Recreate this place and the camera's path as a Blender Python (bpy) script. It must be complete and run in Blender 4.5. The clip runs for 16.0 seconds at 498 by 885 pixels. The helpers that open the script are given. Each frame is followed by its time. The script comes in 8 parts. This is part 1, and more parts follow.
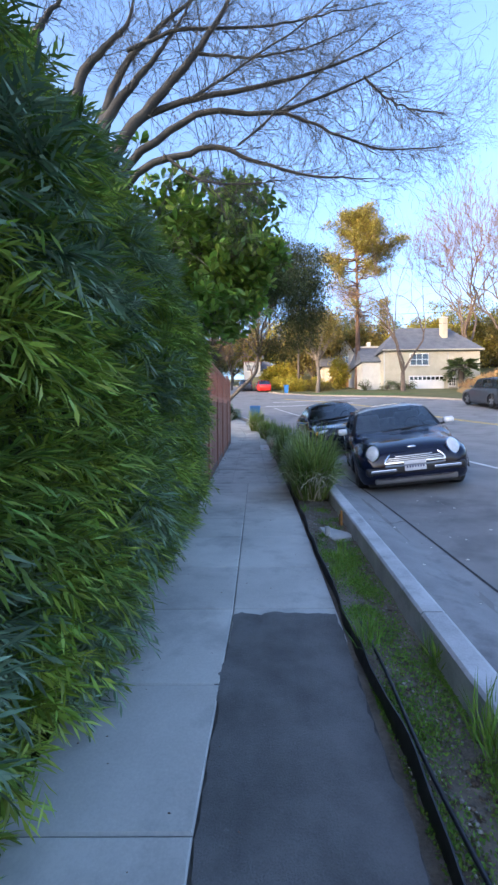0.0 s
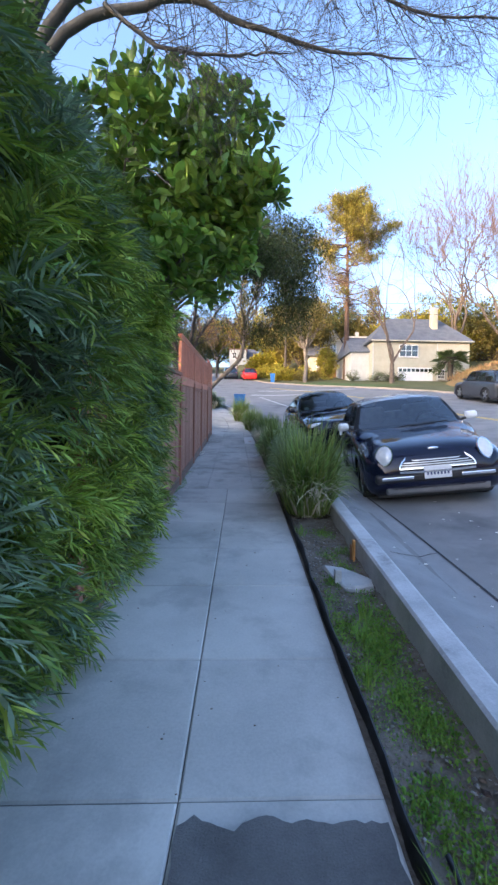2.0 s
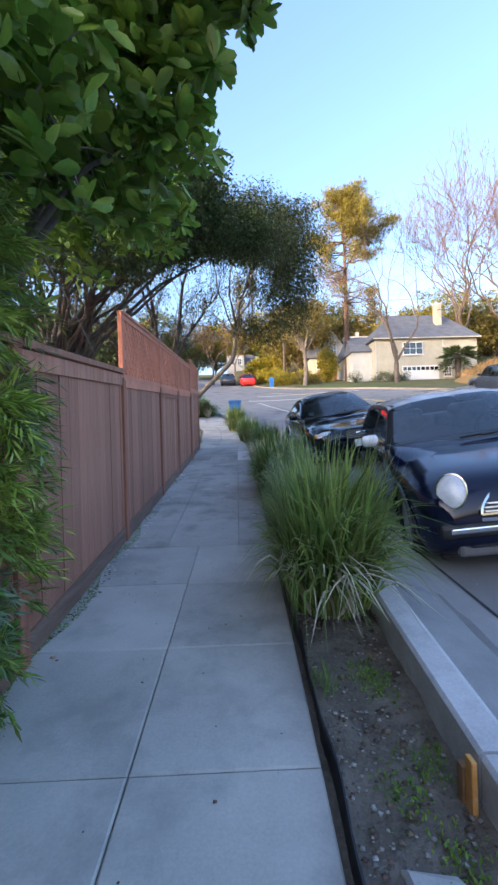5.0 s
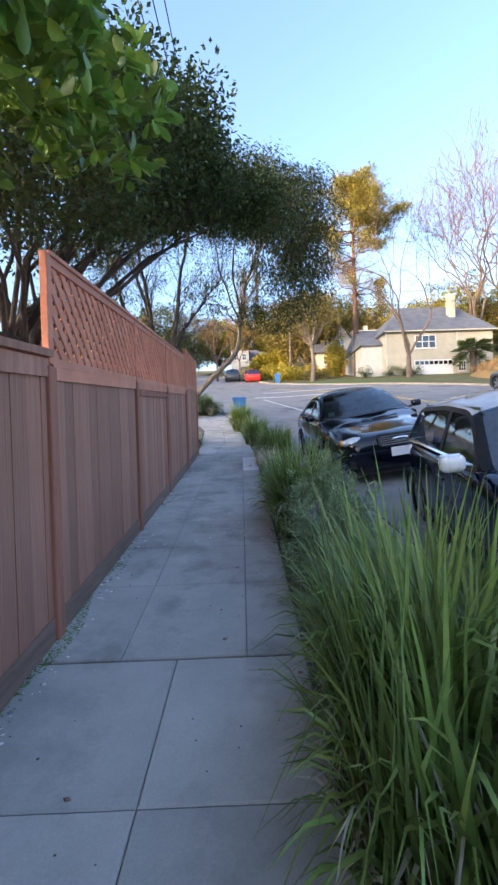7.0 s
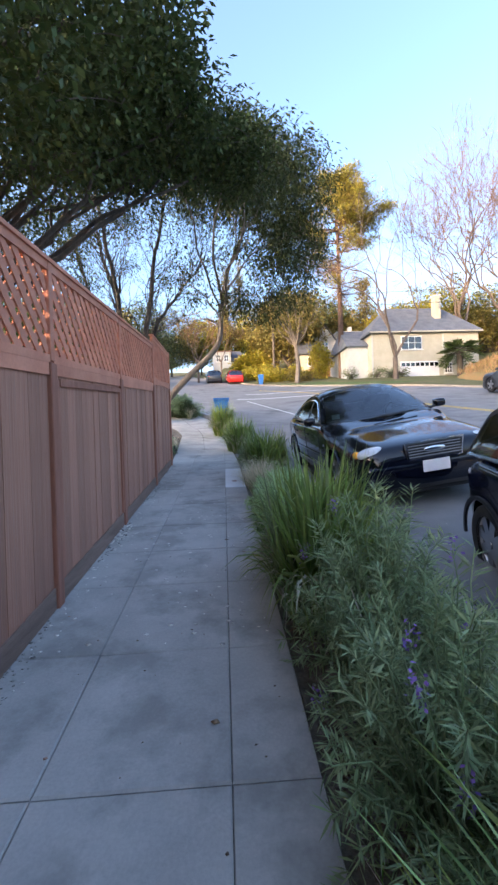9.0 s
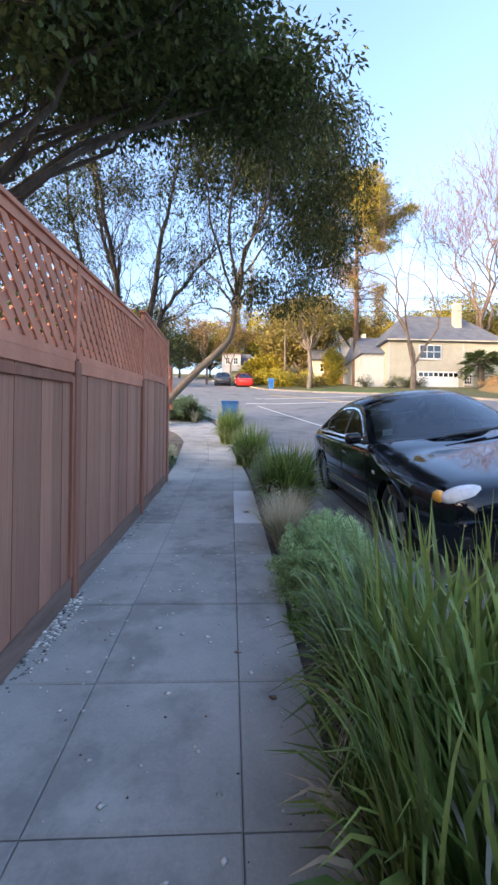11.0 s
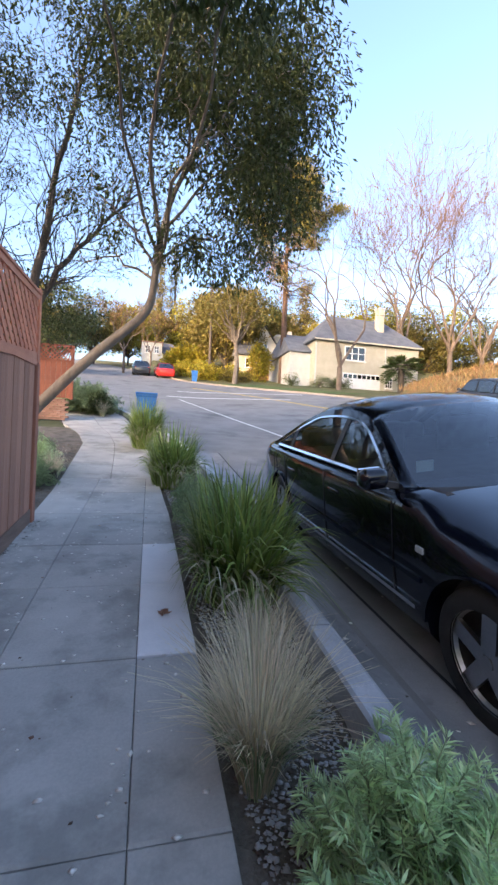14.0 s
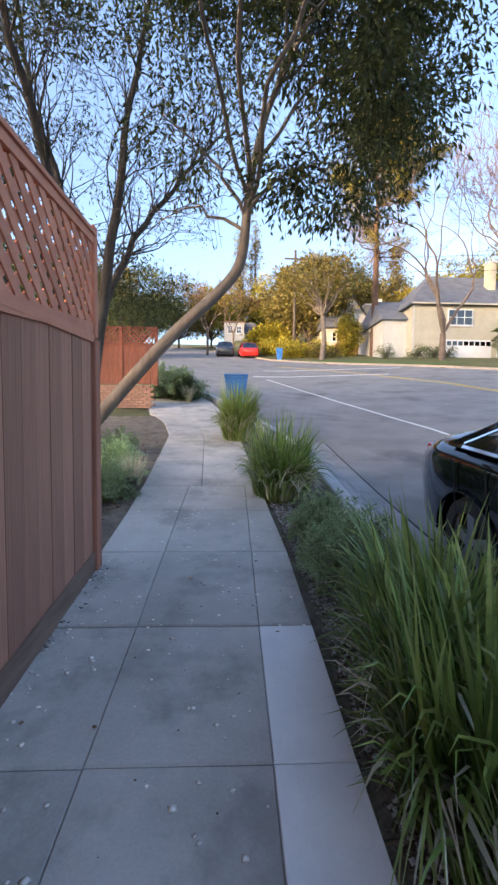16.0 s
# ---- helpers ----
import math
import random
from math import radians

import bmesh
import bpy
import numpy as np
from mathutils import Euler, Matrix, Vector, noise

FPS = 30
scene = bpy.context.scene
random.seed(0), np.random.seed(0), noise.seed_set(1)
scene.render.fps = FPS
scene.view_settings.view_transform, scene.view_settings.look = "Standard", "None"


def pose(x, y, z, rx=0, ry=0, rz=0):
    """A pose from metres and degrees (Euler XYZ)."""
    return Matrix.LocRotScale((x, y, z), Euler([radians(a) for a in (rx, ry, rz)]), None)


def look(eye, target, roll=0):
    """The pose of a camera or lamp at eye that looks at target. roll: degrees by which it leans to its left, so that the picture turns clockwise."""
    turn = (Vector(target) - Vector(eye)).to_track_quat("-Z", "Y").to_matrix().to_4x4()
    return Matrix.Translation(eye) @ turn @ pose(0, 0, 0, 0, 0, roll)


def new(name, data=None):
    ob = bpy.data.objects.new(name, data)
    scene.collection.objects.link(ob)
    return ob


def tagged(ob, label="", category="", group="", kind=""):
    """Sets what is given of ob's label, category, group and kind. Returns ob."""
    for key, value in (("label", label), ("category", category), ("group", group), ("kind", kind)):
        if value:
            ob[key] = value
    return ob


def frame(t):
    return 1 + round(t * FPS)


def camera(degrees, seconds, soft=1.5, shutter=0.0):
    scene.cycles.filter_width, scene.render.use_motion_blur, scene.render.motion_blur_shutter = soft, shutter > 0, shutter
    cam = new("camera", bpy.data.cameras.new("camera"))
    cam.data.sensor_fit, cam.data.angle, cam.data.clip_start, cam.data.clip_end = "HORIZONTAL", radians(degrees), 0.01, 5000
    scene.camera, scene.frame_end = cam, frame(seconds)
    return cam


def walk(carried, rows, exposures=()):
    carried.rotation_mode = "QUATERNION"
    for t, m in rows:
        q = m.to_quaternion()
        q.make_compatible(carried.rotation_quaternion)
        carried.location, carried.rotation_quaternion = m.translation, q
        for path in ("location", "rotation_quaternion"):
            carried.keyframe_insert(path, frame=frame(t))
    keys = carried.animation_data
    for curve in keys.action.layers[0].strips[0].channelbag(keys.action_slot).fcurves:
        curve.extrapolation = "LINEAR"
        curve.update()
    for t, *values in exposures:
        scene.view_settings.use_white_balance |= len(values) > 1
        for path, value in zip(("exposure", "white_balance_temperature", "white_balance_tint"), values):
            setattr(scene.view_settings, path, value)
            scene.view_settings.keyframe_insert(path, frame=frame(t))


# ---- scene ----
cam = camera(61.8, 16.0, soft=2.6)
PATH = [
    (0.0, (-0.009, 0.511, 1.325), (-0.033, 5.511, 1.383), -0.42),
    (0.5, (0.009, 0.864, 1.354), (-0.562, 5.831, 1.398), 0.47),
    (1.0, (-0.002, 1.210, 1.384), (-0.409, 6.193, 1.504), 0.34),
    (1.5, (-0.009, 1.543, 1.426), (-0.077, 6.539, 1.595), 0.11),
    (2.0, (0.037, 1.887, 1.434), (0.200, 6.883, 1.360), 0.69),
    (2.5, (0.049, 2.245, 1.469), (0.083, 7.242, 1.656), 0.72),
    (3.0, (0.079, 2.594, 1.523), (0.384, 7.583, 1.634), -0.04),
    (3.5, (0.176, 2.917, 1.553), (0.313, 7.913, 1.713), -1.74),
    (4.0, (0.245, 3.205, 1.573), (0.346, 8.204, 1.609), -2.04),
    (6.5, (0.323, 5.158, 1.726), (0.509, 10.155, 1.716), -0.76),
    (7.0, (0.303, 5.526, 1.798), (0.378, 10.525, 1.760), -1.83),
    (7.5, (0.254, 5.925, 1.850), (0.505, 10.918, 1.758), -1.29),
    (8.0, (0.253, 6.324, 1.865), (0.641, 11.309, 1.859), 0.36),
    (8.5, (0.310, 6.715, 1.876), (0.594, 11.707, 1.856), -2.05),
    (11.0, (0.240, 8.761, 2.049), (0.467, 13.755, 2.087), 0.58),
    (11.5, (0.247, 9.178, 2.115), (0.363, 14.177, 2.091), 0.57),
    (12.0, (0.219, 9.567, 2.151), (0.494, 14.560, 2.124), 0.73),
    (12.5, (0.214, 9.940, 2.200), (0.560, 14.927, 2.260), 0.31),
    (13.0, (0.278, 10.328, 2.249), (0.724, 15.308, 2.314), -0.58),
    (13.5, (0.297, 10.678, 2.259), (1.037, 15.623, 2.270), 0.33),
    (14.0, (0.303, 11.025, 2.316), (1.481, 15.884, 2.309), 2.37),
    (14.5, (0.271, 11.418, 2.368), (1.456, 16.273, 2.518), 2.42),
    (15.0, (0.175, 11.809, 2.385), (0.896, 16.757, 2.396), 0.66),
    (15.5, (0.112, 12.201, 2.418), (0.638, 17.167, 2.171), -0.87),
    (16.0, (0.142, 12.596, 2.481), (0.344, 17.583, 2.191), 0.64),
]
walk(cam, [(t, look(eye, target, roll)) for t, eye, target, roll in PATH], [(0.0, 2.60, 6000, 20), (1.0, 2.80, 6150, 20), (4.0, 2.66, 6200, 20), (8.0, 2.78, 6450, 20), (12.0, 2.84, 6700, 21), (14.5, 2.78, 6750, 21), (16.0, 2.62, 6750, 21)])

# ---------------------------------------------------------------- sky and sun
SUN_DIR = Vector((0.77, 0.62, -0.17)).normalized()   # the way the light travels
world = bpy.data.worlds.new("evening_sky")
scene.world = world
world.use_nodes = True
wn = world.node_tree
sky = wn.nodes.new("ShaderNodeTexSky")
sky.sky_type, sky.sun_disc = "NISHITA", False
sky.sun_elevation = math.asin(-SUN_DIR.z)
sky.sun_rotation = math.atan2(-SUN_DIR.x, -SUN_DIR.y)
sky.altitude, sky.air_density, sky.dust_density, sky.ozone_density = 50.0, 1.0, 5.0, 2.5
wn.links.new(sky.outputs[0], wn.nodes["Background"].inputs[0])
wn.nodes["Background"].inputs[1].default_value = 0.15
sun = new("sun", bpy.data.lights.new("sun", "SUN"))
sun.data.energy, sun.data.angle, sun.data.color = 1.35, radians(0.6), (1.0, 0.72, 0.40)
sun.rotation_euler = SUN_DIR.to_track_quat("-Z", "Y").to_euler()

# ---------------------------------------------------------------- the lie of the land
SLOPE = 0.0939


def Z(x, y):
    """Height of the street's surface: a steady climb that steepens beyond the corner and towards the far side."""
    x, y = np.asarray(x, float), np.asarray(y, float)
    u = np.clip(y - 12.0, 0.0, None)
    far = np.where(u < 18.0, 0.003 * u * u, 0.972 + 0.1 * (u - 18.0))
    far = np.where(u > 95.0, 0.972 + 7.7 + 0.02 * (u - 95.0), far)
    base = np.where(y > 107, SLOPE * 107 + 0.03 * (y - 107), SLOPE * y)
    base = np.where(y < -30, -SLOPE * 30, base)
    gutter = np.interp(x, [1.32, 1.6, 3.4, 4.6], [0.0, -0.08, 0.05, 0.0]) * np.clip((23.0 - y) / 6.0, 0.0, 1.0)
    return base + far + 0.045 * np.clip(x - 3.0, 0.0, 14.0) + gutter


def z(x, y):
    return float(Z(x, y))


def lerp_line(pts, y):
    ys, xs = [p[0] for p in pts], [p[1] for p in pts]
    return np.interp(y, ys, xs)


KERB_IN = [(-6, 0.72), (2, 0.90), (5, 1.03), (7, 1.11), (13, 1.16), (17.5, 1.17), (20, 1.0), (22.5, 0.55), (25, -0.1), (28, -1.2), (33, -3.2), (40, -6.5), (60, -15)]
FAR_KERB = [(-60, 16.4), (25, 16.6), (31, 16.3), (34, 15.0), (38.5, 12.0), (41, 9.2), (44, 6.4), (49, 3.4), (58, 1.0), (75, -4), (100, -14)]


# ---------------------------------------------------------------- materials
def mat(name, a, b, scale=8.0, fine=60.0, rough=0.8, metal=0.0, bump=0.3, dist=0.01, spec=0.5, island=0.0, obrand=0.0, coat=0.0, stain=None, stretch=None, translucent=0.0, bias=0.5):
    """Two colours mixed by noise at two scales, with fine relief; island or obrand: how far pieces differ in brightness."""
    m = bpy.data.materials.new(name)
    m.use_nodes = True
    t = m.node_tree
    bs = t.nodes["Principled BSDF"]
    co = t.nodes.new("ShaderNodeTexCoord")
    mp = t.nodes.new("ShaderNodeMapping")
    if stretch:
        mp.inputs["Scale"].default_value = stretch
    t.links.new(co.outputs["Object"], mp.inputs[0])

    def nz(s, d, r=0.6):
        n = t.nodes.new("ShaderNodeTexNoise")
        n.inputs["Scale"].default_value, n.inputs["Detail"].default_value, n.inputs["Roughness"].default_value = s, d, r
        t.links.new(mp.outputs[0], n.inputs["Vector"])
        return n
    big, small = nz(scale, 4), nz(fine, 3, 0.7)
    add = t.nodes.new("ShaderNodeMath")
    add.operation = "MULTIPLY_ADD"
    t.links.new(small.outputs[0], add.inputs[0])
    add.inputs[1].default_value = 0.5
    t.links.new(big.outputs[0], add.inputs[2])
    rmp = t.nodes.new("ShaderNodeMapRange")
    rmp.inputs["From Min"].default_value, rmp.inputs["From Max"].default_value = bias + 0.05, bias + 0.45
    t.links.new(add.outputs[0], rmp.inputs["Value"])
    mix = t.nodes.new("ShaderNodeMix")
    mix.data_type = "RGBA"
    mix.inputs["A"].default_value, mix.inputs["B"].default_value = (*a, 1), (*b, 1)
    t.links.new(rmp.outputs[0], mix.inputs["Factor"])
    col = mix.outputs["Result"]
    if stain:
        sn = nz(stain[1], 5, 0.65)
        sr = t.nodes.new("ShaderNodeMapRange")
        sr.inputs["From Min"].default_value, sr.inputs["From Max"].default_value = stain[2], stain[2] + 0.14
        sr.inputs["To Max"].default_value = stain[3]
        t.links.new(sn.outputs[0], sr.inputs["Value"])
        sm = t.nodes.new("ShaderNodeMix")
        sm.data_type = "RGBA"
        sm.inputs["B"].default_value = (*stain[0], 1)
        t.links.new(sr.outputs[0], sm.inputs["Factor"])
        t.links.new(col, sm.inputs["A"])
        col = sm.outputs["Result"]
    if island or obrand:
        if obrand:
            rn = t.nodes.new("ShaderNodeObjectInfo").outputs["Random"]
        else:
            rn = t.nodes.new("ShaderNodeNewGeometry").outputs["Random Per Island"]
        hr = t.nodes.new("ShaderNodeMapRange")
        k = island or obrand
        hr.inputs["To Min"].default_value, hr.inputs["To Max"].default_value = 1 - k, 1 + k
        t.links.new(rn, hr.inputs["Value"])
        hs = t.nodes.new("ShaderNodeHueSaturation")
        t.links.new(hr.outputs[0], hs.inputs["Value"])
        t.links.new(col, hs.inputs["Color"])
        if island:
            h2 = t.nodes.new("ShaderNodeMapRange")
            h2.inputs["To Min"].default_value, h2.inputs["To Max"].default_value = 0.47, 0.52
            sc = t.nodes.new("ShaderNodeMath")
            sc.operation = "FRACT"
            ml = t.nodes.new("ShaderNodeMath")
            ml.operation = "MULTIPLY"
            ml.inputs[1].default_value = 7.31
            t.links.new(rn, ml.inputs[0])
            t.links.new(ml.outputs[0], sc.inputs[0])
            t.links.new(sc.outputs[0], h2.inputs["Value"])
            t.links.new(h2.outputs[0], hs.inputs["Hue"])
        col = hs.outputs[0]
    t.links.new(col, bs.inputs["Base Color"])
    bs.inputs["Roughness"].default_value, bs.inputs["Metallic"].default_value = rough, metal
    bs.inputs["Specular IOR Level"].default_value = spec
    if coat:
        bs.inputs["Coat Weight"].default_value, bs.inputs["Coat Roughness"].default_value = coat, 0.03
    if bump:
        bp = t.nodes.new("ShaderNodeBump")
        bp.inputs["Strength"].default_value, bp.inputs["Distance"].default_value = bump, dist
        t.links.new(add.outputs[0], bp.inputs["Height"])
        t.links.new(bp.outputs[0], bs.inputs["Normal"])
    if translucent:
        tr = t.nodes.new("ShaderNodeBsdfTranslucent")
        t.links.new(col, tr.inputs[0])
        ms = t.nodes.new("ShaderNodeMixShader")
        ms.inputs[0].default_value = translucent
        t.links.new(bs.outputs[0], ms.inputs[1])
        t.links.new(tr.outputs[0], ms.inputs[2])
        t.links.new(ms.outputs[0], t.nodes["Material Output"].inputs[0])
    return m


def glass_mat(name, tint):
    m = bpy.data.materials.new(name)
    m.use_nodes = True
    t = m.node_tree
    t.nodes.remove(t.nodes["Principled BSDF"])
    tr, gl = t.nodes.new("ShaderNodeBsdfTransparent"), t.nodes.new("ShaderNodeBsdfGlossy")
    tr.inputs[0].default_value = (*tint, 1)
    gl.inputs["Roughness"].default_value = 0.01
    fr = t.nodes.new("ShaderNodeFresnel")
    fr.inputs[0].default_value = 2.3
    ms = t.nodes.new("ShaderNodeMixShader")
    t.links.new(fr.outputs[0], ms.inputs[0])
    t.links.new(tr.outputs[0], ms.inputs[1])
    t.links.new(gl.outputs[0], ms.inputs[2])
    t.links.new(ms.outputs[0], t.nodes["Material Output"].inputs[0])
    return m


M = {}
M["concrete"] = mat("grey_concrete", (0.40, 0.395, 0.37), (0.55, 0.54, 0.505), 1.6, 90, 0.9, bump=0.25, dist=0.004, obrand=0.07, stain=((0.25, 0.25, 0.24), 2.2, 0.50, 0.45))
M["concrete_old"] = mat("weathered_concrete", (0.36, 0.35, 0.325), (0.50, 0.485, 0.45), 2.0, 80, 0.92, bump=0.35, dist=0.004, obrand=0.08, stain=((0.20, 0.20, 0.185), 2.2, 0.50, 0.55))
M["concrete_new"] = mat("pale_new_concrete", (0.74, 0.75, 0.76), (0.84, 0.84, 0.84), 4, 70, 0.9, bump=0.25, dist=0.004, stain=((0.28, 0.28, 0.28), 7, 0.66, 0.45))
M["joint"] = mat("dark_joint_dirt", (0.06, 0.06, 0.055), (0.12, 0.115, 0.105), 20, 90, 1.0, bump=0.4)
M["kerb"] = mat("kerb_concrete", (0.34, 0.35, 0.36), (0.52, 0.53, 0.54), 4, 80, 0.9, bump=0.35, dist=0.006, stain=((0.15, 0.15, 0.15), 3.0, 0.58, 0.7), obrand=0.05)
# tan, darker copy of the kerb colour, toned down against the sunlight there
M["kerb_far"] = mat("tan_far_kerb", (0.24, 0.20, 0.16), (0.34, 0.29, 0.24), 2, 40, 0.9, bump=0.3, dist=0.006)
M["asphalt"] = mat("worn_asphalt", (0.155, 0.155, 0.155), (0.23, 0.228, 0.225), 1.2, 160, 0.88, bump=0.5, dist=0.006, stain=((0.045, 0.045, 0.05), 0.55, 0.56, 0.6))
M["patch"] = mat("asphalt_patch", (0.100, 0.099, 0.098), (0.175, 0.173, 0.170), 4, 160, 0.95, bump=1.0, dist=0.012, stain=((0.26, 0.26, 0.25), 38, 0.66, 0.7))
M["gutter"] = mat("gutter_concrete", (0.20, 0.205, 0.21), (0.29, 0.295, 0.30), 2.5, 120, 0.9, bump=0.4, dist=0.005, stain=((0.09, 0.09, 0.095), 1.8, 0.55, 0.6))
M["crack"] = mat("tar_crack", (0.02, 0.02, 0.022), (0.045, 0.045, 0.05), 20, 90, 0.95)
M["paint_white"] = mat("worn_white_road_paint", (0.5, 0.5, 0.5), (0.72, 0.72, 0.7), 5, 70, 0.8, stain=((0.12, 0.12, 0.13), 9, 0.56, 0.8))
M["paint_yellow"] = mat("worn_yellow_road_paint", (0.55, 0.36, 0.06), (0.7, 0.48, 0.10), 5, 70, 0.8, stain=((0.14, 0.13, 0.1), 9, 0.57, 0.8))
M["soil"] = mat("dark_soil", (0.10, 0.085, 0.065), (0.22, 0.19, 0.155), 6, 50, 1.0, bump=1.0, dist=0.03, stain=((0.20, 0.19, 0.17), 18, 0.6, 0.7))
M["grass_ground"] = mat("rough_grass_ground", (0.06, 0.075, 0.025), (0.13, 0.12, 0.045), 0.6, 14, 1.0, bump=1.0, dist=0.05)
M["hill_grass"] = mat("dry_hill_grass", (0.16, 0.13, 0.04), (0.10, 0.12, 0.03), 0.3, 10, 1.0, bump=1.0, dist=0.05)
M["mound_grass"] = mat("dry_tawny_grass", (0.26, 0.15, 0.06), (0.19, 0.16, 0.06), 0.7, 12, 1.0, bump=1.0, dist=0.06)
M["lawn"] = mat("green_lawn", (0.05, 0.10, 0.02), (0.09, 0.13, 0.03), 1.2, 40, 1.0, bump=1.0, dist=0.03)
M["stone"] = mat("pale_flagstone", (0.32, 0.33, 0.33), (0.47, 0.47, 0.455), 5, 60, 0.85, bump=0.6, dist=0.01)
M["pebble"] = mat("mixed_pebbles", (0.16, 0.15, 0.135), (0.36, 0.35, 0.33), 30, 120, 0.9, island=0.5)
M["mulch"] = mat("bark_and_leaf_litter", (0.09, 0.065, 0.045), (0.2, 0.15, 0.10), 30, 120, 0.95, island=0.5)
M["dry_leaf"] = mat("dry_brown_leaf", (0.30, 0.17, 0.11), (0.42, 0.27, 0.18), 30, 100, 0.8, island=0.35)
M["petal"] = mat("fallen_pale_petals", (0.72, 0.70, 0.64), (0.86, 0.84, 0.78), 30, 100, 0.8, island=0.25)
M["edging"] = mat("black_plastic_edging", (0.008, 0.009, 0.011), (0.02, 0.02, 0.024), 20, 90, 0.45, bump=0.2)
M["board"] = mat("weathered_redwood_board", (0.29, 0.125, 0.08), (0.50, 0.24, 0.16), 3.0, 40, 0.85, bump=0.6, dist=0.006, obrand=0.18, stretch=(6, 6, 0.6), stain=((0.40, 0.29, 0.23), 1.6, 0.56, 0.6))
M["post"] = mat("redwood_post", (0.26, 0.10, 0.062), (0.42, 0.17, 0.11), 3.0, 40, 0.8, bump=0.5, dist=0.005, stretch=(6, 6, 0.6), obrand=0.12)
M["lattice"] = mat("salmon_red_lattice", (0.52, 0.185, 0.11), (0.66, 0.27, 0.165), 5, 60, 0.75, bump=0.3, dist=0.003, obrand=0.10)
M["dark_red_wood"] = mat("dark_red_stained_wood", (0.17, 0.055, 0.035), (0.27, 0.095, 0.06), 3, 40, 0.85, bump=0.5, dist=0.005, obrand=0.12)
M["kickboard"] = mat("grey_weathered_kickboard", (0.16, 0.10, 0.075), (0.27, 0.175, 0.135), 3, 40, 0.9, bump=0.6, dist=0.006, stretch=(6, 0.6, 6))
M["orange"] = mat("orange_kerb_marker", (0.55, 0.24, 0.05), (0.65, 0.34, 0.12), 20, 90, 0.8, stain=((0.3, 0.28, 0.25), 20, 0.6, 0.7))
M["bark"] = mat("grey_brown_bark", (0.05, 0.042, 0.036), (0.12, 0.10, 0.085), 5, 40, 0.95, bump=1.0, dist=0.02, stretch=(2, 2, 0.5))
M["bark_pale"] = mat("smooth_tan_bark", (0.13, 0.105, 0.085), (0.23, 0.19, 0.155), 4, 40, 0.9, bump=0.7, dist=0.012, stretch=(2, 2, 0.6))
M["bark_grey"] = mat("silvery_grey_bark", (0.11, 0.095, 0.085), (0.21, 0.18, 0.16), 4, 40, 0.9, bump=0.6, dist=0.01)
M["bark_dark"] = mat("dark_grey_bark", (0.040, 0.039, 0.037), (0.088, 0.083, 0.072), 4, 40, 0.9, bump=0.6, dist=0.01)
M["bark_pine"] = mat("dark_pine_bark", (0.07, 0.045, 0.035), (0.15, 0.09, 0.065), 3, 30, 0.95, bump=1.0, dist=0.03)
M["bark_plane"] = mat("pale_plane_tree_bark", (0.09, 0.07, 0.058), (0.165, 0.125, 0.10), 2, 20, 0.9, bump=0.5, dist=0.01)
M["twig_warm"] = mat("warm_bare_twigs", (0.10, 0.058, 0.034), (0.20, 0.11, 0.058), 2, 20, 0.9, bump=0.0)


def leaf(name, a, b, rough=0.5, tr=0.22, island=0.45, spec=0.4):
    return mat(name, a, b, 2.5, 30, rough, bump=0.0, island=island, translucent=tr, spec=spec)


M["hedge_leaf"] = leaf("podocarpus_leaf", (0.11, 0.20, 0.035), (0.24, 0.34, 0.07), 0.40)
M["hedge_leaf_dark"] = leaf("podocarpus_leaf_blue_green", (0.13, 0.22, 0.12), (0.26, 0.36, 0.22), 0.36)
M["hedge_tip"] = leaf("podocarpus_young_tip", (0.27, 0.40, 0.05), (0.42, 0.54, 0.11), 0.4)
# near-black green that stands for shade deep in the hedge
M["hedge_shade"] = mat("hedge_painted_shade", (0.018, 0.024, 0.01), (0.05, 0.05, 0.022), 6, 40, 1.0)
M["broad_leaf"] = leaf("glossy_broad_leaf", (0.11, 0.22, 0.035), (0.22, 0.37, 0.06), 0.33, 0.28)
M["oak_leaf"] = leaf("dark_small_leaf", (0.045, 0.075, 0.025), (0.095, 0.13, 0.042), 0.55, 0.22, spec=0.25)
M["euc_leaf"] = leaf("drooping_olive_leaf", (0.042, 0.062, 0.022), (0.09, 0.105, 0.036), 0.6, 0.22, spec=0.2)
M["pine_needle"] = leaf("golden_green_pine_needles", (0.18, 0.18, 0.03), (0.36, 0.30, 0.05), 0.6, 0.2, 0.5)
M["pine_brown"] = leaf("brown_dry_pine_twigs", (0.20, 0.13, 0.06), (0.30, 0.20, 0.09), 0.8, 0.1, 0.35)
M["yellow_leaf"] = leaf("yellow_green_foliage", (0.24, 0.23, 0.025), (0.42, 0.36, 0.04), 0.6, 0.2)
M["olive_leaf"] = leaf("olive_brown_foliage", (0.12, 0.115, 0.03), (0.23, 0.19, 0.05), 0.6, 0.15)
M["green_leaf"] = leaf("dull_green_foliage", (0.06, 0.09, 0.03), (0.12, 0.15, 0.05), 0.6, 0.15)
M["blade"] = leaf("strap_grass_blade", (0.12, 0.205, 0.05), (0.28, 0.365, 0.10), 0.30, 0.28, 0.5)
M["blade_dead"] = leaf("dry_straw_blade", (0.44, 0.40, 0.28), (0.62, 0.58, 0.46), 0.6, 0.1, 0.3)
M["blond"] = leaf("blond_feather_grass", (0.60, 0.52, 0.34), (0.80, 0.72, 0.54), 0.7, 0.45, 0.3)
M["sage"] = leaf("grey_green_sage_leaf", (0.48, 0.66, 0.30), (0.66, 0.80, 0.50), 0.6, 0.48, 0.4)
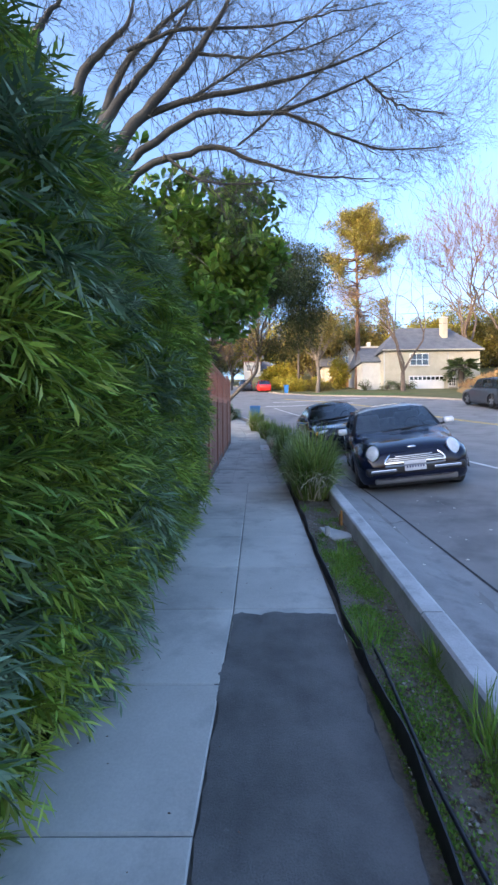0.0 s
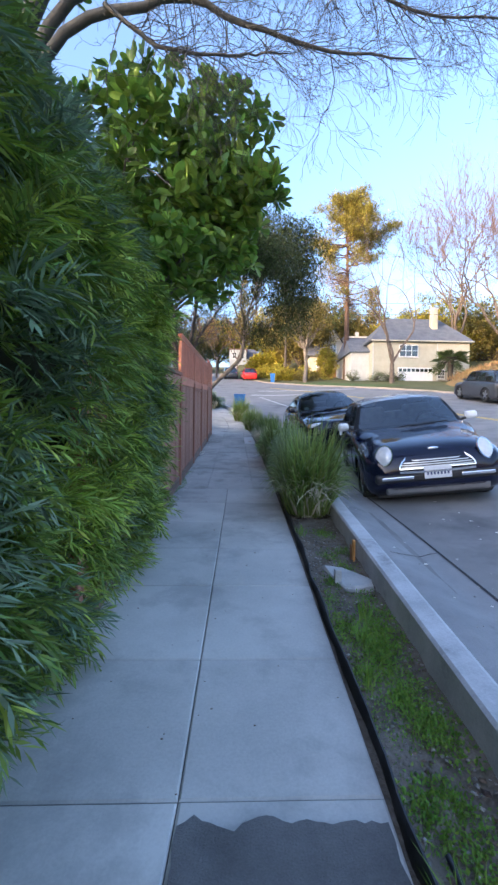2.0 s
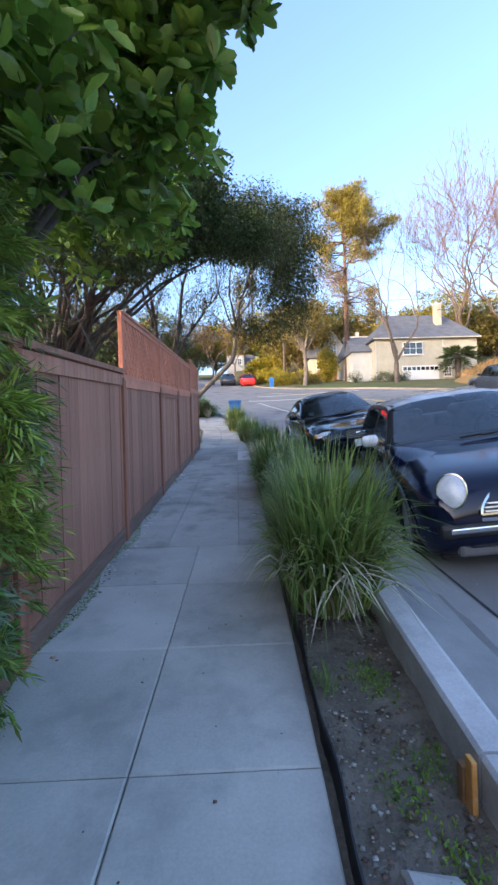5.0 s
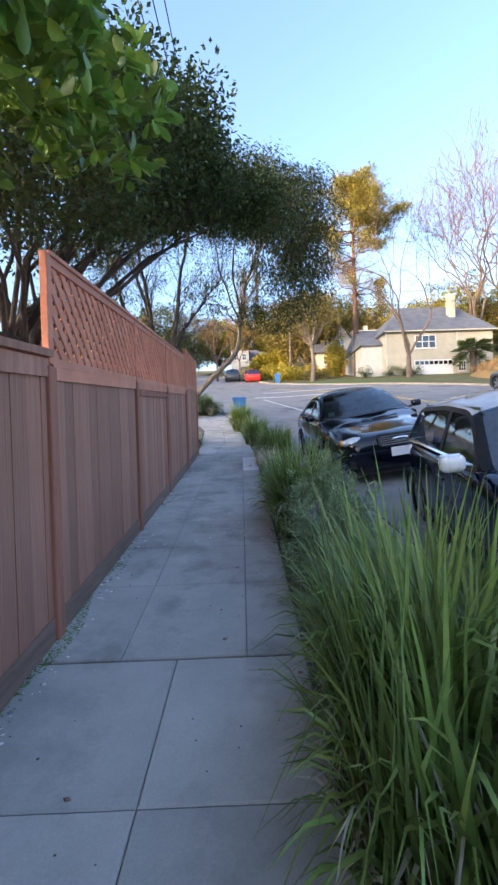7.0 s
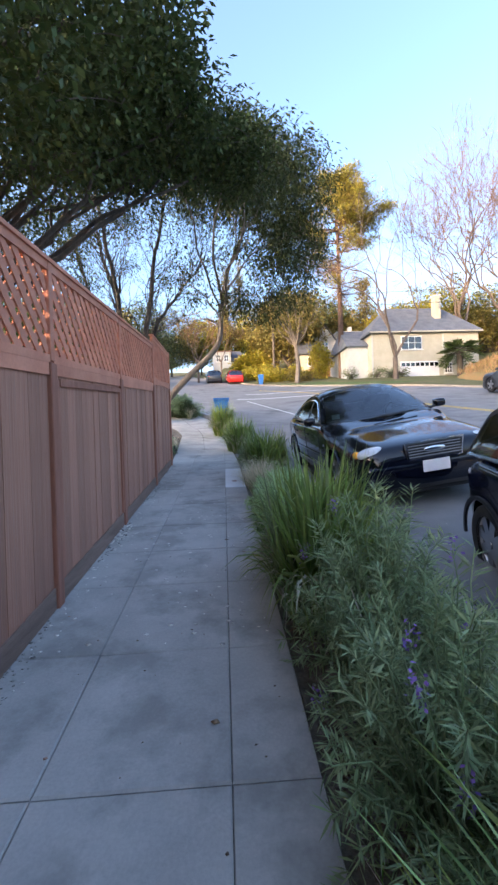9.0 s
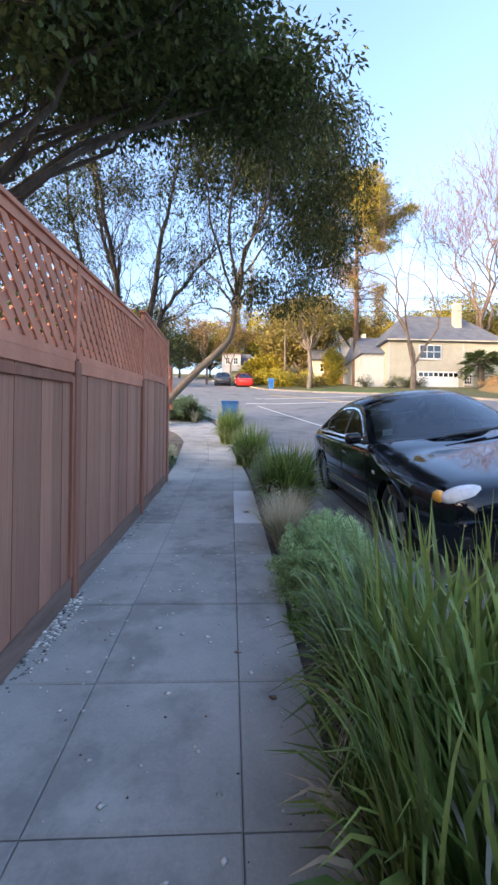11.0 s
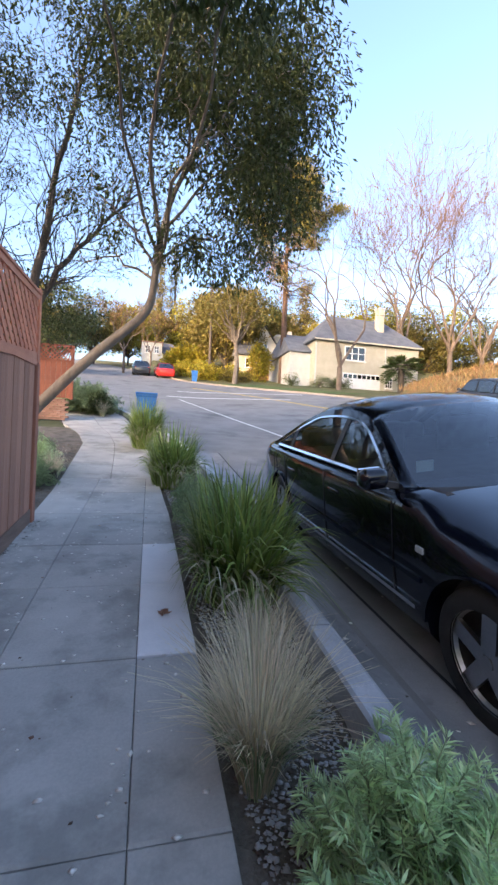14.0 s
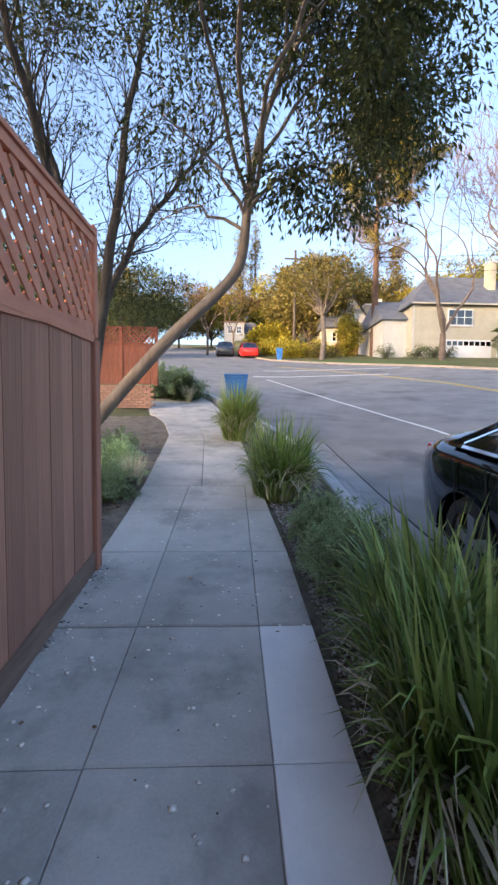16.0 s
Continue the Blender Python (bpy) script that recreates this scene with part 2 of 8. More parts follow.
M["sage_dark"] = leaf("dusty_green_shrub_leaf", (0.22, 0.31, 0.15), (0.36, 0.46, 0.25), 0.6, 0.3, 0.35)
M["weed"] = leaf("bright_weed_leaf", (0.10, 0.22, 0.03), (0.18, 0.33, 0.05), 0.5, 0.25, 0.3)
M["flower"] = leaf("small_purple_flower", (0.20, 0.10, 0.36), (0.34, 0.20, 0.52), 0.6, 0.2, 0.3)
M["palm"] = leaf("palm_frond", (0.06, 0.11, 0.03), (0.12, 0.17, 0.05), 0.5, 0.15, 0.3)


def paint(name, c, rough=0.22, coat=1.0, metal=0.0):
    return mat(name, c, tuple(min(1, v * 1.25 + 0.001) for v in c), 3, 300, rough, metal, bump=0.0, coat=coat, spec=0.05)


M["navy"] = paint("dark_navy_car_paint", (0.003, 0.005, 0.020), 0.18, 0.8)
M["black_paint"] = paint("black_blue_car_paint", (0.002, 0.003, 0.008), 0.12, 1.0)
M["white_paint"] = paint("white_car_paint", (0.62, 0.66, 0.70), 0.25)
M["red_paint"] = paint("red_car_paint", (0.5, 0.02, 0.015), 0.3)
M["grey_paint"] = paint("charcoal_car_paint", (0.03, 0.035, 0.045), 0.3)
M["chrome"] = mat("chrome", (0.75, 0.76, 0.78), (0.85, 0.86, 0.88), 3, 60, 0.10, 1.0, bump=0)
M["alloy"] = mat("brushed_alloy", (0.42, 0.42, 0.43), (0.55, 0.55, 0.56), 3, 60, 0.32, 1.0, bump=0)
M["rubber"] = mat("tyre_rubber", (0.012, 0.012, 0.013), (0.025, 0.025, 0.026), 12, 80, 0.8, bump=0.3, dist=0.003)
M["trim"] = mat("black_plastic_trim", (0.010, 0.010, 0.012), (0.022, 0.022, 0.024), 12, 80, 0.5, bump=0.1)
M["grey_trim"] = mat("grey_plastic_skirt", (0.10, 0.10, 0.105), (0.15, 0.15, 0.155), 6, 80, 0.6, bump=0.1)
M["interior"] = mat("dark_car_interior", (0.02, 0.02, 0.022), (0.04, 0.04, 0.042), 12, 80, 0.9, bump=0.1)
M["seat"] = mat("grey_seat_cloth", (0.17, 0.17, 0.165), (0.26, 0.26, 0.25), 12, 200, 0.9, bump=0.2)
M["glass"] = glass_mat("car_window_glass", (0.66, 0.76, 0.76))
M["pane"] = glass_mat("window_pane_glass", (0.25, 0.28, 0.30))
M["lamp_glass"] = mat("headlamp_glass", (0.48, 0.52, 0.56), (0.62, 0.66, 0.70), 30, 120, 0.08, bump=0.2, coat=1.0)
M["amber"] = mat("amber_indicator", (0.75, 0.30, 0.02), (0.85, 0.42, 0.05), 30, 120, 0.2, bump=0.2, coat=1.0)
M["red_lens"] = mat("red_tail_lamp", (0.35, 0.01, 0.01), (0.5, 0.02, 0.02), 30, 120, 0.2, bump=0.2, coat=1.0)
M["plate"] = mat("white_number_plate", (0.62, 0.64, 0.68), (0.72, 0.73, 0.76), 9, 90, 0.5, bump=0.05)
M["ink"] = mat("dark_blue_ink", (0.03, 0.04, 0.12), (0.05, 0.06, 0.16), 9, 90, 0.6, bump=0)
M["sticker"] = mat("pale_blue_paper", (0.45, 0.62, 0.68), (0.6, 0.74, 0.78), 9, 90, 0.7, bump=0)
M["bin"] = mat("blue_plastic_bin", (0.02, 0.14, 0.42), (0.04, 0.20, 0.52), 4, 60, 0.5, bump=0.1)
M["stucco"] = mat("cream_stucco", (0.38, 0.36, 0.29), (0.46, 0.44, 0.36), 1.2, 50, 0.95, bump=0.3, dist=0.01)
M["stucco_white"] = mat("white_stucco", (0.42, 0.43, 0.42), (0.52, 0.53, 0.52), 1.2, 50, 0.95, bump=0.3, dist=0.01)
M["roof"] = mat("grey_shingles", (0.09, 0.105, 0.135), (0.15, 0.17, 0.205), 1.5, 14, 0.9, bump=0.8, dist=0.03, obrand=0.12)
M["roof_dark"] = mat("dark_slate_roof", (0.07, 0.075, 0.09), (0.12, 0.125, 0.14), 1.5, 14, 0.9, bump=0.8, dist=0.03)
M["trim_white"] = mat("white_painted_trim", (0.68, 0.68, 0.66), (0.78, 0.78, 0.76), 3, 40, 0.6, bump=0.1)
M["door_white"] = mat("white_garage_door", (0.62, 0.64, 0.66), (0.70, 0.72, 0.74), 2, 40, 0.6, bump=0.1)
M["brick"] = mat("pinkish_brick", (0.26, 0.14, 0.10), (0.36, 0.21, 0.16), 5, 40, 0.9, bump=0.5, obrand=0.2)
M["deck_wood"] = mat("brown_deck_wood", (0.20, 0.10, 0.05), (0.30, 0.16, 0.08), 3, 30, 0.85, bump=0.3, obrand=0.15)
M["cable"] = mat("black_cable", (0.012, 0.012, 0.013), (0.02, 0.02, 0.02), 9, 60, 0.6, bump=0)
M["sign_yellow"] = mat("yellow_sign_face", (0.7, 0.48, 0.03), (0.75, 0.52, 0.05), 3, 40, 0.5, bump=0)
M["galv"] = mat("galvanised_steel", (0.35, 0.36, 0.37), (0.45, 0.46, 0.47), 6, 60, 0.4, 0.9, bump=0.1)
M["timber_block"] = mat("dark_timber_block", (0.05, 0.04, 0.032), (0.10, 0.08, 0.065), 6, 50, 0.9, bump=0.5)


# ---------------------------------------------------------------- building helpers
def link(name, me, material, parent=None, label="", smooth=False):
    if material is not None:
        me.materials.append(material)
    if smooth:
        me.polygons.foreach_set("use_smooth", [True] * len(me.polygons))
    ob = new(name, me)
    if parent is not None:
        ob.parent = parent
    if label:
        ob["label"] = label
    return ob


def raw(name, verts, faces):
    me = bpy.data.meshes.new(name)
    me.from_pydata([tuple(v) for v in verts], [], faces)
    me.update()
    return me


def fast(name, verts, k):
    """A mesh of separate faces with k corners each, from an array of shape (n, k, 3), or strips with shared corners when given (verts, faces)."""
    me = bpy.data.meshes.new(name)
    if isinstance(verts, tuple):
        v, f = verts
    else:
        v = verts.reshape(-1, 3)
        f = np.arange(len(v)).reshape(-1, k)
    me.vertices.add(len(v))
    me.vertices.foreach_set("co", np.ascontiguousarray(v, dtype=np.float32).ravel())
    me.loops.add(f.size)
    me.loops.foreach_set("vertex_index", np.ascontiguousarray(f, dtype=np.int32).ravel())
    me.polygons.add(len(f))
    me.polygons.foreach_set("loop_start", np.arange(0, f.size, f.shape[1], dtype=np.int32))
    me.update(calc_edges=True)
    me.validate()
    return me


def part(name, bm, material, parent=None, label="", smooth=False):
    me = bpy.data.meshes.new(name)
    bmesh.ops.recalc_face_normals(bm, faces=bm.faces)
    bm.to_mesh(me)
    bm.free()
    return link(name, me, material, parent, label, smooth)


def pane_part(name, bm, material, parent):
    """Like part, for thin skins whose faces already look outwards."""
    me = bpy.data.meshes.new(name)
    bm.to_mesh(me)
    bm.free()
    return link(name, me, material, parent, "", True)


def thing(name, loc, label, category, group="", kind="", rz=0.0, rx=0.0):
    e = new(name)
    e.empty_display_size = 0.2
    e.location = loc
    e.rotation_euler = (rx, 0, rz)
    return tagged(e, label, category, group, kind)


def cube_bm(x0, x1, y0, y1, z0, z1, bevel=0.0, seg=2, bm=None):
    b = bm or bmesh.new()
    r = bmesh.ops.create_cube(b, size=1.0)
    bmesh.ops.scale(b, vec=(x1 - x0, y1 - y0, z1 - z0), verts=r["verts"])
    bmesh.ops.translate(b, vec=((x0 + x1) / 2, (y0 + y1) / 2, (z0 + z1) / 2), verts=r["verts"])
    if bevel:
        es = list({e for v in r["verts"] for e in v.link_edges})
        bmesh.ops.bevel(b, geom=es, offset=bevel, segments=seg, affect="EDGES", profile=0.5)
    return b


def cyl_bm(r1, r2, length, seg=24, m=None, bm=None, caps=True):
    b = bm or bmesh.new()
    r = bmesh.ops.create_cone(b, segments=seg, radius1=r1, radius2=r2, depth=length, cap_ends=caps)
    if m is not None:
        bmesh.ops.transform(b, matrix=m, verts=r["verts"])
    return b


def ball_bm(r, scale, loc, u=16, v=10, bm=None):
    b = bm or bmesh.new()
    q = bmesh.ops.create_uvsphere(b, u_segments=u, v_segments=v, radius=r)
    bmesh.ops.scale(b, vec=scale, verts=q["verts"])
    bmesh.ops.translate(b, vec=loc, verts=q["verts"])
    return b


def sheared_box(name, x0, x1, y0, y1, h0, h1, material, parent=None, label=""):
    """A box between y0 and y1 whose top and foot follow the slope of the street."""
    vs = []
    for x in (x0, x1):
        for y in (y0, y1):
            for h in (h0, h1):
                vs.append((x, y, z(x, y) + h))
    me = raw(name, vs, [(0, 1, 3, 2), (4, 6, 7, 5), (0, 4, 5, 1), (2, 3, 7, 6), (0, 2, 6, 4), (1, 5, 7, 3)])
    return link(name, me, material, parent, label)


def tubes(polys, sides=6):
    """One mesh of round tapering branches; each poly is (points, radii)."""
    V, Fc, off = [], [], 0
    ang = np.linspace(0, 2 * np.pi, sides, endpoint=False)
    for pts, rad in polys:
        P = np.asarray(pts, float)
        n = len(P)
        T = np.gradient(P, axis=0)
        T /= np.linalg.norm(T, axis=1)[:, None] + 1e-9
        ref = np.eye(3)[int(np.argmin(np.abs(T).mean(0)))][None, :] + 0.0 * T
        A = np.cross(T, ref)
        A /= np.linalg.norm(A, axis=1)[:, None] + 1e-9
        B = np.cross(T, A)
        R = np.asarray(rad, float)[:, None, None]
        ring = P[:, None, :] + R * (np.cos(ang)[None, :, None] * A[:, None, :] + np.sin(ang)[None, :, None] * B[:, None, :])
        V.append(ring.reshape(-1, 3))
        i, j = np.meshgrid(np.arange(n - 1), np.arange(sides), indexing="ij")
        j2 = (j + 1) % sides
        Fc.append(np.stack([i * sides + j, i * sides + j2, (i + 1) * sides + j2, (i + 1) * sides + j], -1).reshape(-1, 4) + off)
        off += n * sides
    return np.concatenate(V), np.concatenate(Fc)


def bend_line(a, b, sag, n=6, jit=0.0, rng=None):
    a, b = np.asarray(a, float), np.asarray(b, float)
    s = np.linspace(0, 1, n)[:, None]
    p = a + (b - a) * s
    p[:, 2] += sag * (s[:, 0] * (1 - s[:, 0]) * 4)
    if jit and rng is not None:
        p[1:-1] += rng.normal(0, jit, (n - 2, 3))
    return p


def unit(v):
    return v / (np.linalg.norm(v, axis=-1, keepdims=True) + 1e-9)


def leaves(centres, dirs, length, width, rng, fold=0.15, droop=0.0, shape="diamond"):
    """Folded leaves: two quads that meet in the midrib for broad ones, one slender quad for narrow ones."""
    n = len(centres)
    d = unit(np.asarray(dirs, float))
    if droop:
        d = unit(d + np.array([0, 0, -droop]))
    side = unit(np.cross(d, unit(rng.normal(0, 1, (n, 3)) + np.array([0, 0, 2.0]))))
    up = np.cross(side, d)
    L = (length * rng.uniform(0.7, 1.25, n))[:, None]
    W = (width * rng.uniform(0.75, 1.2, n))[:, None]
    c = np.asarray(centres, float)
    if shape == "broad":
        at = lambda a, b: c + d * L * a + side * W * b + up * W * fold * abs(b) * 2
        v = np.stack([c, at(0.3, -0.33), at(0.62, -0.5), at(0.9, -0.3), at(1.0, 0.0), at(0.9, 0.3), at(0.62, 0.5), at(0.3, 0.33), at(0.62, 0.0)], 1).reshape(-1, 3)
        k = np.arange(n)[:, None] * 9
        f = np.concatenate([k + np.array(q) for q in ((0, 1, 2, 8), (8, 2, 3, 4), (8, 4, 5, 6), (0, 8, 6, 7))], 1).reshape(-1, 4)
        return v, f
    mid = c + d * L * 0.5 + up * L * fold * 0.3
    v = np.stack([c, mid - side * W / 2, c + d * L, mid + side * W / 2], 1).reshape(-1, 3)
    return v, np.arange(n * 4).reshape(-1, 4)


def join(meshes):
    V, Fc, off = [], [], 0
    for v, f in meshes:
        V.append(v)
        Fc.append(f + off)
        off += len(v)
    return np.concatenate(V), np.concatenate(Fc)


def strips(roots, heads, bend, length, width, rng, seg=5, sag=1.0):
    """Arching strap leaves: each rises along heads and bends over sideways, tapering to a point."""
    n = len(roots)
    s = np.linspace(0, 1, seg + 1)
    h, b = unit(np.asarray(heads, float)), unit(np.asarray(bend, float))
    L = np.asarray(length, float)[:, None, None]
    g = np.asarray(sag, float) * np.ones(n)
    P = roots[:, None, :] + L * (h[:, None, :] * s[None, :, None] + b[:, None, :] * (g[:, None] * s[None, :] ** 2.2)[:, :, None] * 0.55 - np.array([0, 0, 1.0]) * (g[:, None] * s[None, :] ** 3)[:, :, None] * 0.42)
    side = unit(np.cross(b, np.array([0, 0, 1.0])) + rng.normal(0, 0.35, (n, 3)))
    w = (np.asarray(width, float)[:, None] * (1 - s[None, :] ** 2.5) * (0.55 + 0.45 * np.minimum(1, s[None, :] * 5)) / 2 + 0.0006)[:, :, None]
    v = np.stack([P - side[:, None, :] * w, P + side[:, None, :] * w], 2).reshape(-1, 3)
    m = 2 * (seg + 1)
    k = (np.arange(n) * m)[:, None]
    f = np.concatenate([k + np.array([2 * i, 2 * i + 1, 2 * i + 3, 2 * i + 2]) for i in range(seg)], 1).reshape(-1, 4)
    return v, f


# ---------------------------------------------------------------- ground, road, pavement
def axis(spans):
    out = []
    for a, b, n in spans:
        out += list(np.linspace(a, b, n, endpoint=False))
    return np.array(out + [spans[-1][1]])


def ground_sheet():
    xs = axis([(-600, -60, 12), (-60, -6, 22), (-6, 20, 40), (20, 60, 24), (60, 600, 12)])
    ys = axis([(-500, -40, 10), (-40, -4, 14), (-4, 34, 64), (34, 70, 30), (70, 160, 20), (160, 700, 12)])
    X, Y = np.meshgrid(xs, ys, indexing="ij")
    near, farx = lerp_line(KERB_IN, Y), lerp_line(FAR_KERB, Y)
    H = Z(X, Y)
    street = (X > np.minimum(-0.9, near - 1.9)) & (X < farx + 0.15) & (Y < 110)
    H = H + np.where(street, -0.17, np.where(X > farx, 0.08, -0.04))
    H = H + 0.10 * np.clip(X - 26, 0, 40) + np.where(Y > 54, 0.06 * (Y.clip(54, 120) - 54), 0) * (X > 0)
    n, m = X.shape
    i, j = np.meshgrid(np.arange(n - 1), np.arange(m - 1), indexing="ij")
    f = np.stack([i * m + j, (i + 1) * m + j, (i + 1) * m + j + 1, i * m + j + 1], -1).reshape(-1, 4)
    ob = link("ground", fast("ground", (np.stack([X, Y, H], -1).reshape(-1, 3), f), 4), M["grass_ground"], smooth=True)
    return tagged(ob, "rough dry grass and earth climbing the hillside", "ground", kind="structure")


def ribbon(name, left, right, ys, h, material, nx=6, parent=None, label=""):
    """A sheet between two edges that follows the lie of the land, h above it."""
    ys = np.asarray(ys, float)
    s = np.linspace(0, 1, nx + 1)
    a, b = lerp_line(left, ys), lerp_line(right, ys)
    X = a[:, None] * (1 - s) + b[:, None] * s
    Y = np.repeat(ys[:, None], nx + 1, 1)
    v = np.stack([X, Y, Z(X, Y) + h], -1).reshape(-1, 3)
    m = nx + 1
    i, j = np.meshgrid(np.arange(len(ys) - 1), np.arange(nx), indexing="ij")
    f = np.stack([i * m + j, i * m + j + 1, (i + 1) * m + j + 1, (i + 1) * m + j], -1).reshape(-1, 4)
    return link(name, fast(name, (v, f), 4), material, parent, label, smooth=True)


ground_sheet()
off = lambda pts, d: [(y, x + d) for y, x in pts]
road = tagged(ribbon("road", off(KERB_IN, 0.13), FAR_KERB, np.concatenate([np.linspace(-60, -4, 20), np.linspace(-3.5, 40, 110), np.linspace(41, 100, 40)]), 0.0, M["asphalt"], 130),
              "worn grey asphalt road curving uphill", "road", kind="structure")
GUT = [(-20, 1.62), (2, 1.72), (6, 1.80), (20, 1.80), (24, 0.95)]
tagged(ribbon("gutter", off(KERB_IN, 0.14), GUT, np.linspace(-8, 20, 60), 0.005, M["gutter"], 12), "pale concrete gutter along the kerb", "gutter", kind="structure")
tagged(ribbon("road_seam", GUT, off(GUT, 0.022), np.linspace(-8, 20, 90), 0.009, M["crack"], 1), "tarred seam between gutter and asphalt", "road seam", kind="structure")
for k, (ya, xa, xb, sk) in enumerate([(5.25, 1.32, 1.78, 0.15), (1.6, 1.2, 1.72, 0.1), (8.9, 1.34, 1.8, 0.1), (12.2, 1.34, 1.8, 0.05)]):
    vs, n = [], 12
    rng = np.random.default_rng(40 + k)
    for i in range(n + 1):
        x = xa + (xb - xa) * i / n
        y = ya + sk * i / n + rng.normal(0, 0.006)
        w = 0.006 + 0.004 * rng.random()
        vs += [(x, y - w, z(x, y) + 0.0095), (x, y + w, z(x, y) + 0.0095)]
    tagged(link("road_crack", raw("road_crack", vs, [(2 * i, 2 * i + 2, 2 * i + 3, 2 * i + 1) for i in range(n)]), M["crack"]), "dark cracked joint across the gutter", "road crack", "gutter joints", "structure")

EDGE = [(-10, 4.72), (9, 4.70), (21.2, 4.25), (24, 3.86), (27.7, 3.15), (33, 1.75)]
tagged(ribbon("lane_line", EDGE, off(EDGE, 0.10), np.linspace(-10, 33, 70), 0.006, M["paint_white"], 1), "worn white painted lane line", "road marking", kind="structure")
YEL = [(-30, 11.4), (18, 10.6), (22.7, 10.2), (30, 9.05), (36, 6.5), (42, 3.0)]
for d in (0.0, 0.24):
    tagged(ribbon("centre_line", off(YEL, d), off(YEL, d + 0.12), np.linspace(-30, 42, 80), 0.006, M["paint_yellow"], 1), "worn double yellow centre line", "road marking", "double yellow line", "structure")
for (ya, yb, xa, xb) in ((34.3, 34.6, 1.2, 8.4), (38.0, 38.3, 2.0, 10.5)):
    n = 16
    vs = []
    for i in range(n + 1):
        x = xa + (xb - xa) * i / n
        vs += [(x, ya, z(x, ya) + 0.006), (x, yb, z(x, yb) + 0.006)]
    tagged(link("stop_line", raw("stop_line", vs, [(2 * i, 2 * i + 2, 2 * i + 3, 2 * i + 1) for i in range(n)]), M["paint_white"]), "worn white line painted across the road", "road marking", "cross lines", "structure")


def slab(name, c, h, thick, material, parent, ch=0.006, lift=(0, 0, 0, 0)):
    """A paving slab with chamfered rim over the four corners c (counter-clockwise)."""
    c = np.array(c, float)
    mid = c.mean(0)
    inner = c + (mid - c) * (ch * 1.6 / np.linalg.norm(mid - c, axis=1))[:, None]
    vs = []
    for q, hh in ((c, h - thick), (c, h - ch), (inner, h)):
        for i, (x, y) in enumerate(q):
            vs.append((x, y, z(x, y) + hh + (lift[i] if hh > h - thick else 0)))
    fs = [(3, 2, 1, 0), (8, 9, 10, 11)]
    for a in (0, 4):
        for i in range(4):
            j = (i + 1) % 4
            fs.append((a + i, a + j, a + 4 + j, a + 4 + i))
    return link(name, raw(name, vs, fs), material, parent)


LEFT = [(-6, -0.80), (15.4, -0.80), (16.8, -0.83), (20.6, -1.06), (22.3, -1.44), (24, -2.2), (26, -2.6), (31, -4.6)]
RIGHT = [(-6, 0.44), (1.5, 0.47), (3.1, 0.52), (5.4, 0.56), (7.6, 0.58), (12, 0.60), (15.5, 0.56), (16.9, 0.48), (19.3, 0.36), (21, 0.20), (23, -0.02), (26, -0.55), (31, -2.4)]
sidewalk = thing("sidewalk", (0, 0, 0), "grey concrete sidewalk of cast slabs with dark joints", "sidewalk", kind="structure")
ribbon("joint_bed", off(LEFT, 0.004), off(RIGHT, -0.004), np.linspace(-6, 31, 80), -0.014, M["joint"], 4, sidewalk, "dark dirt in the joints")
MIDL = [(-6, -0.27), (1.77, -0.19), (3.1, -0.13), (7.6, -0.06)]
rng = np.random.default_rng(5)
ROWS1 = [-3.0, -2.3, -1.6, -0.9, -0.3, 0.4, 1.08, 1.77, 2.45, 3.17, 3.87, 4.65, 5.34, 6.07, 6.84, 7.60]
g = 0.0020
for a, b in zip(ROWS1, ROWS1[1:]):
    ml, mr = lerp_line(MIDL, a), lerp_line(MIDL, b)
    slab("slab", [(lerp_line(LEFT, a), a + g), (ml - g, a + g), (mr - g, b - g), (lerp_line(LEFT, b), b - g)], 0.0, 0.10, M["concrete"], sidewalk)
    if a >= 3.1:
        slab("slab", [(ml + g, a + g), (lerp_line(RIGHT, a), a + g), (lerp_line(RIGHT, b), b - g), (mr + g, b - g)], 0.0, 0.10, M["concrete"], sidewalk)
COLS = (-0.345, 0.29)
ROWS2 = [7.61, 8.45, 9.2, 9.97, 10.63, 11.36, 12.24, 13.13, 13.93, 14.71, 15.6, 16.5, 17.3]
for i, (a, b) in enumerate(zip(ROWS2, ROWS2[1:])):
    xs = [(lerp_line(LEFT, a), lerp_line(LEFT, b)), (COLS[0], COLS[0]), (COLS[1], COLS[1]), (lerp_line(RIGHT, a), lerp_line(RIGHT, b))]
    for k in range(3):
        white = k == 2 and 13.0 < a < 14.5
        ga = 0.007 if round(a, 2) in (7.61, 11.36, 13.13, 14.71) else 0.002
        gb = 0.007 if round(b, 2) in (11.36, 13.13, 14.71) else 0.002
        slab("slab", [(xs[k][0] + 0.0013, a + ga), (xs[k + 1][0] - 0.0013, a + ga), (xs[k + 1][1] - 0.0013, b - gb), (xs[k][1] + 0.0013, b - gb)],
             0.004 if white else 0.0, 0.10, M["concrete_new"] if white else M["concrete_old"], sidewalk, lift=tuple(rng.uniform(-0.002, 0.002, 4)))
ROWS3 = [17.3, 18.6, 19.5, 20.6, 22.0, 23.6, 25.4, 27.4, 29.2, 31.0]
